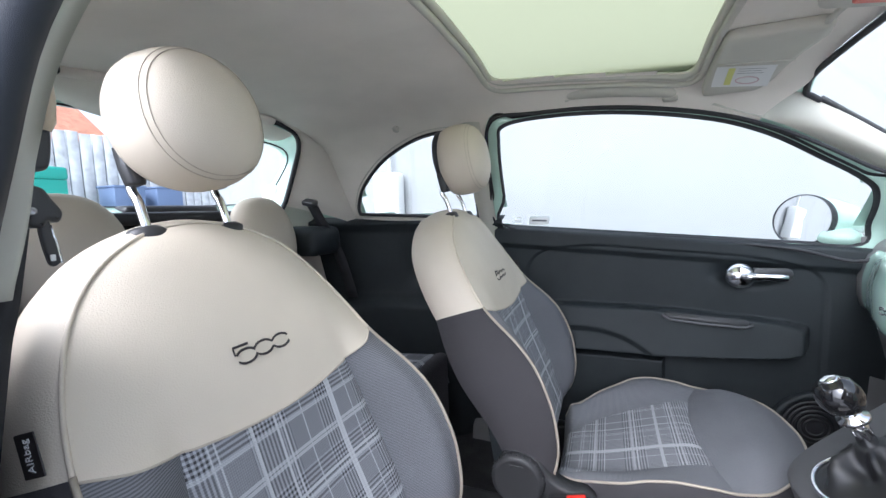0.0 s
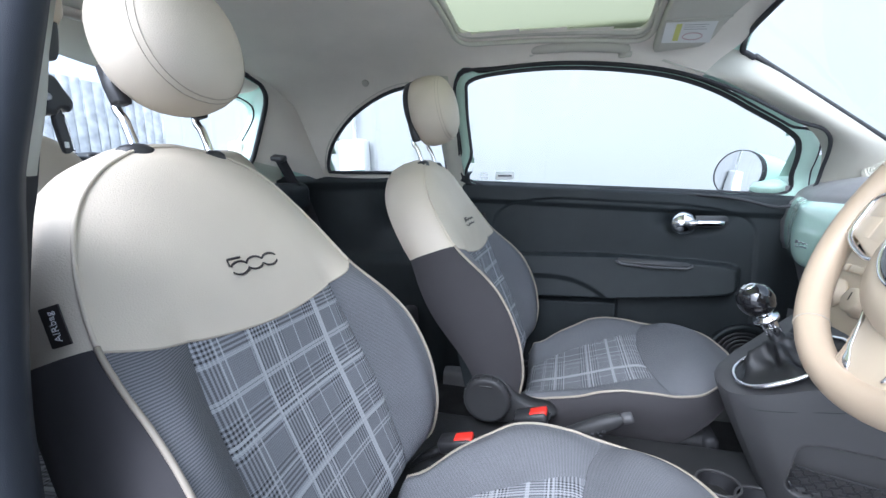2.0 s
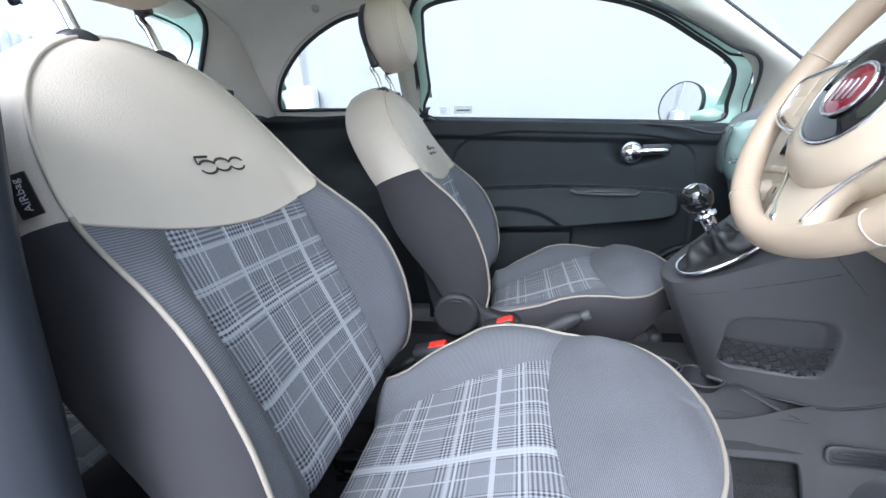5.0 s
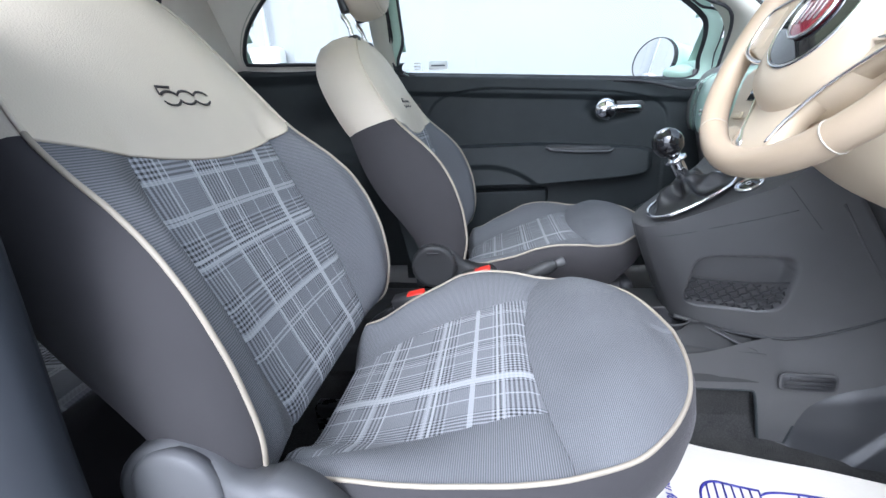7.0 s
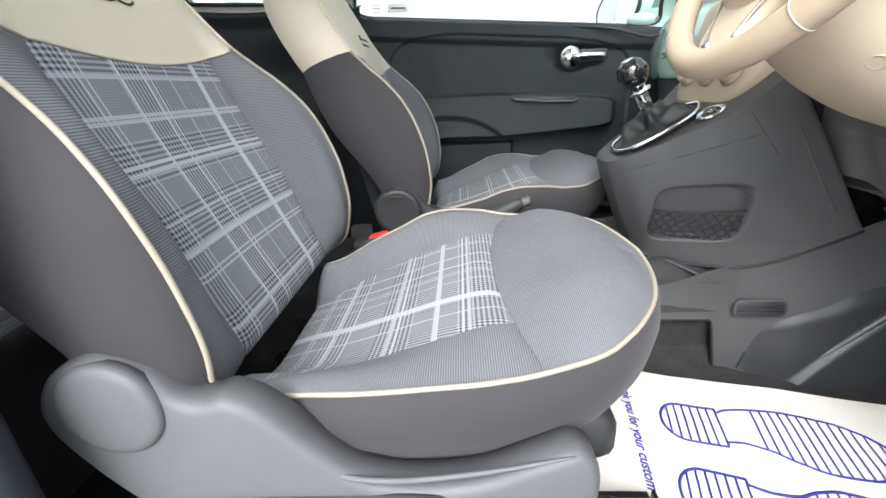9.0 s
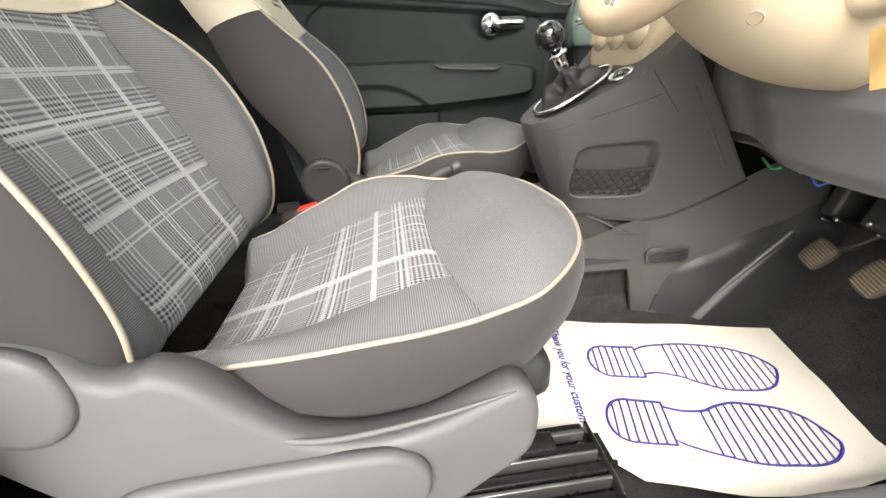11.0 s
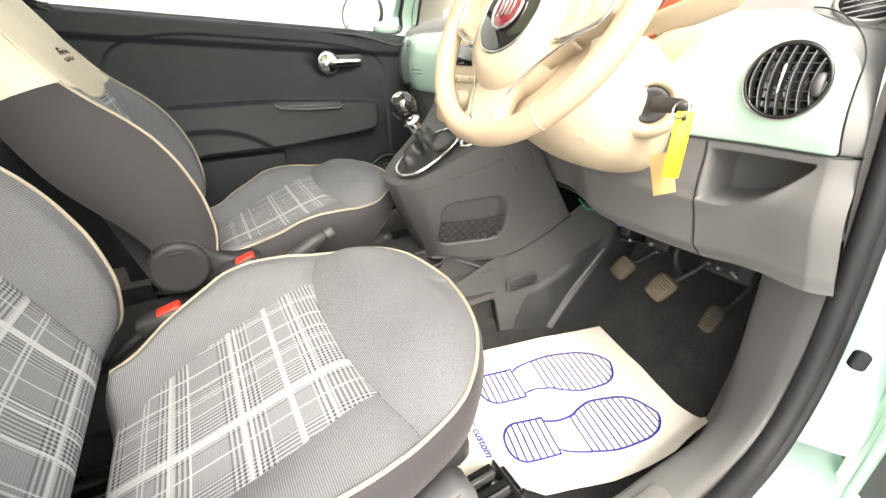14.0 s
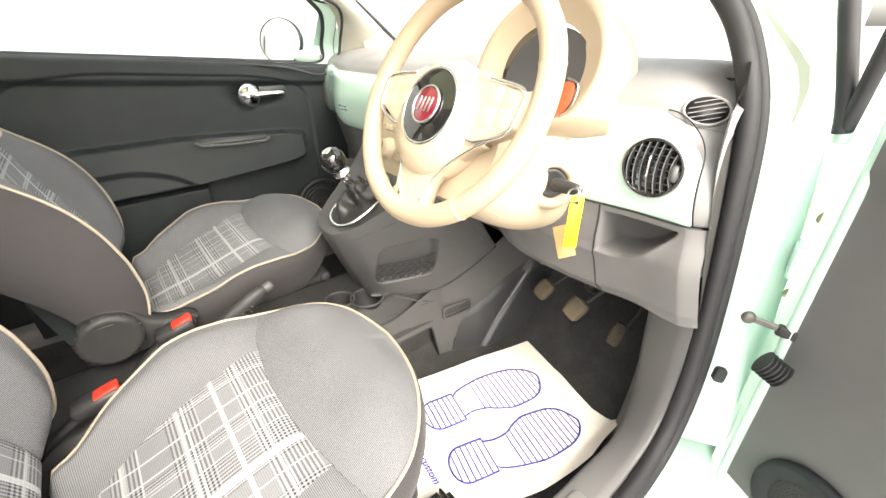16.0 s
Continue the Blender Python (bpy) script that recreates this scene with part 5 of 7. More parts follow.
for y0, half, up in ((0.43, 0.27, 0.0), (1.03, 0.278, 0.030)):
    part("cushion", rear_cushion(y0, half, up), PLAID_BACK, rear, "grey plaid cushion")
    part("cushion_front", box(0.05, 2 * half, 0.22 + up, pose(-0.405, y0, 0.475 + up / 2), 0.02, 3), SIDE_FABRIC, rear, "charcoal cloth front")
    part("backrest", box(0.10, 0.54, 0.50, pose(-0.90, y0, 0.82, 0, -14, 0), 0.04, 4), CREAM_LEATHER, rear, "cream leather backrest")
for y0 in (0.462, 0.962):
    h = thing("rear_head_restraint", "cream leather rear head restraint, rounded", "head restraint", "rear head restraints")
    f = lambda u, v: Vector((0.050 * math.cos(u) * math.sin(v) ** 0.6, 0.118 * math.copysign(abs(math.sin(u)) ** 0.85, math.sin(u)) * math.sin(v) ** 0.75, 0.125 * math.cos(v)))
    part("pad", grid(f, span(0, 2 * math.pi * 39 / 40, 39), span(0.02, math.pi - 0.02, 26), closed=True), CREAM_LEATHER, h).matrix_local = pose(-0.835, y0, 1.045, 0, -12, 0)

# rear passenger belt at its guide
belt = thing("seat_belt", "black webbing seat belt out of a black guide", "seat belt", "seat belts")
part("guide", box(0.05, 0.03, 0.018, pose(-0.800, 1.135, 1.152, 25, 10, 0), 0.006, 2), BLACK_PLASTIC, belt)
part("webbing", skin([[Vector(p) + Vector((-0.022, 0, 0)), Vector(p) + Vector((0.022, 0, 0)), Vector(p) + Vector((0.022, 0.0015, 0.001)), Vector(p) + Vector((-0.022, 0.0015, 0.001))] for p in spline([(-0.80, 1.14, 1.15), (-0.785, 1.18, 1.07), (-0.765, 1.23, 0.97), (-0.74, 1.27, 0.80)], 5)]), RUBBER, belt)

# driver's belt on the near pillar, with its tongue
belt = thing("seat_belt", "black seat belt with a chrome tongue hanging from the door pillar", "seat belt", "seat belts")
facing = lambda x, y, z: frame_of((x, y, z), (0, 1, 0), (1, 0, 0))
part("guide_cover", skin([[Vector((-0.275 + d * math.cos(a), y + w * math.sin(a), z)) for a in span(0, 2 * math.pi * 15 / 16, 15)] for y, z, w, d in ((0.1915, 1.240, 0.006, 0.008), (0.1910, 1.228, 0.0075, 0.011), (0.1905, 1.210, 0.0090, 0.013), (0.1890, 1.192, 0.0090, 0.013), (0.1875, 1.185, 0.0070, 0.011))]), CREAM_PLASTIC, belt, "cream height adjuster cap")
part("guide", slab(spline([(-0.009, -0.015), (0.002, -0.017), (0.007, -0.010), (0.0095, 0.012), (0.006, 0.017), (-0.008, 0.016)], 5, True), 0.018, facing(-0.284, 0.1825, 1.171), 0.004, 3), BLACK_PLASTIC, belt, "black belt guide")
part("guide_loop", slab(spline([(-0.009, 0.013), (0.000, 0.015), (0.006, 0.006), (0.0115, -0.004), (0.0085, -0.012), (0.002, -0.011), (-0.002, -0.016), (-0.010, -0.012)], 5, True), 0.018, facing(-0.280, 0.180, 1.126), 0.004, 3), BLACK_PLASTIC, belt, "black guide loop")
part("bolt", lathe([(0.0030, 0), (0.0030, 0.002), (0.0016, 0.002), (0.0012, 0.0008), (0, 0.0008)], facing(-0.2625, 0.1715, 1.123), 14), STEEL, belt, "bright bolt head")
part("webbing", skin([[Vector(p) + Vector((0.004 * k - 0.006, w, 0)) for k, w in ((0, -0.0135), (1, -0.0125), (1, -0.0005), (0, 0.0))] for p in spline([(-0.280, 0.1865, 1.165), (-0.280, 0.182, 1.130), (-0.282, 0.168, 1.053), (-0.284, 0.157, 1.0), (-0.292, 0.128, 0.80), (-0.300, 0.106, 0.58), (-0.305, 0.096, 0.42)], 6)]), RUBBER, belt, "black webbing")
part("tongue_grip", slab(spline([(-0.004, 0.014), (0.001, 0.015), (0.005, -0.010), (0.005, -0.018), (-0.001, -0.019), (-0.005, 0.004)], 4, True), 0.005, facing(-0.272, 0.1830, 1.100), 0.0015, 2), BLACK_PLASTIC, belt, "black tongue grip")
part("tongue", tube([(-0.268, 0.1845, 1.112), (-0.268, 0.1865, 1.100), (-0.268, 0.1890, 1.083), (-0.268, 0.1885, 1.0815)], 0.0013, 8, flat=0.8), CHROME, belt, "bright steel tongue")
part("grip_label", slab(rounded(0.0035, 0.005, 0.0005), 0.0005, facing(-0.267, 0.1832, 1.0865), 0.0002, 1), LABEL_WHITE, belt, "small white label")

# driver's door pillar at the camera's shoulder: seal, cream trim edge
bp = thing("pillar_driver", "dark door pillar with a black seal and cream trim edge", "door pillar", kind="structure")
YE = sm([0.34, 0.67, 0.80, 0.90, 1.0, 1.06, 1.09, 1.15, 1.217, 1.263, 1.36], [0.083, 0.087, 0.092, 0.096, 0.108, 0.116, 0.124, 0.140, 0.158, 0.176, 0.226])
part("seal", skin([[Vector((-0.200 + dx, YE(z) + dy, z)) for dx, dy in ((0.0, 0.0), (0.010, -0.010), (0.008, -0.026), (-0.02, -0.040), (-0.07, -0.042), (-0.06, 0.0))] for z in span(0.36, 1.36, 50)]), NAVY_RUBBER, bp, "black rubber door seal")
part("trim_edge", skin([[Vector((-0.262 + dx, YE(z) + 0.032 + dy, z)) for dx, dy in ((0.006, -0.02), (0.008, 0.000), (0.007, -0.006 + 0.010 * (1 - step(z, 1.10, 1.24))), (-0.006, -0.004 + 0.010 * (1 - step(z, 1.10, 1.24))), (-0.02, -0.004), (-0.02, -0.02))] for z in span(1.060, 1.36, 24)]), PILLAR_TRIM, bp, "cream trim edge")
part("lower_trim", skin([[Vector((-0.262 + dx, YE(z) + 0.018 + dy, z)) for dx, dy in ((0.004, -0.02), (0.006, 0.0), (0.0, 0.012), (-0.10, 0.03), (-0.10, -0.02))] for z in span(0.34, 1.068, 24)]), DARK_PLASTIC, bp, "dark grey lower pillar trim")


# ---- dashboard ----
dash = thing("dashboard", "dashboard with mint fascia, dark grey top and lower panels", "dashboard")


def dash_dx(y):
    """How far the dash face swings forward towards its ends."""
    return 0.02 + 0.085 * step(y, 1.05, 1.36) + 0.016 * step(0.30 - y, 0.0, 0.15)


def end_y(z):
    """Where the dash face ends beside the driver's door."""
    return 0.045 + 0.120 * (z - 0.645)


def end_dx(y, z):
    """Rounds the face away at the driver's end."""
    r = 0.026 + 0.045 * step(z, 0.86, 0.99)
    d = max(0.0, end_y(z) + r - y) / r
    return (0.016 + 0.020 * step(z, 0.84, 0.98)) * d**1.4


def dash_sheet(points, y0, y1, n=60, k=8, back=0.0):
    line = spline([Vector((x, z)) for x, z in points], k)

    def f(t, i):
        p = line[int(i)]
        lo = end_y(p.y) if y0 is None else y0(p.y) if callable(y0) else y0
        y = lo + (y1 - lo) * t
        drop = 0.026 * step(0.19 - y, 0.0, 0.11) * step(p.y, 0.90, 0.975)
        return (p.x + back + dash_dx(y) + end_dx(y, p.y), y, p.y - drop)

    return grid(f, [i / n if i > n * 0.3 else (i / n) ** 1.6 * (0.3 ** -0.6) for i in range(n + 1)], list(range(len(line))))


FACE = [(0.655, 0.979), (0.641, 0.967), (0.634, 0.95), (0.626, 0.91), (0.628, 0.86), (0.637, 0.832), (0.650, 0.826)]


def fascia_edge(z):
    """Edge of the painted panel at the driver's end, its upper corner rounded."""
    q = min(max((z - 0.915) / 0.064, 0.0), 0.9995)
    return 0.086 + 0.11 * (z - 0.837) + 0.062 * (1 - math.sqrt(1 - q * q)) + 0.004 * (1 - step(z, 0.826, 0.834))


part("top", dash_sheet([(1.12, 1.000), (0.90, 1.030), (0.78, 1.030), (0.70, 1.014), (0.668, 0.996), (0.657, 0.981), (0.656, 0.978)], None, 1.365, 80), DASH_TOP, dash, "grey dash top")
part("surround", dash_sheet(FACE, None, 0.32, 60, 10, 0.0035), DASH_TOP, dash, "grey surround of the fascia")
part("fascia", dash_sheet(FACE, fascia_edge, 1.325, 80, 10), MINT, dash, "glossy mint painted fascia")
part("fascia_groove", tube([(lambda p: (p.x + 0.002 + dash_dx(fascia_edge(p.y)) + end_dx(fascia_edge(p.y), p.y), fascia_edge(p.y) - 0.0012, p.y))(p) for p in spline([Vector(q) for q in FACE], 10)], 0.0009, 6), DARK_PLASTIC, dash, "dark joint line")
_bg = motif(0.052)
bmesh.ops.transform(_bg, matrix=frame_of((0.6445, 1.045, 0.884), (0, -1, 0.0), (-1, 0, 0.05)), verts=_bg.verts)
part("badge", _bg, CHROME, dash, "small chrome wavy badge")
part("end_panel", grid(lambda y, i: (FACE[int(i)][0] + dash_dx(y), y, FACE[int(i)][1]), span(1.3255, 1.367, 8), list(range(len(FACE)))), MID_PLASTIC, dash, "dark grey end panel")


# lower knee panel with the open tray
def tray_floor(y):
    return 0.744 + 0.074 * max(0.0, (0.200 - y) / 0.102) ** 2.0


def knee(y, v):
    z = 0.826 - v * (0.196 - 0.022 * step(0.24 - y, 0.0, 0.13))
    x = 0.640 + dash_dx(y) + (0.018 + 0.027 * step(y, 0.08, 0.26)) * v + (0.006 + 0.016 * step(y, 0.08, 0.26)) * step(v, 0.85, 1.0) - 0.012 * hump(v, 0.05, 0.4, 0.9) + end_dx(y, z)
    zb = tray_floor(y)
    tray = step(y, 0.099, 0.106) * (1 - step(y, 0.2155, 0.2195)) * step(z, zb - 0.003, zb + 0.004) * (1 - step(z, 0.811, 0.8155))
    return (x + 0.080 * tray - 0.004 * hump(z, zb - 0.03, zb - 0.004, zb) * step(y, 0.10, 0.14), y, z + 0.02 * step(y, 0.35, 0.55) * v)


def knee_end(t, v):
    z = 0.826 - 0.174 * v
    lo = end_y(z)
    return knee(lo + (0.2225 - lo) * t, v)


part("knee_panel", grid(knee_end, span(0, 1, 110), span(0, 1, 90)), MID_PLASTIC, dash, "grey lower panel with an open tray")
part("knee_panel", grid(lambda y, v: (lambda p: (p[0] + 0.030 * step(y, 0.42, 0.52), p[1], p[2]))(knee(y, v)), span(0.2250, 0.585, 50), span(0, 1, 30)), MID_PLASTIC, dash, "grey lower panel under the steering column")
# black plate added below the knee panel in place of the shade there
part("lower_shadow", box(0.30, 0.50, 0.02, pose(0.88, 0.350, 0.670), 0.004, 1), BLACK_PLASTIC, dash, "black plate standing in for shade under the dash")
part("glove_lower", grid(lambda y, v: (0.66 + dash_dx(y) + 0.06 * v, y, 0.826 - 0.23 * v), span(0.84, 1.36, 20), span(0, 1, 10)), MID_PLASTIC, dash, "dark grey passenger lower panel")
part("panel_gap", tube([Vector(knee(0.2238, v)) + Vector((0.0005, 0, 0)) for v in span(0.0, 1, 26)], 0.0018, 6), RUBBER, dash)
part("seam_line", tube([(0.641 + dash_dx(y) + end_dx(y, 0.826), y, 0.8265) for y in span(0.075, 0.60, 40)], 0.0018, 6), BLACK_PLASTIC, dash)
SEAL_Y = sm([0.62, 0.80, 0.97, 1.03], [0.056, 0.070, 0.092, 0.104])


def dash_cheek(u, z):
    """Closes the dash end up to the door seal."""
    line = sm([0.645, 0.70, 0.78, 0.826, 0.86, 0.91, 0.95, 0.985, 1.01], [0.720, 0.705, 0.690, 0.686, 0.682, 0.684, 0.694, 0.712, 0.750])
    a = Vector((line(z) + 0.001 - 0.016 * step(z, 0.84, 0.98), end_y(z) - 0.001, z))
    b = Vector((0.800, SEAL_Y(z) + 0.004, z))
    p = a.lerp(b, u)
    return p + Vector((0, 0.006 * math.sin(math.pi * u), 0))


part("cheek", grid(dash_cheek, span(0, 1, 10), span(0.645, 1.040, 44)), grained("matt_cheek", (0.060, 0.059, 0.058), 0.85, 1100, 0.3, 0.08, spec=0.12), dash, "dark grey end cheek beside the door seal")
part("glove_end", grid(lambda u, z: (0.74 + 0.38 * u, 1.368, z), span(0, 1, 4), span(0.60, 1.01, 8)), MID_PLASTIC, dash, "dark grey end cap")

# glovebox script badge: plain chrome strokes
part("badge", motif(0.05), CHROME, dash, "small chrome script badge").matrix_local = frame_of((0.722, 1.255, 0.868), (0.25, 1, 0), (-1, 0.25, 0.05))
part("vent_slot", box(0.006, 0.006, 0.06, pose(0.714, 1.25, 0.90, 0, 0, 0), 0.002, 1), BLACK_PLASTIC, dash)


def round_vent(at, facing, radius, name, label):
    t = thing(name, label, "air vent", "air vents")
    m = frame_of(at, (0, -1, 0), facing)
    part("ring", lathe([(radius + 0.0035, -0.004), (radius + 0.0035, 0.002), (radius + 0.001, 0.004), (radius - 0.001, 0.003), (radius - 0.002, -0.001), (0, -0.0005)], m, 44), GLOSS_BLACK, t, "gloss black ring")
    part("chrome_edge", tube([m @ Vector(((radius + 0.0035) * math.cos(a), (radius + 0.0035) * math.sin(a), 0.002)) for a in span(0, 2 * math.pi * 47 / 48, 47)], 0.0009, 6, True), STEEL, t, "thin bright edge")
    for k in range(-3, 4):
        x0 = k * radius / 4.0
        h = math.sqrt(max(radius**2 - x0**2, 1e-6)) * 0.95
        part("slat", grid(lambda s, d: m @ Vector((x0 - 0.004 * (1 - s * s) + 0.55 * d, h * s, 0.006 * (1 - 0.6 * s * s) - d)), span(-1, 1, 12), [0.0, 0.006]), DARK_PLASTIC, t)
        part("slat_edge", tube([m @ Vector((x0 - 0.004 * (1 - s * s), h * s, 0.006 * (1 - 0.6 * s * s))) for s in span(-1, 1, 12)], 0.0008, 5), MID_PLASTIC, t)
    for k in range(-3, 4):
        y0 = k * radius / 4.0
        w = math.sqrt(radius**2 - y0**2) * 1.86
        part("cross_slat", box(w, 0.0014, 0.005, m @ pose(0, y0, 0.0), 0.0005, 1), BLACK_PLASTIC, t)
    part("tab", box(0.0035, radius * 0.80, 0.005, m @ pose(-0.003, 0.003, 0.0075, 0, 12, 0), 0.0015, 2), CHROME, t, "chrome slider tab")
    part("wheel", lathe([(0.0, -0.004), (0.012, -0.004), (0.013, 0.0), (0.012, 0.004), (0.0, 0.004)], m @ pose(radius * 0.80, -0.002, -0.003, 0, 90, 0), 20), COVER_PLASTIC, t, "grey thumb wheel")
    return t


round_vent((0.6575, 0.150, 0.905), (-1, -0.10, 0.03), 0.0385, "air_vent", "round black dash air vent with slats")
round_vent((0.72, 1.22, 0.905), (-1, 0.3, 0.03), 0.048, "air_vent", "round black dash air vent with slats")
dv = thing("air_vent", "small oval demister vent on the dash top", "air vent", "air vents")
m = frame_of((0.7158, 0.1200, 0.9805), (0.60, -0.80, 0.0), (-0.66, -0.46, 0.60))
part("ring", lathe([(0.0315, -0.014), (0.0315, 0.0002), (0.030, 0.0014), (0.0275, 0.0008), (0.0265, -0.010)], m, 36, sx=1.0, sy=0.72, cap=(False, False)), DASH_TOP, dv)
part("well", lathe([(0.0272, -0.0012), (0, -0.0008)], m, 30, sx=1.0, sy=0.72), RUBBER, dv, "dark opening")
for k in range(-2, 3):
    part("slat", box(math.sqrt(1 - (k / 2.7) ** 2) * 0.050, 0.0013, 0.0022, m @ pose(0, k * 0.0068, 0.0, 15, 0, 12), 0.0004, 1), DASH_TOP, dv)
part("dash_strip", tube([(0.80, y, 1.013) for y in span(0.108, 0.135, 4)], 0.0022, 6), RUBBER, dash, "black windscreen base strip")

# centre stack in cream
cs = thing("centre_stack", "cream radio and heater control stack", "control panel")
cm = frame_of((0.610, MID, 0.875), (0, -1, 0), (-0.93, 0, 0.36))
part("panel", slab(spline([(-0.125, 0.10), (0.125, 0.10), (0.122, 0.0), (0.105, -0.075), (0.06, -0.105), (-0.06, -0.105), (-0.105, -0.075), (-0.122, 0.0)], 6, True), 0.055, cm @ pose(0, 0, -0.045), 0.012, 3), CREAM_PLASTIC, cs)
for k in (-1, 0, 1):
    kn = part("knob", lathe([(0.026, 0), (0.026, 0.004), (0.021, 0.006), (0.020, 0.018), (0.017, 0.020), (0, 0.0195)], cm @ pose(k * 0.068, -0.045, 0.0105), 28), CREAM_PLASTIC, cs, "round cream knob")
    part("knob_mark", box(0.002, 0.014, 0.001, cm @ pose(k * 0.068, -0.040, 0.0310), 0.0004, 1), DARK_PRINT, kn)
for k in range(6):
    part("button", box(0.030, 0.014, 0.006, cm @ pose(-0.085 + 0.034 * k, 0.002, 0.011), 0.003, 2), CREAM_PLASTIC, cs)
part("display", box(0.16, 0.045, 0.004, cm @ pose(0, 0.052, 0.0115), 0.002, 1), GLOSS_BLACK, cs, "black display")

# ---- steering wheel ----
sw = thing("steering_wheel", "cream leather steering wheel with chrome trimmed spokes", "steering wheel")
WN = Vector((-0.877, 0.012, 0.480))
wm = frame_of((0.468, 0.377, 0.992), (0, -1, 0), WN)
WR = 0.170
part("rim", tube([wm @ Vector((WR * math.cos(a), WR * math.sin(a), 0)) for a in span(0, 2 * math.pi * 71 / 72, 71)], 0.0160, 16, True), WHEEL_LEATHER, sw, "thick cream leather rim")
for a in (-52, -128, 20, 160):
    d = radians(a)
    part("rim_seam", tube([wm @ Vector(((WR + 0.0163 * math.cos(b)) * math.cos(d), (WR + 0.0163 * math.cos(b)) * math.sin(d), 0.0163 * math.sin(b))) for b in span(0, 2 * math.pi * 15 / 16, 15)], 0.0009, 5, True), STITCH, sw)
wm2 = wm @ pose(0, -0.021, 0.004)
ws = wm @ Matrix.Scale(0.92, 4)
hub = part("hub_pad", lathe([(0.076, -0.045), (0.082, -0.02), (0.081, -0.004), (0.072, 0.012), (0.052, 0.019), (0.0, 0.0205)], wm2 @ pose(0, -0.008, 0.0), 44, sx=1.0, sy=1.06), CREAM_PLASTIC, sw, "domed cream airbag pad")
part("badge_disc", lathe([(0.053, 0.016), (0.053, 0.0205), (0.050, 0.0215), (0.0, 0.0225)], wm2 @ pose(0, 0.002, 0.0), 40), GLOSS_BLACK, hub, "gloss black disc")
part("badge_ring", tube([wm2 @ Vector((0.0535 * math.cos(a), 0.002 + 0.0535 * math.sin(a), 0.0195)) for a in span(0, 2 * math.pi * 47 / 48, 47)], 0.0025, 8, True), CHROME, hub, "thin chrome ring")
bd = part("badge", lathe([(0.026, 0.0222), (0.026, 0.0250), (0.023, 0.0262), (0.0, 0.0268)], wm2 @ pose(0, 0.002, 0), 36), EMBLEM_RED, hub, "round red badge")
part("badge_rim", tube([wm2 @ Vector((0.026 * math.cos(a), 0.002 + 0.026 * math.sin(a), 0.0255)) for a in span(0, 2 * math.pi * 35 / 36, 35)], 0.0022, 8, True), CHROME, bd, "chrome rim")
for k in range(4):
    part("bar", box(0.0032, 0.021, 0.001, wm2 @ pose(-0.0125 + 0.0083 * k, 0.002, 0.0272, 0, 0, -6), 0.0003, 1), STEEL, bd)
for sgn in (-1, 1):
    sp_ = part("spoke", slab(spline([(sgn * 0.060, 0.042), (sgn * 0.10, 0.036), (sgn * 0.150, 0.026), (sgn * 0.176, 0.024), (sgn * 0.176, -0.024), (sgn * 0.15, -0.030), (sgn * 0.10, -0.052), (sgn * 0.060, -0.055)], 5, True), 0.024, ws @ pose(0, 0, -0.017), 0.006, 3), CREAM_PLASTIC, sw, "cream side spoke")
    part("spoke_trim", tube(spline([ws @ Vector((sgn * x, y, 0.0075)) for x, y in ((0.082, 0.036), (0.15, 0.026), (0.158, 0.0), (0.15, -0.032), (0.105, -0.052), (0.078, -0.052))], 6), 0.0028, 8), CHROME, sp_, "chrome edging")
    for k, (bx, by) in enumerate(((0.105, 0.016), (0.135, 0.012), (0.105, -0.018), (0.135, -0.016))):
        part("button", box(0.026, 0.026, 0.002, ws @ pose(sgn * bx, by, 0.0064), 0.0007, 2), CREAM_PLASTIC, sp_, "flush cream button")
low = part("lower_spoke", slab(spline([(-0.095, -0.056), (-0.062, -0.085), (-0.042, -0.125), (-0.036, -0.176), (0.036, -0.176), (0.040, -0.130), (0.060, -0.095), (0.095, -0.064), (0.10, -0.050)], 5, True), 0.022, ws @ pose(0, 0, -0.018), 0.005, 3), CREAM_PLASTIC, sw, "cream lower spoke")
part("spoke_trim", tube(spline([ws @ Vector((x, y, 0.0055)) for x, y in ((0.032, -0.160), (0.040, -0.130), (0.060, -0.097), (0.092, -0.068), (0.125, -0.046))], 6), 0.0020, 8), CHROME, low, "thin chrome edging")
part("spoke_trim", skin([[ws @ Vector((x + dx, y, z)) for dx, z in ((0.0, 0.0048), (w, 0.0062), (w + 0.001, 0.003), (-0.003, -0.003))] for x, y, w in ((-0.092, -0.060, 0.001), (-0.062, -0.088, 0.002), (-0.046, -0.120, 0.004), (-0.039, -0.145, 0.009), (-0.036, -0.158, 0.018), (-0.034, -0.168, 0.022))]), CHROME, low, "chrome wedge at the foot")

# steering column shroud, stalks, ignition, keys
col = thing("steering_column", "cream plastic steering column shroud", "steering column")
axis = Vector((0.80, 0, -0.36)).normalized()


def shroud(a, s):
    c = Vector((0.425, 0.36, 0.962)) + axis * (0.050 + 0.27 * s)
    w = 0.060 + 0.030 * math.sin(math.pi * min(s * 0.95 + 0.12, 1)) ** 0.7
    hgt = 0.050 + 0.042 * math.sin(math.pi * min(s * 0.85 + 0.10, 1)) ** 0.7
    p = 0.72
    cy = math.copysign(abs(math.cos(a)) ** p, math.cos(a)) * w
    cz = math.copysign(abs(math.sin(a)) ** p, math.sin(a)) * hgt
    up = Vector((0.36, 0, 0.80)).normalized()
    return c + Vector((0, cy - 0.012, 0)) + up * (cz - 0.02)


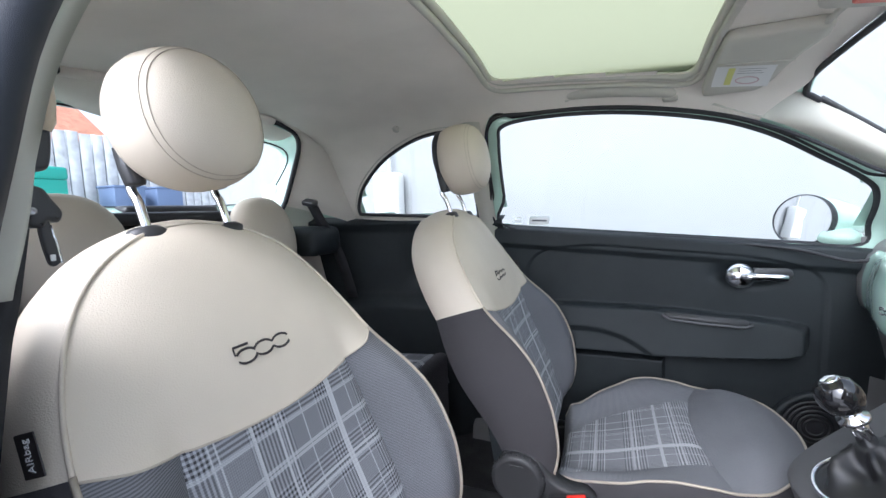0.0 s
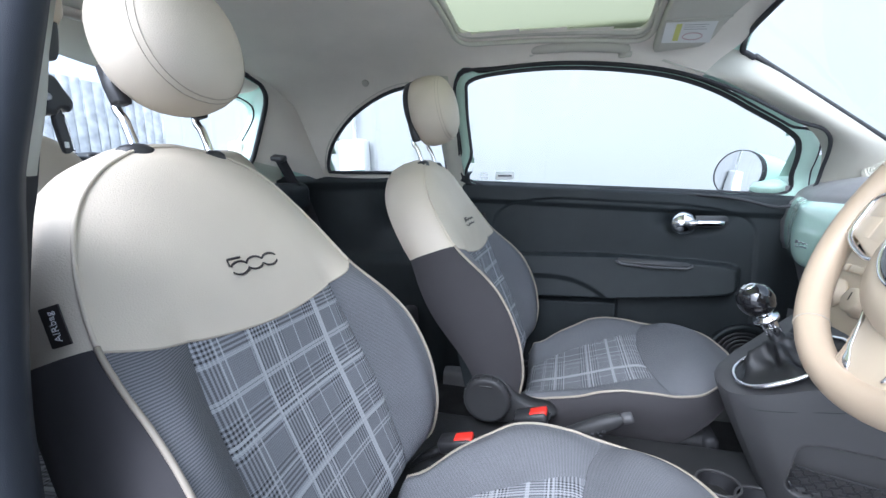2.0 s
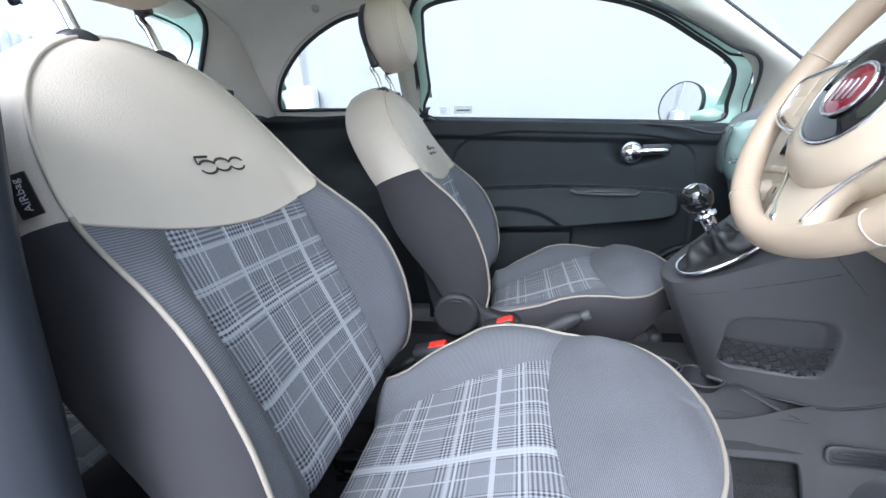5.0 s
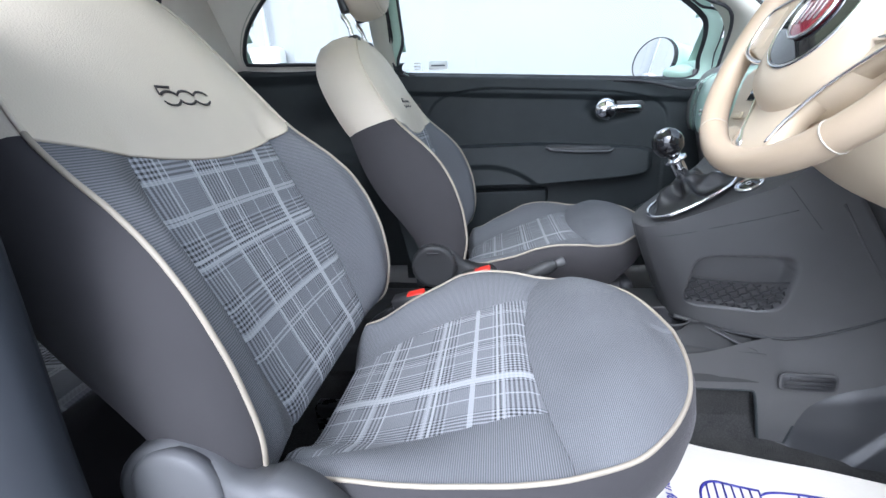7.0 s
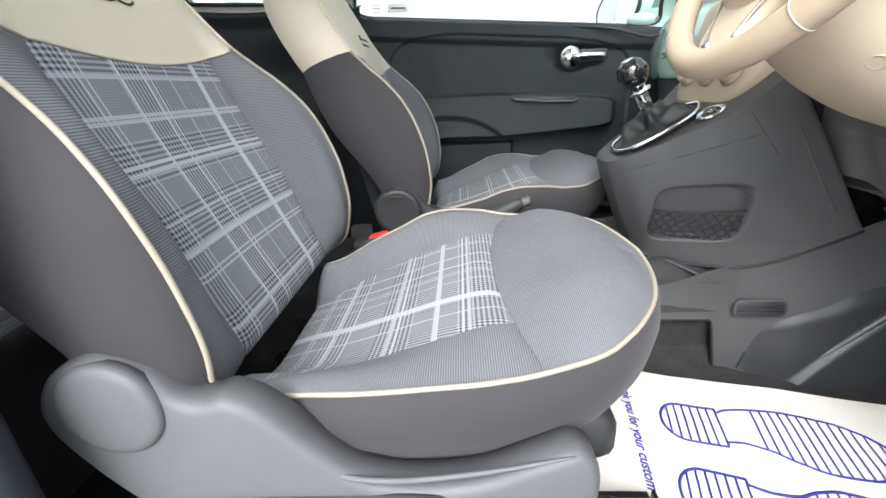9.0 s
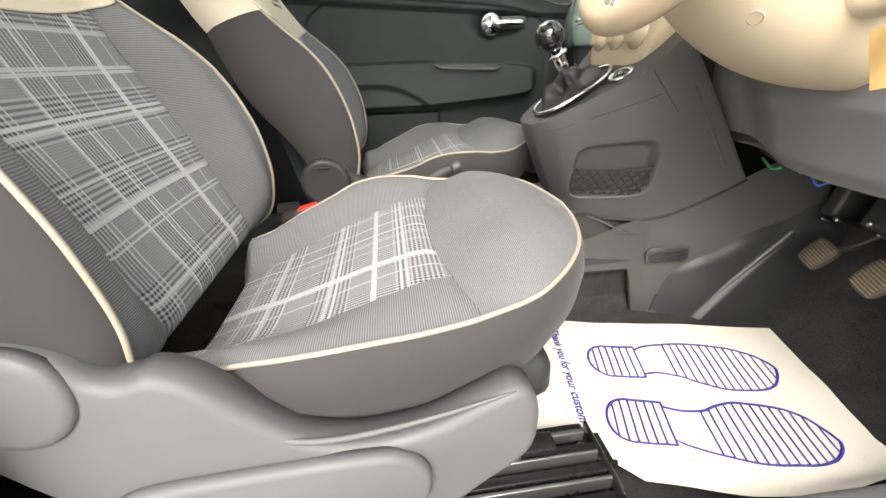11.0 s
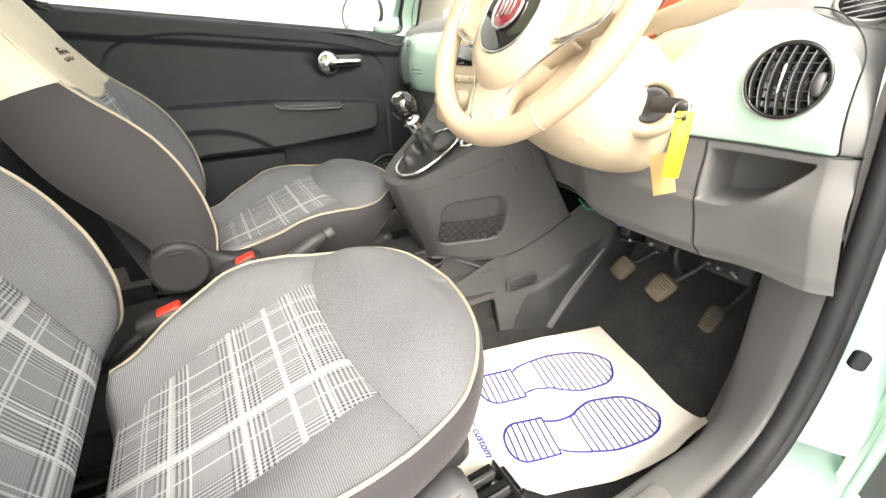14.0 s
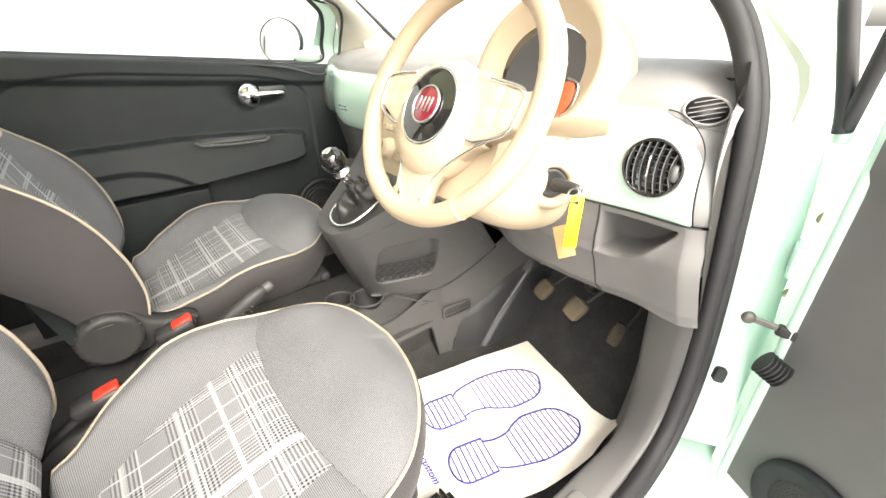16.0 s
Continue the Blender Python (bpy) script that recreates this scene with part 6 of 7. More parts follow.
body = part("shroud", grid(shroud, span(0, 2 * math.pi * 39 / 40, 39), span(0, 1, 22), closed=True), CREAM_PLASTIC, col)
part("shroud_cap", skin([[shroud(a, 0.0) for a in span(0, 2 * math.pi * 39 / 40, 39)], [Vector((0.46, 0.355, 0.94)) + (shroud(a, 0.0) - Vector((0.46, 0.355, 0.94))) * 0.3 for a in span(0, 2 * math.pi * 39 / 40, 39)]], cap=(False, True)), CREAM_PLASTIC, col)
sm_ = frame_of((0.4855, 0.2865, 0.8365), (0, 1, 0), (-0.55, -0.50, -0.62))
part("screw_well", lathe([(0.0085, -0.004), (0.0082, 0.0012), (0.0066, 0.0016), (0.0058, -0.003), (0, -0.0035)], sm_, 24), CREAM_PLASTIC, body)
part("ignition_boss", lathe([(0.046, -0.06), (0.043, -0.004), (0.036, 0.008), (0.028, 0.010), (0.024, 0.006), (0.0225, -0.008), (0, -0.010)], frame_of((0.572, 0.254, 0.876), (0, 0, 1), (-0.62, -0.76, 0.1)), 36), CREAM_PLASTIC, body, "cream ignition boss")
part("ignition_barrel", lathe([(0.0222, -0.007), (0.0222, 0.002), (0.020, 0.004), (0.015, 0.001), (0.0, 0.0)], frame_of((0.572, 0.254, 0.876), (0, 0, 1), (-0.62, -0.76, 0.1)), 30), BLACK_PLASTIC, body, "black ignition barrel")
for y0, y1, z1 in ((0.30, 0.145, 0.985), (0.43, 0.585, 0.985)):
    part("stalk", skin([[Vector((x, y, z)) + Vector((0.4 * r * math.sin(a), 0, r * math.cos(a))) for a in span(0, 2 * math.pi * 11 / 12, 11)] for x, y, z, r in ((0.53, y0, 0.955, 0.010), (0.525, y0 + (y1 - y0) * 0.4, 0.966, 0.011), (0.515, y0 + (y1 - y0) * 0.75, 0.976, 0.014), (0.508, y1, z1, 0.012), (0.506, y1 + (y1 - y0) * 0.05, z1, 0.005))]), CREAM_PLASTIC, col, "cream control stalk")
key = thing("ignition_key", "black car key in the ignition with a wire ring", "car key")
km = frame_of((0.566, 0.248, 0.878), (0, 0, 1), (0.02, -1.0, 0.04))
part("key_head", slab(spline([(-0.008, 0.002), (-0.009, 0.020), (-0.007, 0.040), (0.0, 0.046), (0.007, 0.040), (0.009, 0.020), (0.008, 0.002)], 5, True), 0.010, km @ pose(0, 0.0055, 0, 90, 0, 0), 0.003, 3), BLACK_PLASTIC, key, "black plastic key head")
part("key_end", box(0.010, 0.006, 0.006, km @ pose(0, 0, 0.046), 0.002, 2), STEEL, key)
part("split_ring", tube([Vector((0.546 + 0.003 * math.sin(a), 0.198 + 0.009 * math.cos(a), 0.878 + 0.009 * math.sin(a))) for a in span(0, 2 * math.pi * 23 / 24, 23)], 0.0012, 6, True), STEEL, key)
kt = thing("key_tag", "yellow plastic key tag hanging from the ignition key", "key tag")
part("strip", box(0.0016, 0.019, 0.076, pose(0.549, 0.194, 0.838, 3, 6, 50), 0.0007, 1), YELLOW, kt)
part("punch_hole", lathe([(0.003, 0), (0, 0.0004)], frame_of((0.5475, 0.1925, 0.869), (0, 1, 0), (-0.64, -0.77, 0)), 12), DARK_PRINT, kt)
part("print_mark", box(0.0006, 0.003, 0.006, pose(0.5485, 0.1925, 0.808, 3, 6, 50), 0.0002, 1), DARK_PRINT, kt)
ct = thing("card_tag", "brown cardboard key label under the yellow tag", "key tag")
part("card", box(0.0012, 0.027, 0.052, pose(0.560, 0.211, 0.798, -14, 8, 50), 0.0005, 1), CARD, ct)

# instrument binnacle
ib = thing("instrument_cluster", "round cream instrument hood with a dark inside and orange lens", "instrument cluster")
im = frame_of((0.648, 0.365, 1.025), (0, -1, 0), (-0.93, 0, 0.36))
part("hood", lathe([(0.128, -0.09), (0.130, -0.02), (0.127, 0.002), (0.120, 0.008), (0.112, 0.004), (0.092, -0.012), (0.080, -0.0165)], im, 48, sx=1.0, sy=0.95, cap=(False, False)), CREAM_PLASTIC, ib, "cream padded hood")
part("dial_well", lathe([(0.0815, -0.0155), (0.074, -0.0175), (0.0, -0.018)], im @ pose(0.012, -0.010, 0.0004), 48, sx=1.0, sy=0.95, cap=(False, True)), CONSOLE_PLASTIC, ib, "dark inside of the hood")
im = im @ pose(0, 0, -0.012)
LENS = [(0.044, -0.078), (0.070, -0.068), (0.084, -0.048), (0.082, -0.022), (0.066, -0.018), (0.052, -0.046)]
part("warning_lens", slab(spline(LENS, 5, True), 0.004, im @ pose(0, 0, 0.008), 0.001, 1), ORANGE, ib, "orange-red lit lens")
part("lens_rim", tube(spline([im @ Vector((x * 1.03, y, 0.012)) for x, y in ((0.064, -0.074), (0.080, -0.062), (0.088, -0.046), (0.086, -0.020), (0.066, -0.012))], 6), 0.002, 6), STEEL, ib, "silver lens rim")

# ---- centre console ----
con = thing("centre_console", "dark grey centre console with gear lever plate", "centre console")


def con_top(x):
    """Height of the console's top along its length."""
    return 0.686 + (x - 0.40) * 0.56 if x < 0.56 else 0.7756 + (x - 0.56) * 1.0


NOSE = 0.395
CON_W = sm([0.395, 0.400, 0.43, 0.48, 0.58, 0.66, 0.72, 0.79, 0.95], [0.0, 0.036, 0.074, 0.102, 0.148, 0.168, 0.178, 0.185, 0.19])


def con_w(x, z):
    """Half width of the console at a place."""
    v = min(max((con_top(x) - z) / (con_top(x) - 0.497), 0.0), 1.0)
    return CON_W(x) * (1 - 0.10 * v) + 0.012 * math.sin(math.pi * min(v * 1.2, 1)) * step(x, NOSE, 0.43)


def con_low(x):
    t = x - 0.635
    return 0.494 + 0.28 * (math.sqrt(t * t + 0.0016) + t)


def in_pocket(x, z):
    dx, dz = (x - 0.540) / 0.066, (z - 0.600 - 0.12 * (x - 0.540)) / 0.054
    return 1 - step(abs(dx) ** 5 + abs(dz) ** 5, 0.72, 1.15)


def con_pt(u, v):
    """u runs round the nose from the driver's to the passenger's side, v from the top down."""
    a, e = min(abs(u), 1.0), max(abs(u) - 1.0, 0.0) / 0.12
    x0 = NOSE + (0.622 - NOSE) * a**1.9
    x1 = NOSE + 0.075 + (0.786 - NOSE - 0.075) * a**1.7
    x = x0 + (x1 - x0) * v**1.15
    z = con_top(x0) + (con_low(x1) - con_top(x0)) * v
    xw = NOSE + (x - (NOSE + 0.075 * v**1.15)) * (1 + 0.075 * v**1.15 / 0.35)
    w = con_w(max(xw, NOSE), z) - 0.024 * in_pocket(x, z) - 0.09 * e
    return Vector((x + 0.03 * e, MID + math.copysign(max(w, 0.0), u), z))


part("tower", grid(con_pt, span(-1.12, 1.12, 220), span(0, 1, 70)), CONSOLE_PLASTIC, con, "dark grey moulded tower")


def con_lid(u, s):
    a, b = con_pt(-s, 0.0), con_pt(s, 0.0)
    return a.lerp(b, u) + Vector((0, 0, 0.006 * math.sin(math.pi * u) * min(1, s * 4)))


part("top_plate", grid(con_lid, span(0, 1, 16), span(0.004, 1, 40)), CONSOLE_PLASTIC, con, "dark grey top")
part("tower_gap", tube([con_pt(u, 1.0) + Vector((-0.001, 0, -0.001)) for u in span(-1.0, 1.0, 70)], 0.0030, 6), RUBBER, con)


def on_tower(x, z, off=-0.0005):
    """A place on the driver's face of the tower."""
    best = min(((con_pt(-a, v) - Vector((x, MID, z))).xz.length, a, v) for a in span(0.1, 1.0, 60) for v in span(0.0, 0.95, 50))
    return Vector((x, con_pt(-best[1], best[2]).y + off, z))


part("side_line", tube([on_tower(x, 0.675 + (x - 0.424) * 0.40) for x in span(0.420, 0.588, 14)], 0.0005, 5), DARK_PLASTIC, con)
part("side_line", tube([on_tower(x, 0.779 - (x - 0.572) * 1.42) for x in span(0.573, 0.620, 6)], 0.0005, 5), DARK_PLASTIC, con)
part("side_edge", tube([on_tower(x, z, 0.001) for x, z in ((0.640, 0.752), (0.656, 0.724), (0.672, 0.697), (0.690, 0.670), (0.712, 0.640), (0.735, 0.612))], 0.0026, 6), CONSOLE_PLASTIC, con, "rounded edge of the tower side")


def net_pt(x, z, off=0.004):
    """A place on the mouth of the side pocket."""
    best = min(((con_pt(-a, v) - Vector((x, MID, z))).xz.length, a, v) for a in span(0.3, 0.95, 52) for v in span(0.3, 0.95, 36))
    p = con_pt(-best[1], best[2])
    return Vector((x, p.y - 0.024 * in_pocket(p.x, p.z) + off, z))


nb = bmesh.new()
_mouth = {}
for i, x in enumerate(span(0.475, 0.605, 10)):
    for j, z in enumerate(span(0.550, 0.616, 4)):
        _mouth[i, j] = net_pt(x, z).y


def mouth(x, z):
    i, j = (x - 0.475) / 0.130 * 10, (z - 0.550) / 0.066 * 4
    a, b = min(int(max(i, 0)), 9), min(int(max(j, 0)), 3)
    s, t = min(max(i - a, 0), 1), min(max(j - b, 0), 1)
    y = (_mouth[a, b] * (1 - s) + _mouth[a + 1, b] * s) * (1 - t) + (_mouth[a, b + 1] * (1 - s) + _mouth[a + 1, b + 1] * s) * t
    return Vector((x, y, z))


for k in range(-7, 15):
    for d in (1, -1):
        pts = []
        for s in span(0, 1, 18):
            z = 0.551 + 0.052 * s
            x = 0.478 + 0.0165 * k + d * 0.043 * s + (0.043 if d < 0 else 0) + 0.0020 * math.sin(s * 10 * math.pi)
            if in_pocket(x, z) > 0.25:
                pts.append(mouth(x, z))
        if len(pts) > 2:
            tube(pts, 0.0015, 5, bm=nb)
part("pocket_net", nb, RUBBER, con, "black elastic mesh")
part("net_edge", tube([mouth(x, 0.607 + 0.10 * (x - 0.540) - 0.003 * math.sin(math.pi * (x - 0.476) / 0.128)) for x in span(0.476, 0.604, 16)], 0.0018, 5), RUBBER, con)

# lower foot of the console with its heater outlet, and the low tunnel tray


FOOT_Y = sm([0.20, 0.50, 0.56, 0.62, 0.66, 0.72, 0.80, 0.95], [0.126, 0.126, 0.127, 0.131, 0.142, 0.155, 0.167, 0.188])


def foot_low(x):
    """Lower edge of the console foot: level, a rounded drop, then the rising edge along the guard."""
    drop = 0.392 - 0.106 * step(x, 0.588, 0.614) ** 1.3
    rise = sm([0.650, 0.656, 0.674, 0.712, 0.762, 0.81, 0.885, 0.95], [0.286, 0.322, 0.375, 0.410, 0.434, 0.468, 0.500, 0.53])(max(x, 0.650))
    return drop if x < 0.650 else rise


def foot_at(x, z):
    v = min(max((con_low(x) - z) / 0.12, 0.0), 1.6)
    return Vector((x, MID - FOOT_Y(x) - 0.008 * v, z))


FX = sorted(span(0.22, 0.945, 60) + span(0.585, 0.680, 44))


def foot(k, v):
    x = FX[int(k)]
    top = con_low(x) + 0.003 - 0.034 * (1 - step(x, 0.47, 0.62))
    return foot_at(x, top + (min(foot_low(x), top - 0.004) - top) * v)


part("foot_panel", grid(foot, list(range(len(FX))), span(0, 1, 16)), CONSOLE_PLASTIC, con, "grey lower panel")
part("foot_panel", grid(lambda u, v: Vector((foot(u, v).x, other(foot(u, v).y), foot(u, v).z)), list(range(len(FX))), span(0, 1, 16)), CONSOLE_PLASTIC, con, "grey lower panel")
part("foot_lip", tube([foot(k, 1.0) + Vector((0, 0.002, 0)) for k in range(len(FX)) if FX[k] < 0.66], 0.003, 6), DARK_PLASTIC, con)
part("tunnel_carpet", grid(lambda x, z: (x, 0.612 - 0.10 * (0.50 - z) ** 2, z), span(0.20, 1.0, 12), span(0.26, 0.45, 10)), CARPET, con, "dark carpet on the tunnel side")
vent = thing("air_vent", "black slatted footwell air outlet in the console", "air vent", "air vents")
vm = frame_of((0.664, 0.567, 0.426), (1, -0.13, 0.06), (-0.15, -1, 0.04))
part("surround", slab(rounded(0.088, 0.036, 0.012), 0.003, vm, 0.0015, 2), CONSOLE_PLASTIC, vent)
part("opening", slab(rounded(0.080, 0.029, 0.009), 0.0012, vm @ pose(0, 0, 0.0024), 0.0003, 1), GUARD_BLACK, vent)
for k in (-1, 0, 1):
    part("slat", box(0.074 - 0.008 * abs(k), 0.0034, 0.004, vm @ pose(0.004 * k, k * 0.0085, 0.0045, 30, 0, 0), 0.001, 2), BLACK_PLASTIC, vent)
scr = thing("trim_screw", "small black trim screw in the console side", "screw")
part("head", lathe([(0.006, 0), (0.005, 0.003), (0, 0.003)], frame_of((0.742, 0.560, 0.455), (1, 0, 0), (-0.15, -1, 0)), 12), RUBBER, scr)

tun = thing("tunnel_tray", "dark grey low console between the seats with cup holders", "console tray")


def tray_z(x, y):
    r1 = math.hypot(x - 0.400, y - 0.698)
    r2 = math.hypot(x - 0.455, y - 0.663)
    well = max(1 - step(r1, 0.029, 0.033), 1 - step(r2, 0.034, 0.038))
    d = abs(y - MID)
    return 0.505 - 0.085 * well - 0.045 * step(d, 0.078, 0.124) ** 1.3 - 0.05 * step(d, 0.1245, 0.134)


part("tray", grid(lambda x, y: (x, y, tray_z(x, y)), sorted(span(-0.25, 0.35, 50) + span(0.355, 0.51, 90) + span(0.515, 0.62, 16)), sorted(span(0.585, 0.62, 10) + span(0.622, 0.74, 70) + span(0.745, 0.855, 24))), TRIM_DARK, tun, "dark moulded tray")
for cx, cy, r in ((0.400, 0.698, 0.034), (0.455, 0.663, 0.039)):
    part("cup_rim", tube([(cx + r * math.cos(a), cy + r * math.sin(a), 0.506) for a in span(0, 2 * math.pi * 35 / 36, 35)], 0.0022, 6, True), CONSOLE_PLASTIC, tun, "raised cup holder rim")
    part("cup_well", lathe([(r - 0.0045, 0.0), (r - 0.006, -0.075), (0.0, -0.076)], pose(cx, cy, 0.504), 32, cap=(False, False)), RUBBER, tun, "deep black cup well")
part("ridge", tube(spline([(0.470, 0.668, 0.504), (0.500, 0.646, 0.502), (0.530, 0.622, 0.494), (0.562, 0.598, 0.482), (0.585, 0.588, 0.474)], 6), lambda k: 0.008 * (1 - 0.75 * k), 8, flat=0.6), CONSOLE_PLASTIC, tun, "rounded rib running down to the floor")
part("joint", tube([(0.47, 0.6045, 0.474), (0.53, 0.5945, 0.472), (0.60, 0.5872, 0.469)], 0.0005, 5), DARK_PLASTIC, tun)
part("lower_shell", box(0.70, 0.19, 0.14, pose(0.08, MID, 0.41), 0.02, 2), CARPET, tun, "carpeted tunnel side")
sk = thing("power_socket", "round black power socket with a chrome rim", "power socket")
sm2 = pose(0.482, 0.727, 0.506, 0, -20, 0)
part("rim", lathe([(0.016, 0), (0.016, 0.006), (0.0135, 0.009), (0.012, 0.006), (0.011, 0.002)], sm2, 28), CHROME, sk, "chrome rim")
part("cap", lathe([(0.0118, 0.003), (0.010, 0.008), (0, 0.009)], sm2, 24), BLACK_PLASTIC, sk)

# gear lever
gl = thing("gear_lever", "gear lever with gloss black ball knob and leather gaiter", "gear lever")
gm = frame_of((0.483, 0.690, 0.738), (0.866, -0.05, 0.5), (-0.5, 0, 0.866))
GR = spline([(-0.078, 0.0), (-0.060, 0.042), (0.0, 0.056), (0.055, 0.044), (0.080, 0.012), (0.080, -0.012), (0.055, -0.044), (0.0, -0.056), (-0.060, -0.042)], 6, True)
part("ring", tube([gm @ Vector((p.x, p.y, 0.008)) for p in GR], 0.0036, 8, True), CHROME, gl, "chrome gaiter ring")
top_c = gm.inverted() @ Vector((0.474, 0.704, 0.774))
rings = []
for s in span(0, 1, 22):
    ring = []
    mid = math.sin(math.pi * s)
    for p in GR:
        a = math.atan2(p.y, p.x)
        crease = 1 - 2 * abs(math.sin(2.5 * a + 0.9 + 1.2 * s))
        fold = 1 + 0.15 * crease * mid + 0.05 * math.sin(7 * a - 5 * s) * mid
        sc = 0.98 - 0.76 * s**0.75
        c = top_c * s
        ring.append(gm @ Vector((c.x + p.x * sc * fold, c.y + p.y * sc * fold, 0.006 + top_c.z * s**0.9 + 0.010 * mid * crease + 0.004 * math.sin(3 * a + 9 * s) * mid)))
    rings.append(ring)
part("gaiter", skin(rings, cap=(False, True)), LEATHER_BLACK, gl, "black folded leather gaiter")
kd = Vector((-0.034, -0.001, 0.060)).normalized()
lm = frame_of(Vector((0.434, 0.705, 0.842)) - kd * 0.070, (0, 1, 0), kd)
part("shaft", lathe([(0.0118, -0.02), (0.0118, 0.026), (0.0118, 0.030), (0.0190, 0.031), (0.0190, 0.0355), (0.012, 0.037), (0.0125, 0.048), (0, 0.049)], lm, 28), CHROME, gl, "chrome shaft with a collar")
part("knob", lathe([(0.0, 0.043), (0.015, 0.044), (0.023, 0.052), (0.0270, 0.064), (0.0268, 0.073), (0.022, 0.086), (0.013, 0.093), (0.0, 0.0955)], lm, 40), GLOSS_BLACK, gl, "gloss black ball knob")
part("knob_cap", lathe([(0.0125, 0.0930), (0.009, 0.0952), (0, 0.0966)], lm, 24), CHROME, gl, "chrome shift-pattern cap")
sb = thing("switch_button", "round chrome ringed button beside the gear lever", "button")
bm_ = frame_of((0.543, 0.624, 0.772), (0.9, -0.1, 0.45), (-0.48, -0.25, 0.84))
part("ring", lathe([(0.020, 0), (0.020, 0.004), (0.017, 0.006), (0.014, 0.003)], bm_, 32, sx=1.15, sy=0.85), CHROME, sb, "chrome ring")
cap = part("button", lathe([(0.0145, 0.002), (0.012, 0.0045), (0, 0.005)], bm_, 28, sx=1.15, sy=0.85), GLOSS_BLACK, sb, "gloss black push button")
part("symbol", tube([bm_ @ Vector((0.0045 * math.cos(a), 0.0035 * math.sin(a), 0.0052)) for a in span(0.5, 5.2, 12)], 0.0006, 5), WHITE_INK, cap, "white printed symbol")

# hand brake
hb = thing("hand_brake", "grey plastic hand brake lever between the seats", "hand brake")
hb_pts = [((0.095, 0.697, 0.500), 0.012, 0.016), ((0.115, 0.697, 0.525), 0.014, 0.020), ((0.15, 0.697, 0.555), 0.015, 0.021), ((0.215, 0.697, 0.594), 0.013, 0.016), ((0.232, 0.697, 0.602), 0.0115, 0.013), ((0.237, 0.697, 0.604), 0.0085, 0.009), ((0.241, 0.697, 0.606), 0.0085, 0.009)]
part("lever", skin([[Vector(c) + Vector((-0.3 * h * math.sin(a), w * math.cos(a), h * math.sin(a))) for a in span(0, 2 * math.pi * 15 / 16, 15)] for c, w, h in hb_pts]), TRIM_DARK, hb)
part("release_button", lathe([(0.0095, 0), (0.0105, 0.003), (0.0100, 0.016), (0.007, 0.019), (0, 0.0195)], frame_of((0.240, 0.697, 0.6055), (0, 1, 0), (0.93, 0, 0.36)), 16), CONSOLE_PLASTIC, hb, "grey push button")
part("boot", box(0.16, 0.05, 0.05, pose(0.09, 0.697, 0.505, 0, -14, 0), 0.014, 3), RUBBER, hb, "black boot at the lever's root")
for i in range(4):
    for j in range(2):
        part("hole", lathe([(0.0042, 0.0), (0.0042, 0.0012), (0, 0.0012)], frame_of((0.172 + 0.010 * i + 0.005 * j, 0.6815, 0.562 + 0.0042 * i + 0.009 * j), (1, 0, 0), (0, -1, 0)), 6), RUBBER, hb)
for k in range(5):
    part("grip_rib", box(0.006, 0.036, 0.004, pose(0.10 + 0.018 * k, 0.697, 0.541 + 0.006 * k, 0, -20, 0), 0.0015, 1), RUBBER, hb)

# ---- pedals ----
for px, py, pz, w, h, name, lab, lean in ((0.858, 0.440, 0.468, 0.045, 0.055, "clutch_pedal", "worn rubber clutch pedal on a black arm", -0.40), (0.830, 0.326, 0.482, 0.049, 0.058, "brake_pedal", "worn rubber brake pedal on a black arm", -0.40), (0.848, 0.222, 0.458, 0.031, 0.060, "accelerator_pedal", "worn narrow accelerator pedal on a black arm", -0.10)):
    p = thing(name, lab, "pedal", "pedals")
    m = frame_of((px, py, pz), (0, -1, lean), (-0.88, 0, 0.48))
    curve = lambda x, y: Vector((x, y, 0.006 - 6.0 * y * y - 5.0 * x * x))
    pad_mat = grained("worn_rubber_" + name, (0.060, 0.048, 0.034), 0.8, 260, 0.8, 0.9)
    rib_mat = grained("worn_rib_" + name, (0.135, 0.108, 0.070), 0.8, 200, 0.8, 0.9)

    def pad_at(a, r):
        x, y = math.copysign(abs(math.cos(a)) ** 0.55, math.cos(a)) * w / 2 * r, math.copysign(abs(math.sin(a)) ** 0.55, math.sin(a)) * h / 2 * r
        return x * (1 + 0.12 * y / h), y

    ring_a = span(0, 2 * math.pi * 31 / 32, 31)
    rings = [[m @ (curve(*pad_at(a, r)) + Vector((0, 0, dz))) for a in ring_a] for r, dz in ((0.94, -0.014), (1.0, -0.011), (1.0, -0.003), (0.95, 0.0), (0.7, 0.0), (0.4, 0.0), (0.05, 0.0))]
    pad = part("pad", skin(rings), pad_mat, p, "dusty worn rubber pad")
    for k in range(10):
        y = -h * 0.40 + k * h * 0.088
        part("rib", tube([m @ (curve(x, y) + Vector((0, 0, 0.0006))) for x in span(-w * 0.40, w * 0.40, 6)], h * 0.022, 5), rib_mat, pad)
    part("arm", tube(spline([m @ Vector((0, h * 0.1, -0.008)), m @ Vector((0.004, h * 0.8, -0.035)), m @ Vector((0.01, h * 1.8, -0.04)), m @ Vector((0.01, h * 3.2, -0.02))], 6), 0.0055, 8), RUBBER, p, "black steel arm")
wir = thing("wiring_loom", "green and blue cables hanging under the dashboard", "cables")
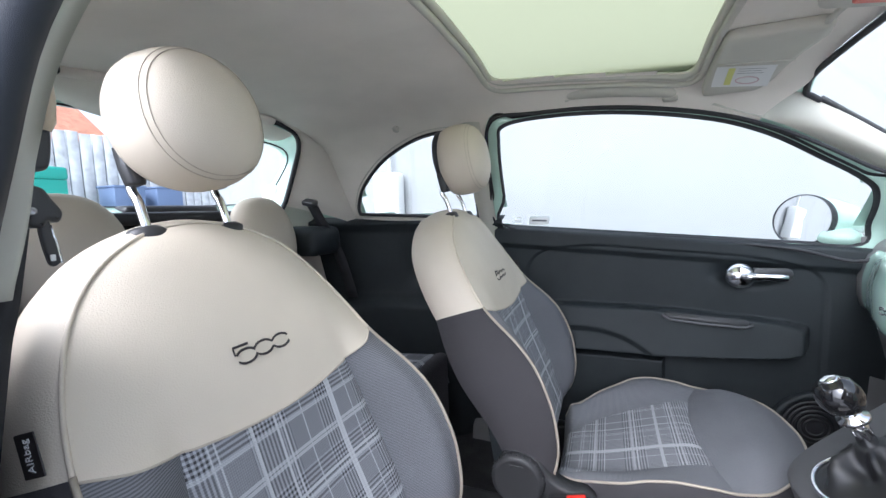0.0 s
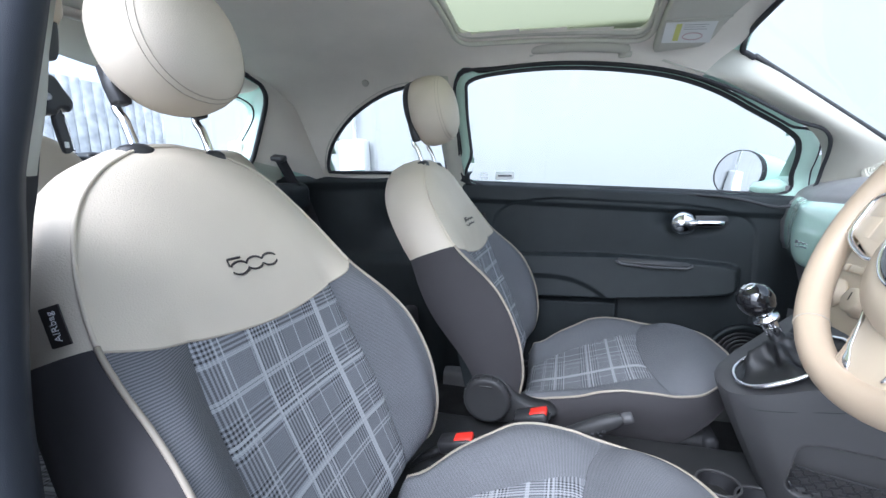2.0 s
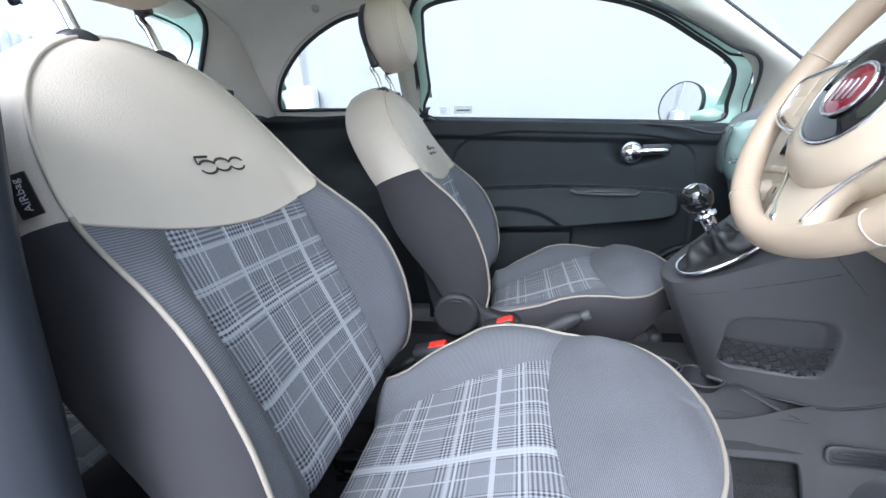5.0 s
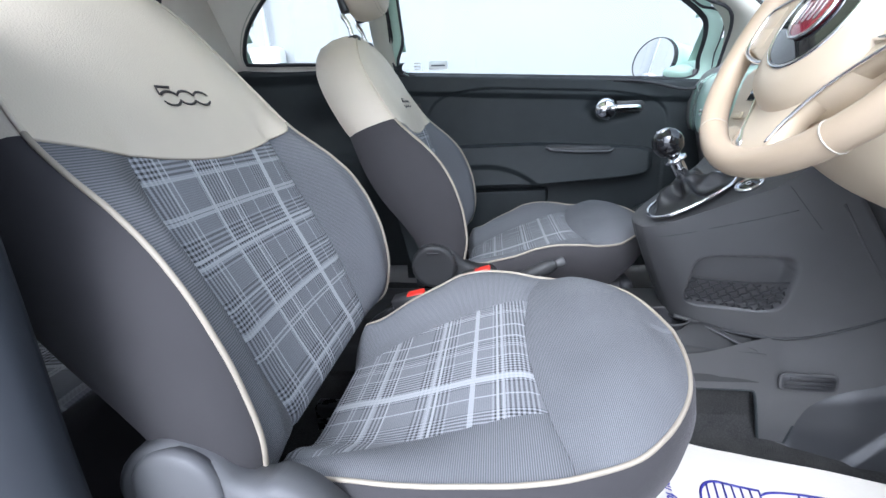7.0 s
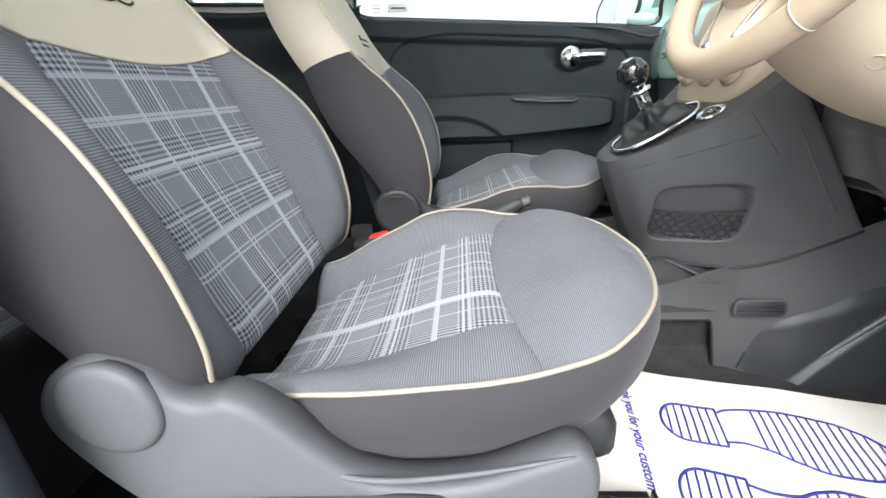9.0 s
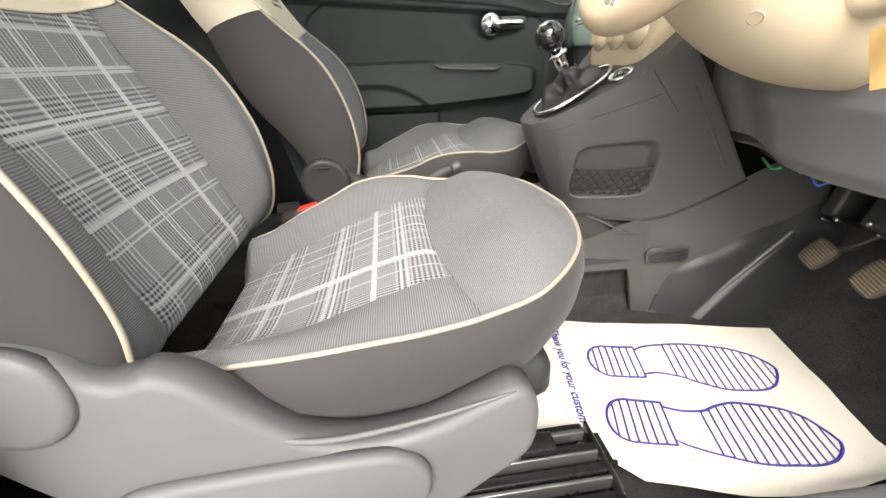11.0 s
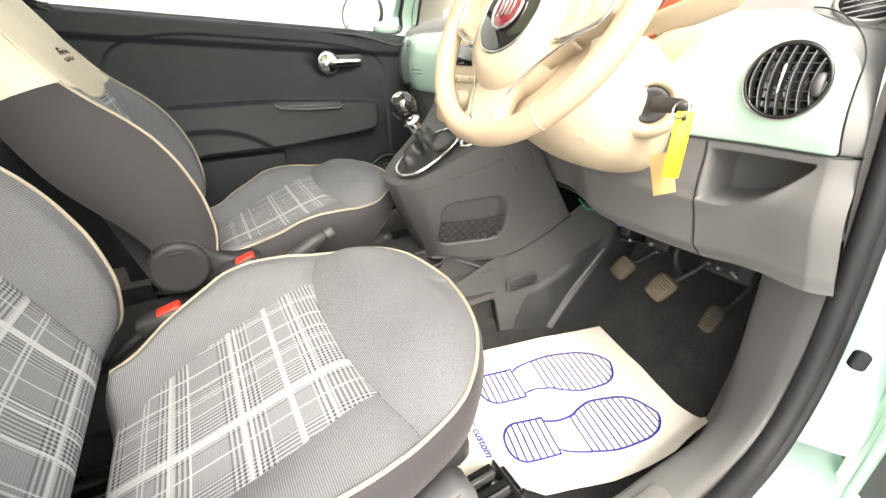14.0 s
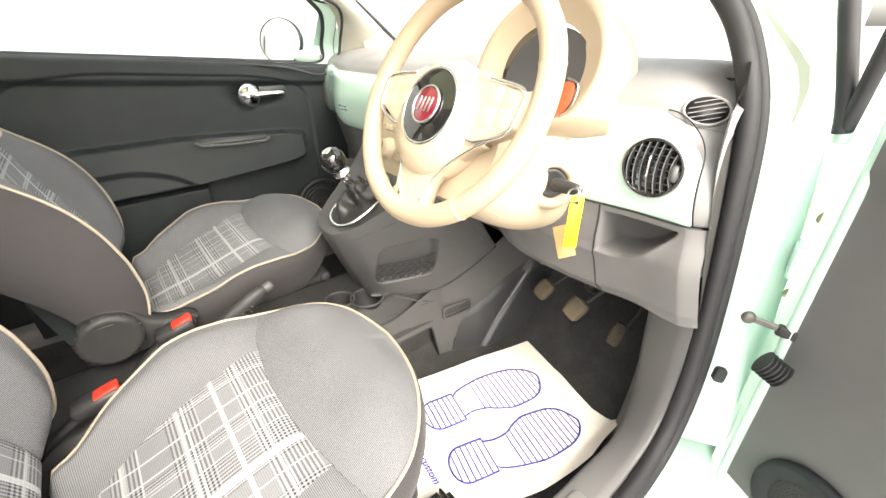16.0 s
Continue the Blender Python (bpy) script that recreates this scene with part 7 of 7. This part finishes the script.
for pts, mat, r in (([(0.795, 0.540, 0.622), (0.782, 0.505, 0.613), (0.774, 0.480, 0.620)], CABLE_GREEN, 0.0024), ([(0.768, 0.418, 0.622), (0.766, 0.404, 0.611), (0.772, 0.392, 0.620)], CABLE_BLUE, 0.0020), ([(0.79, 0.54, 0.640), (0.78, 0.46, 0.626), (0.79, 0.36, 0.624), (0.82, 0.26, 0.65)], RUBBER, 0.006), ([(0.84, 0.42, 0.64), (0.84, 0.36, 0.62), (0.83, 0.30, 0.65)], RUBBER, 0.006)):
    part("cable", tube(spline(pts, 8), r, 8), mat, wir)
part("connector", box(0.03, 0.02, 0.014, pose(0.80, 0.372, 0.640, 0, 0, 20), 0.003, 2), LABEL_WHITE, wir)
rng_ = random.Random(11)
for k in range(7):
    y = 0.24 + 0.036 * k + rng_.uniform(-0.01, 0.01)
    part("clip", box(rng_.uniform(0.008, 0.016), rng_.uniform(0.006, 0.014), rng_.uniform(0.006, 0.012), pose(0.80 + rng_.uniform(-0.02, 0.03), y, 0.628 + rng_.uniform(-0.015, 0.012), 0, rng_.uniform(-30, 30), rng_.uniform(0, 90)), 0.002, 1), rng_.choice((STEEL, LABEL_WHITE, BLACK_PLASTIC, STEEL)), wir)
for k in range(4):
    y = 0.27 + 0.06 * k
    part("cable", tube(spline([(0.80, y, 0.66), (0.83 + rng_.uniform(-0.02, 0.02), y + 0.02, 0.61 + rng_.uniform(-0.01, 0.01)), (0.87, y - 0.02, 0.60), (0.92, y + 0.01, 0.66)], 8), 0.0035, 6), rng_.choice((RUBBER, BLACK_PLASTIC)), wir)
br = thing("pedal_box", "black steel pedal bracket with bright bolts", "pedal bracket")
part("bracket", box(0.16, 0.30, 0.14, pose(0.98, 0.33, 0.64, 0, 15, 0), 0.01, 2), RUBBER, br)
for y, z, r in ((0.456, 0.522, 0.005), (0.478, 0.515, 0.003), (0.405, 0.533, 0.006), (0.385, 0.520, 0.003), (0.275, 0.541, 0.004), (0.257, 0.540, 0.005), (0.229, 0.543, 0.003)):
    part("bolt", lathe([(r, -0.05), (r, 0.008), (r * 0.6, 0.011), (0, 0.011)], frame_of((0.90, y, z), (0, 1, 0), (-0.9, 0, 0.3)), 8), STEEL, br, "bright bolt end")
part("linkage", tube([(0.92, 0.262, 0.537), (0.90, 0.222, 0.534)], 0.003, 6), STEEL, br, "bright linkage rod")
for y0, y1 in ((0.47, 0.50), (0.37, 0.43), (0.20, 0.30)):
    part("flange", box(0.06, y1 - y0, 0.09, pose(0.945, (y0 + y1) / 2, 0.555, 0, 20, 0), 0.008, 2), BLACK_PLASTIC, br)
part("stay", tube(spline([(0.90, 0.345, 0.560), (0.885, 0.338, 0.530), (0.90, 0.330, 0.500), (0.95, 0.325, 0.480)], 6), 0.006, 8), BLACK_PLASTIC, br, "black pedal stay")
# moulded guard beside the clutch foot space
gd = thing("foot_guard", "black moulded plastic guard on the tunnel side", "foot guard")
G_LOW = sm([0.625, 0.80, 0.90, 0.98], [0.280, 0.283, 0.300, 0.34])


def guard(k, v):
    x = 0.640 + 0.36 * k
    top = foot_low(max(x, 0.651)) + 0.010
    z = G_LOW(x) + (top - G_LOW(x)) * v
    p = foot_at(x, z)
    sunk = 0.003 - 0.012 * step(x, 0.66, 0.74) * (1 - step(v, 0.8, 1.0))
    step_out = 0.010 * step(x - 0.80 * (z - 0.30), 0.735, 0.742)
    return Vector((p.x, p.y + sunk - step_out - 0.012 * (1 - v) ** 2, z))


part("panel", grid(guard, span(0, 1, 70), span(0, 1, 24)), GUARD_BLACK, gd)
part("ridge", skin([[Vector((0.746, 0.545, 0.302)).lerp(Vector((0.886, 0.522, 0.474)), s) + Vector((0.011 * math.cos(a) * 0.8, -0.013 * max(0.0, math.sin(a)) ** 0.7 * math.sin(math.pi * min(s * 6, 1) / 2), -0.009 * math.cos(a))) for a in span(-0.3, math.pi + 0.3, 10)] for s in span(0, 1, 14)], closed=False), RIB_BLACK, gd, "raised black rib")
part("toe_flare", skin([[Vector((x, 0.560 - dy - 0.25 * max(0, x - 0.80) ** 1.2, z + 0.10 * max(0, x - 0.78))) for dy, z in ((0.0, 0.330), (0.012, 0.305), (0.030, 0.297), (0.036, 0.288))] for x in span(0.80, 0.98, 12)], closed=False), GUARD_BLACK, gd, "flared lower edge")
for p in ((0.815, 0.536, 0.325), (0.855, 0.531, 0.385)):
    part("bolt", lathe([(0.011, 0), (0.011, 0.003), (0.007, 0.006), (0, 0.006)], frame_of(p, (1, 0, 0), (-0.1, -1, 0)), 14), RUBBER, gd, "black fixing")

# seal round the driver door opening
SEAL2 = spline([(0.45, 0.215, 1.275), (0.60, 0.178, 1.198), (0.705, 0.148, 1.13), (0.752, 0.118, 1.07), (0.768, 0.085, 0.97), (0.770, 0.064, 0.80), (0.766, 0.048, 0.62), (0.748, 0.040, 0.50), (0.703, 0.036, 0.408), (0.62, 0.034, 0.366), (0.45, 0.034, 0.352), (0.2, 0.034, 0.352), (-0.18, 0.034, 0.352)], 10)
ds = thing("seal_2", "black ribbed rubber seal round the driver's door opening", "door seal", kind="structure")
part("bead", tube(SEAL2, 0.014, 10), RUBBER, ds)
part("lip", tube([p + Vector((0.016, -0.012, -0.004)) for p in SEAL2], 0.010, 8), RUBBER, ds)
# painted jamb outside the seal
jb = thing("door_jamb", "mint painted front pillar face in the open doorway", "door jamb", kind="structure")


def jamb(u, v):
    k = v * (len(SEAL2) - 40)
    p = SEAL2[min(int(k), len(SEAL2) - 1)]
    out = Vector((0.10 * u, -0.06 * step(u, 0.15, 0.6) - 0.015, 0.0))
    return p + out + Vector((0.02, 0, 0))


part("face", grid(jamb, span(0, 1, 10), span(0, 1, 60)), MINT, jb)
part("stop_button", slab(rounded(0.026, 0.018, 0.006), 0.012, frame_of((0.756, 0.004, 0.562), (0.3, 0, 1), (-0.85, -0.5, 0.2)), 0.004, 3), DARK_PLASTIC, jb, "grey rubber stop")
part("fender", grid(lambda u, z: Vector((0.87 + 0.6 * u, -0.02 - 0.05 * math.sin(math.pi * u * 0.5), z)), span(0, 1, 8), span(0.30, 1.0, 10)), MINT, jb, "mint painted wing")

# ---- driver's door, swung open ----
dd = thing("driver_door", "mint car door swung wide open, dark grey card inside", "car door")
HINGE = Vector((0.860, -0.055, 0))
dirn = Vector((-math.cos(radians(62)), -math.sin(radians(62)), 0))
nrm = Vector((-dirn.y, dirn.x, 0))
nrm = nrm if nrm.x < 0 else -nrm


def on_door(s, z, d=0.0):
    return HINGE + dirn * s + nrm * d + Vector((0, 0, z))


def dcard(s, v):
    z = 0.33 + v * (0.985 + 0.06 * s - 0.33)
    d = 0.055 + 0.012 * step(z, 0.90, 0.92) - 0.02 * step(z, 0.965, 1.0) - 0.03 * (1 - step(s, 0.0, 0.03)) + 0.03 * (1 - step(z, 0.60, 0.63)) * step(s, 0.34, 0.36)
    return on_door(s, z, d)


part("door_card", grid(dcard, span(0.035, 0.95, 60), span(0, 1, 40)), grained("door_grey", (0.125, 0.122, 0.122), 0.5, 1100, 0.25, 0.08), dd, "dark grey moulded door card")
part("door_skin", grid(lambda s, z: on_door(s, z, -0.07 + 0.02 * math.cos((z - 0.6) * 3)), span(-0.02, 1.0, 10), span(0.27, 1.0, 10)), MINT, dd, "mint painted outer skin")
part("door_edge", grid(lambda d, z: on_door(0.02 - 0.02 * (d > 0) * d, z, -0.06 + 0.115 * d), span(0, 1, 6), span(0.28, 0.99, 20)), MINT, dd, "mint painted door edge")
part("edge_bead", tube([on_door(0.028, z, 0.056) for z in span(0.30, 0.99, 20)], 0.008, 8), MINT, dd, "mint painted door edge lip")
spk = Matrix.Translation(on_door(0.165, 0.402, 0.056)) @ frame_of((0, 0, 0), dirn, nrm)
part("speaker_ring", lathe([(0.088, 0), (0.086, 0.012), (0.079, 0.015), (0.073, 0.008)], spk, 36), DARK_PLASTIC, dd)
part("speaker_grille", lathe([(0.074, 0.006), (0.05, 0.009), (0.0, 0.011)], spk, 30), grained("speaker_mesh", (0.03, 0.03, 0.03), 0.6, 450, 1.0, 0.1, distance=0.002), dd, "fine speaker mesh")
part("pocket_edge", tube([on_door(0.345, z, 0.075) for z in span(0.36, 0.62, 8)], 0.006, 8), DARK_PLASTIC, dd)
part("frame_post", tube(spline([(0.822, -0.010, 0.955), (0.822, -0.004, 0.985), (0.821, 0.016, 1.05), (0.820, 0.034, 1.107), (0.800, 0.075, 1.25)], 8), 0.011, 8), RUBBER, dd, "black window frame post")
part("quarter_post", tube(spline([(0.822, -0.012, 0.960), (0.810, -0.016, 1.010), (0.795, -0.020, 1.060), (0.755, -0.032, 1.18)], 6), 0.010, 8), RUBBER, dd, "black frame post")
part("post_foot", box(0.018, 0.018, 0.03, pose(0.826, -0.012, 0.955, 0, 0, 30), 0.006, 2), MINT, dd, "mint painted frame foot")
for z in (0.765, 0.410):
    hg = thing("hinge", "mint painted steel door hinge with bolts", "hinge", "door hinges")
    part("leaf", box(0.050, 0.014, 0.050, pose(0.832, -0.020, z, 0, 0, 15), 0.003, 2), MINT, hg)
    part("leaf", box(0.055, 0.014, 0.034, pose(0.838, -0.050, z, 0, 0, 66), 0.003, 2), MINT, hg)
    part("pin", tube([(0.852, -0.034, z - 0.032), (0.852, -0.034, z + 0.032)], 0.008, 12), MINT, hg)
    for dz in (-0.060, 0.070):
        part("bolt", lathe([(0.009, -0.004), (0.009, 0.006), (0.006, 0.010), (0, 0.010)], frame_of((0.836, -0.030, z + dz), (0, 0, 1), (-0.6, -0.8, 0)), 8), BOLT_BRASS, hg, "yellow passivated bolt")
cs_ = thing("check_strap", "steel door check strap with a bolt and black stop", "door check")
part("bolt", lathe([(0.010, 0), (0.010, 0.006), (0.006, 0.009), (0, 0.009)], frame_of((0.776, 0.000, 0.674), (0, 0, 1), (-0.8, -0.6, 0)), 16), DARK_METAL, cs_)
part("arm", box(0.085, 0.005, 0.011, pose(0.788, -0.032, 0.667, 0, 8, -72), 0.002, 2), DARK_METAL, cs_)
part("stop", box(0.052, 0.013, 0.018, pose(0.799, -0.062, 0.660, 0, 8, -72), 0.003, 2), RUBBER, cs_, "black rubber stop")
bt = thing("cable_boot", "black ribbed rubber cable boot between pillar and door", "cable boot")
bp0, bp1 = Vector((0.758, -0.041, 0.620)), Vector((0.764, -0.071, 0.603))
part("bellows", tube([bp0.lerp(bp1, s) for s in span(0, 1, 60)], lambda t: 0.0185 + 0.0025 * math.sin(t * 2 * math.pi * 5.5), 18), RUBBER, bt)

# ---- paper floor mat with printed soles ----
mat = thing("paper_mat", "white paper footwell mat printed with blue shoe soles", "paper mat")
MO = [Vector(p) for p in ((0.292, 0.275), (0.345, 0.266), (0.366, 0.238), (0.405, 0.190), (0.520, 0.150), (0.630, 0.124), (0.760, 0.128), (0.757, 0.200), (0.794, 0.320), (0.822, 0.446), (0.680, 0.485), (0.560, 0.515), (0.436, 0.552), (0.350, 0.470), (0.318, 0.390))]


def mat_z(x, y):
    return max(floor_z(x, y), floor_z(x + 0.02, y), 0.292) + 0.012 + 0.006 * noise.noise(Vector((x * 5, y * 5, 2))) + 0.003 * noise.noise(Vector((x * 17, y * 17, 5))) + 0.05 * step(0.16 - y, 0.0, 0.05) * step(x, 0.5, 0.7)


def sheet_in(outline, n=46):
    """A rippled sheet cut to an outline."""
    bm = bmesh.new()
    pts = outline
    verts = [bm.verts.new((p.x, p.y, 0)) for p in pts]
    bm.faces.new(verts)
    bmesh.ops.triangulate(bm, faces=bm.faces)
    for _ in range(4):
        bmesh.ops.subdivide_edges(bm, edges=[e for e in bm.edges if e.calc_length() > 0.018], cuts=1, use_grid_fill=True)
        bmesh.ops.triangulate(bm, faces=[f for f in bm.faces if len(f.verts) > 4])
    for v in bm.verts:
        v.co.z = mat_z(v.co.x, v.co.y)
    return bm


part("sheet", sheet_in([a.lerp(b, k / 3) for a, b in zip(MO, MO[1:] + MO[:1]) for k in range(3)]), PAPER, mat, "creased off-white paper")


def sole(origin, angle, mirror, parent):
    """Blue outline of one shoe sole with bars across, lying on the sheet."""
    outer = sm([0.0875, 0.10, 0.14, 0.19, 0.246, 0.285, 0.3035, 0.310, 0.312], [0.031, 0.040, 0.0505, 0.0565, 0.0505, 0.036, 0.019, 0.008, 0.0])
    inner = sm([0.0875, 0.115, 0.145, 0.17, 0.205, 0.26, 0.287, 0.305, 0.312], [0.032, 0.027, 0.031, 0.045, 0.056, 0.053, 0.042, 0.018, 0.0])

    def side(t, s):
        if t < 0.0875:
            w = 0.0405 * (1 - max(0.0, (0.036 - t) / 0.036) ** 2.3) ** 0.5
        else:
            w = (inner if s * mirror > 0 else outer)(t)
        return Vector((t, s * w))
    ca, sa = math.cos(angle), math.sin(angle)
    def place(p, up=0.0016):
        x, y = origin[0] + p.x * ca - p.y * sa, origin[1] + p.x * sa + p.y * ca
        return Vector((x, y, mat_z(x, y) + up))
    heel_end, fore = 0.0870, 0.142
    bm = bmesh.new()
    ts = [0.0, 0.001, 0.003, 0.006, 0.010, 0.015, 0.022, 0.03, 0.06, 0.0874, 0.0876] + span(0.095, 0.306, 34) + [0.309, 0.311, 0.3117, 0.312]
    loop = [side(t, 1) for t in ts] + [side(t, -1) for t in reversed(ts)][1:-1]
    tube([place(p) for p in loop], 0.0021, 4, True, bm=bm, flat=0.4)
    ob = part("sole_outline", bm, INK, parent, "blue printed sole outline")
    for t0, t1, n in ((0.012, heel_end, 6), (fore, 0.300, 12)):
        for t in span(t0, t1, n):
            a, b = side(t, 1), side(t, -1)
            if (a - b).length > 0.012:
                part("sole_bar", tube([place(a.lerp(b, k), 0.0014) for k in span(0, 1, 5)], 0.0016, 4, flat=0.4), INK, ob)
    return ob


sole((0.408, 0.295), -0.296, 1, mat)
sole((0.440, 0.425), -0.257, -1, mat)
tx = frame_of((0.391, 0.408, 0), (-0.175, -0.98, 0), (0, 0, 1))
words = writing("Thank you for your custom", 0.0212, tx, INK, mat, "lettering", 0.0, 0.25, 0.0005)
for v in words.data.vertices:
    v.co.z = mat_z(v.co.x, v.co.y) + 0.0014

# ---- outside ----
def ground_material():
    m = Nodes("concrete", (0.08, 0.08, 0.08), 0.9)
    m.colour(m.mix(m.ramp(m.noise(0.6, 6), 0.3, 0.7), (0.36, 0.36, 0.35), (0.48, 0.47, 0.46)))
    m.bump(m.noise(60, 4), 0.5, 0.01)
    return m.mat


def wall_material():
    m = Nodes("white_sheet", (0.8, 0.8, 0.8), 0.6)
    m.colour(m.mix(m.ramp(m.noise(0.7, 4), 0.35, 0.7), (0.315, 0.322, 0.325), (0.28, 0.286, 0.289)))
    return m.mat


gr = thing("ground", "pale grey concrete yard", "ground", kind="structure")
part("sheet", grid(lambda u, v: (u * abs(u) * 0.1, v * abs(v) * 0.1, 0), span(-150, 150, 24), span(-150, 150, 24)), ground_material(), gr)
WALL_MAT = wall_material()
wl = thing("wall_bay", "white clad wall beside the car", "wall", kind="structure")


part("cladding", grid(lambda x, z: (x, 2.75 - (0.006 if x < -0.9 and abs((x / 0.30) % 1 - 0.5) > 0.42 else 0.0), z), span(-3.2, 20.0, 800), [0.0, 2.9]), WALL_MAT, wl, smooth=False)
part("backing", box(23.2, 0.10, 2.9, pose(8.4, 2.83, 1.45), 0.01, 1), WALL_MAT, wl)

ubx = thing("meter_box", "small grey wall box on the white wall", "wall box")
part("case", box(0.20, 0.12, 0.34, pose(-1.35, 2.68, 1.22), 0.02, 2), LABEL_WHITE, ubx)
part("pipe", tube([(-1.35, 2.70, 1.39), (-1.35, 2.70, 2.3)], 0.012, 8), LABEL_WHITE, ubx)
bk2 = thing("wall_tap", "small blue hose fitting on the white wall", "wall fitting")
part("reel", lathe([(0.06, 0), (0.06, 0.03), (0.03, 0.04), (0.03, 0.08), (0, 0.08)], frame_of((-2.2, 2.72, 1.10), (1, 0, 0), (0, -1, 0)), 20), CABLE_BLUE, bk2)

FENCE = grained("fence_white", (0.60, 0.60, 0.60), 0.6, 40, 0.2, 0.25)
fence = thing("fence", "white slatted yard fence behind the car", "fence")
for k in range(76):
    tall = (2.3 if k < 48 else 2.7) + 0.01 * (k % 3)
    part("slat", box(0.025, 0.134, tall, pose(-6.5 + 0.006 * (k % 2), -3.0 + 0.145 * k, tall / 2), 0.004, 1), FENCE, fence)
for z in (0.4, 1.6):
    part("rail", box(0.04, 11.2, 0.06, pose(-6.54, 2.4, z), 0.005, 1), COVER_PLASTIC, fence)
part("backing_board", box(0.02, 11.2, 2.2, pose(-6.60, 2.4, 1.1), 0.004, 1), COVER_PLASTIC, fence, "dark board behind the slats")
bld = thing("shed", "pale building with an orange tiled roof behind the fence", "building")
part("wall", box(3.0, 3.4, 2.6, pose(-10.6, 4.2, 1.3), 0.02, 1), WALL_MAT, bld)
part("roof", skin([[Vector((x, y, z)) for x, z in ((-8.9, 2.62), (-10.6, 3.9), (-12.3, 2.62), (-12.3, 2.5), (-10.6, 3.78), (-8.8, 2.5))] for y in (2.2, 5.3)]), grained("clay_tile", (0.50, 0.22, 0.14), 0.8, 12, 0.5, 0.2), bld, "orange clay tile roof", smooth=False)
BIN_TEAL = plain("bin_teal", (0.03, 0.36, 0.28), 0.45)
bin_ = thing("wheelie_bin", "green plastic wheelie bin beside the fence", "bin")
part("body", skin([[Vector((-6.15 + sx * w, 2.86 + sy * w, z)) for sx, sy in ((-1, -1), (1, -1), (1, 1), (-1, 1))] for w, z in ((0.13, 0.0), (0.16, 1.62))]), BIN_TEAL, bin_, smooth=False)
part("lid", box(0.36, 0.36, 0.16, pose(-6.15, 2.86, 1.70), 0.04, 3), BIN_TEAL, bin_)
CRATE = plain("blue_crate", (0.16, 0.22, 0.36), 0.5)
for y0, top in ((3.72, 5), (4.28, 5)):
    cr = thing("crate_stack", "stack of blue plastic crates against the fence", "crates", "crate stacks")
    for k in range(top):
        part("crate", box(0.36, 0.40 - 0.02 * (k % 2), 0.29, pose(-6.15, y0 + 0.01 * (k % 2), 0.16 + 0.32 * k, 0, 0, 3 * (k % 3) - 3), 0.02, 2), CRATE, cr)
        part("crate_rim", box(0.39, 0.43, 0.03, pose(-6.15, y0 + 0.01 * (k % 2), 0.29 + 0.32 * k, 0, 0, 3 * (k % 3) - 3), 0.01, 2), CRATE, cr)
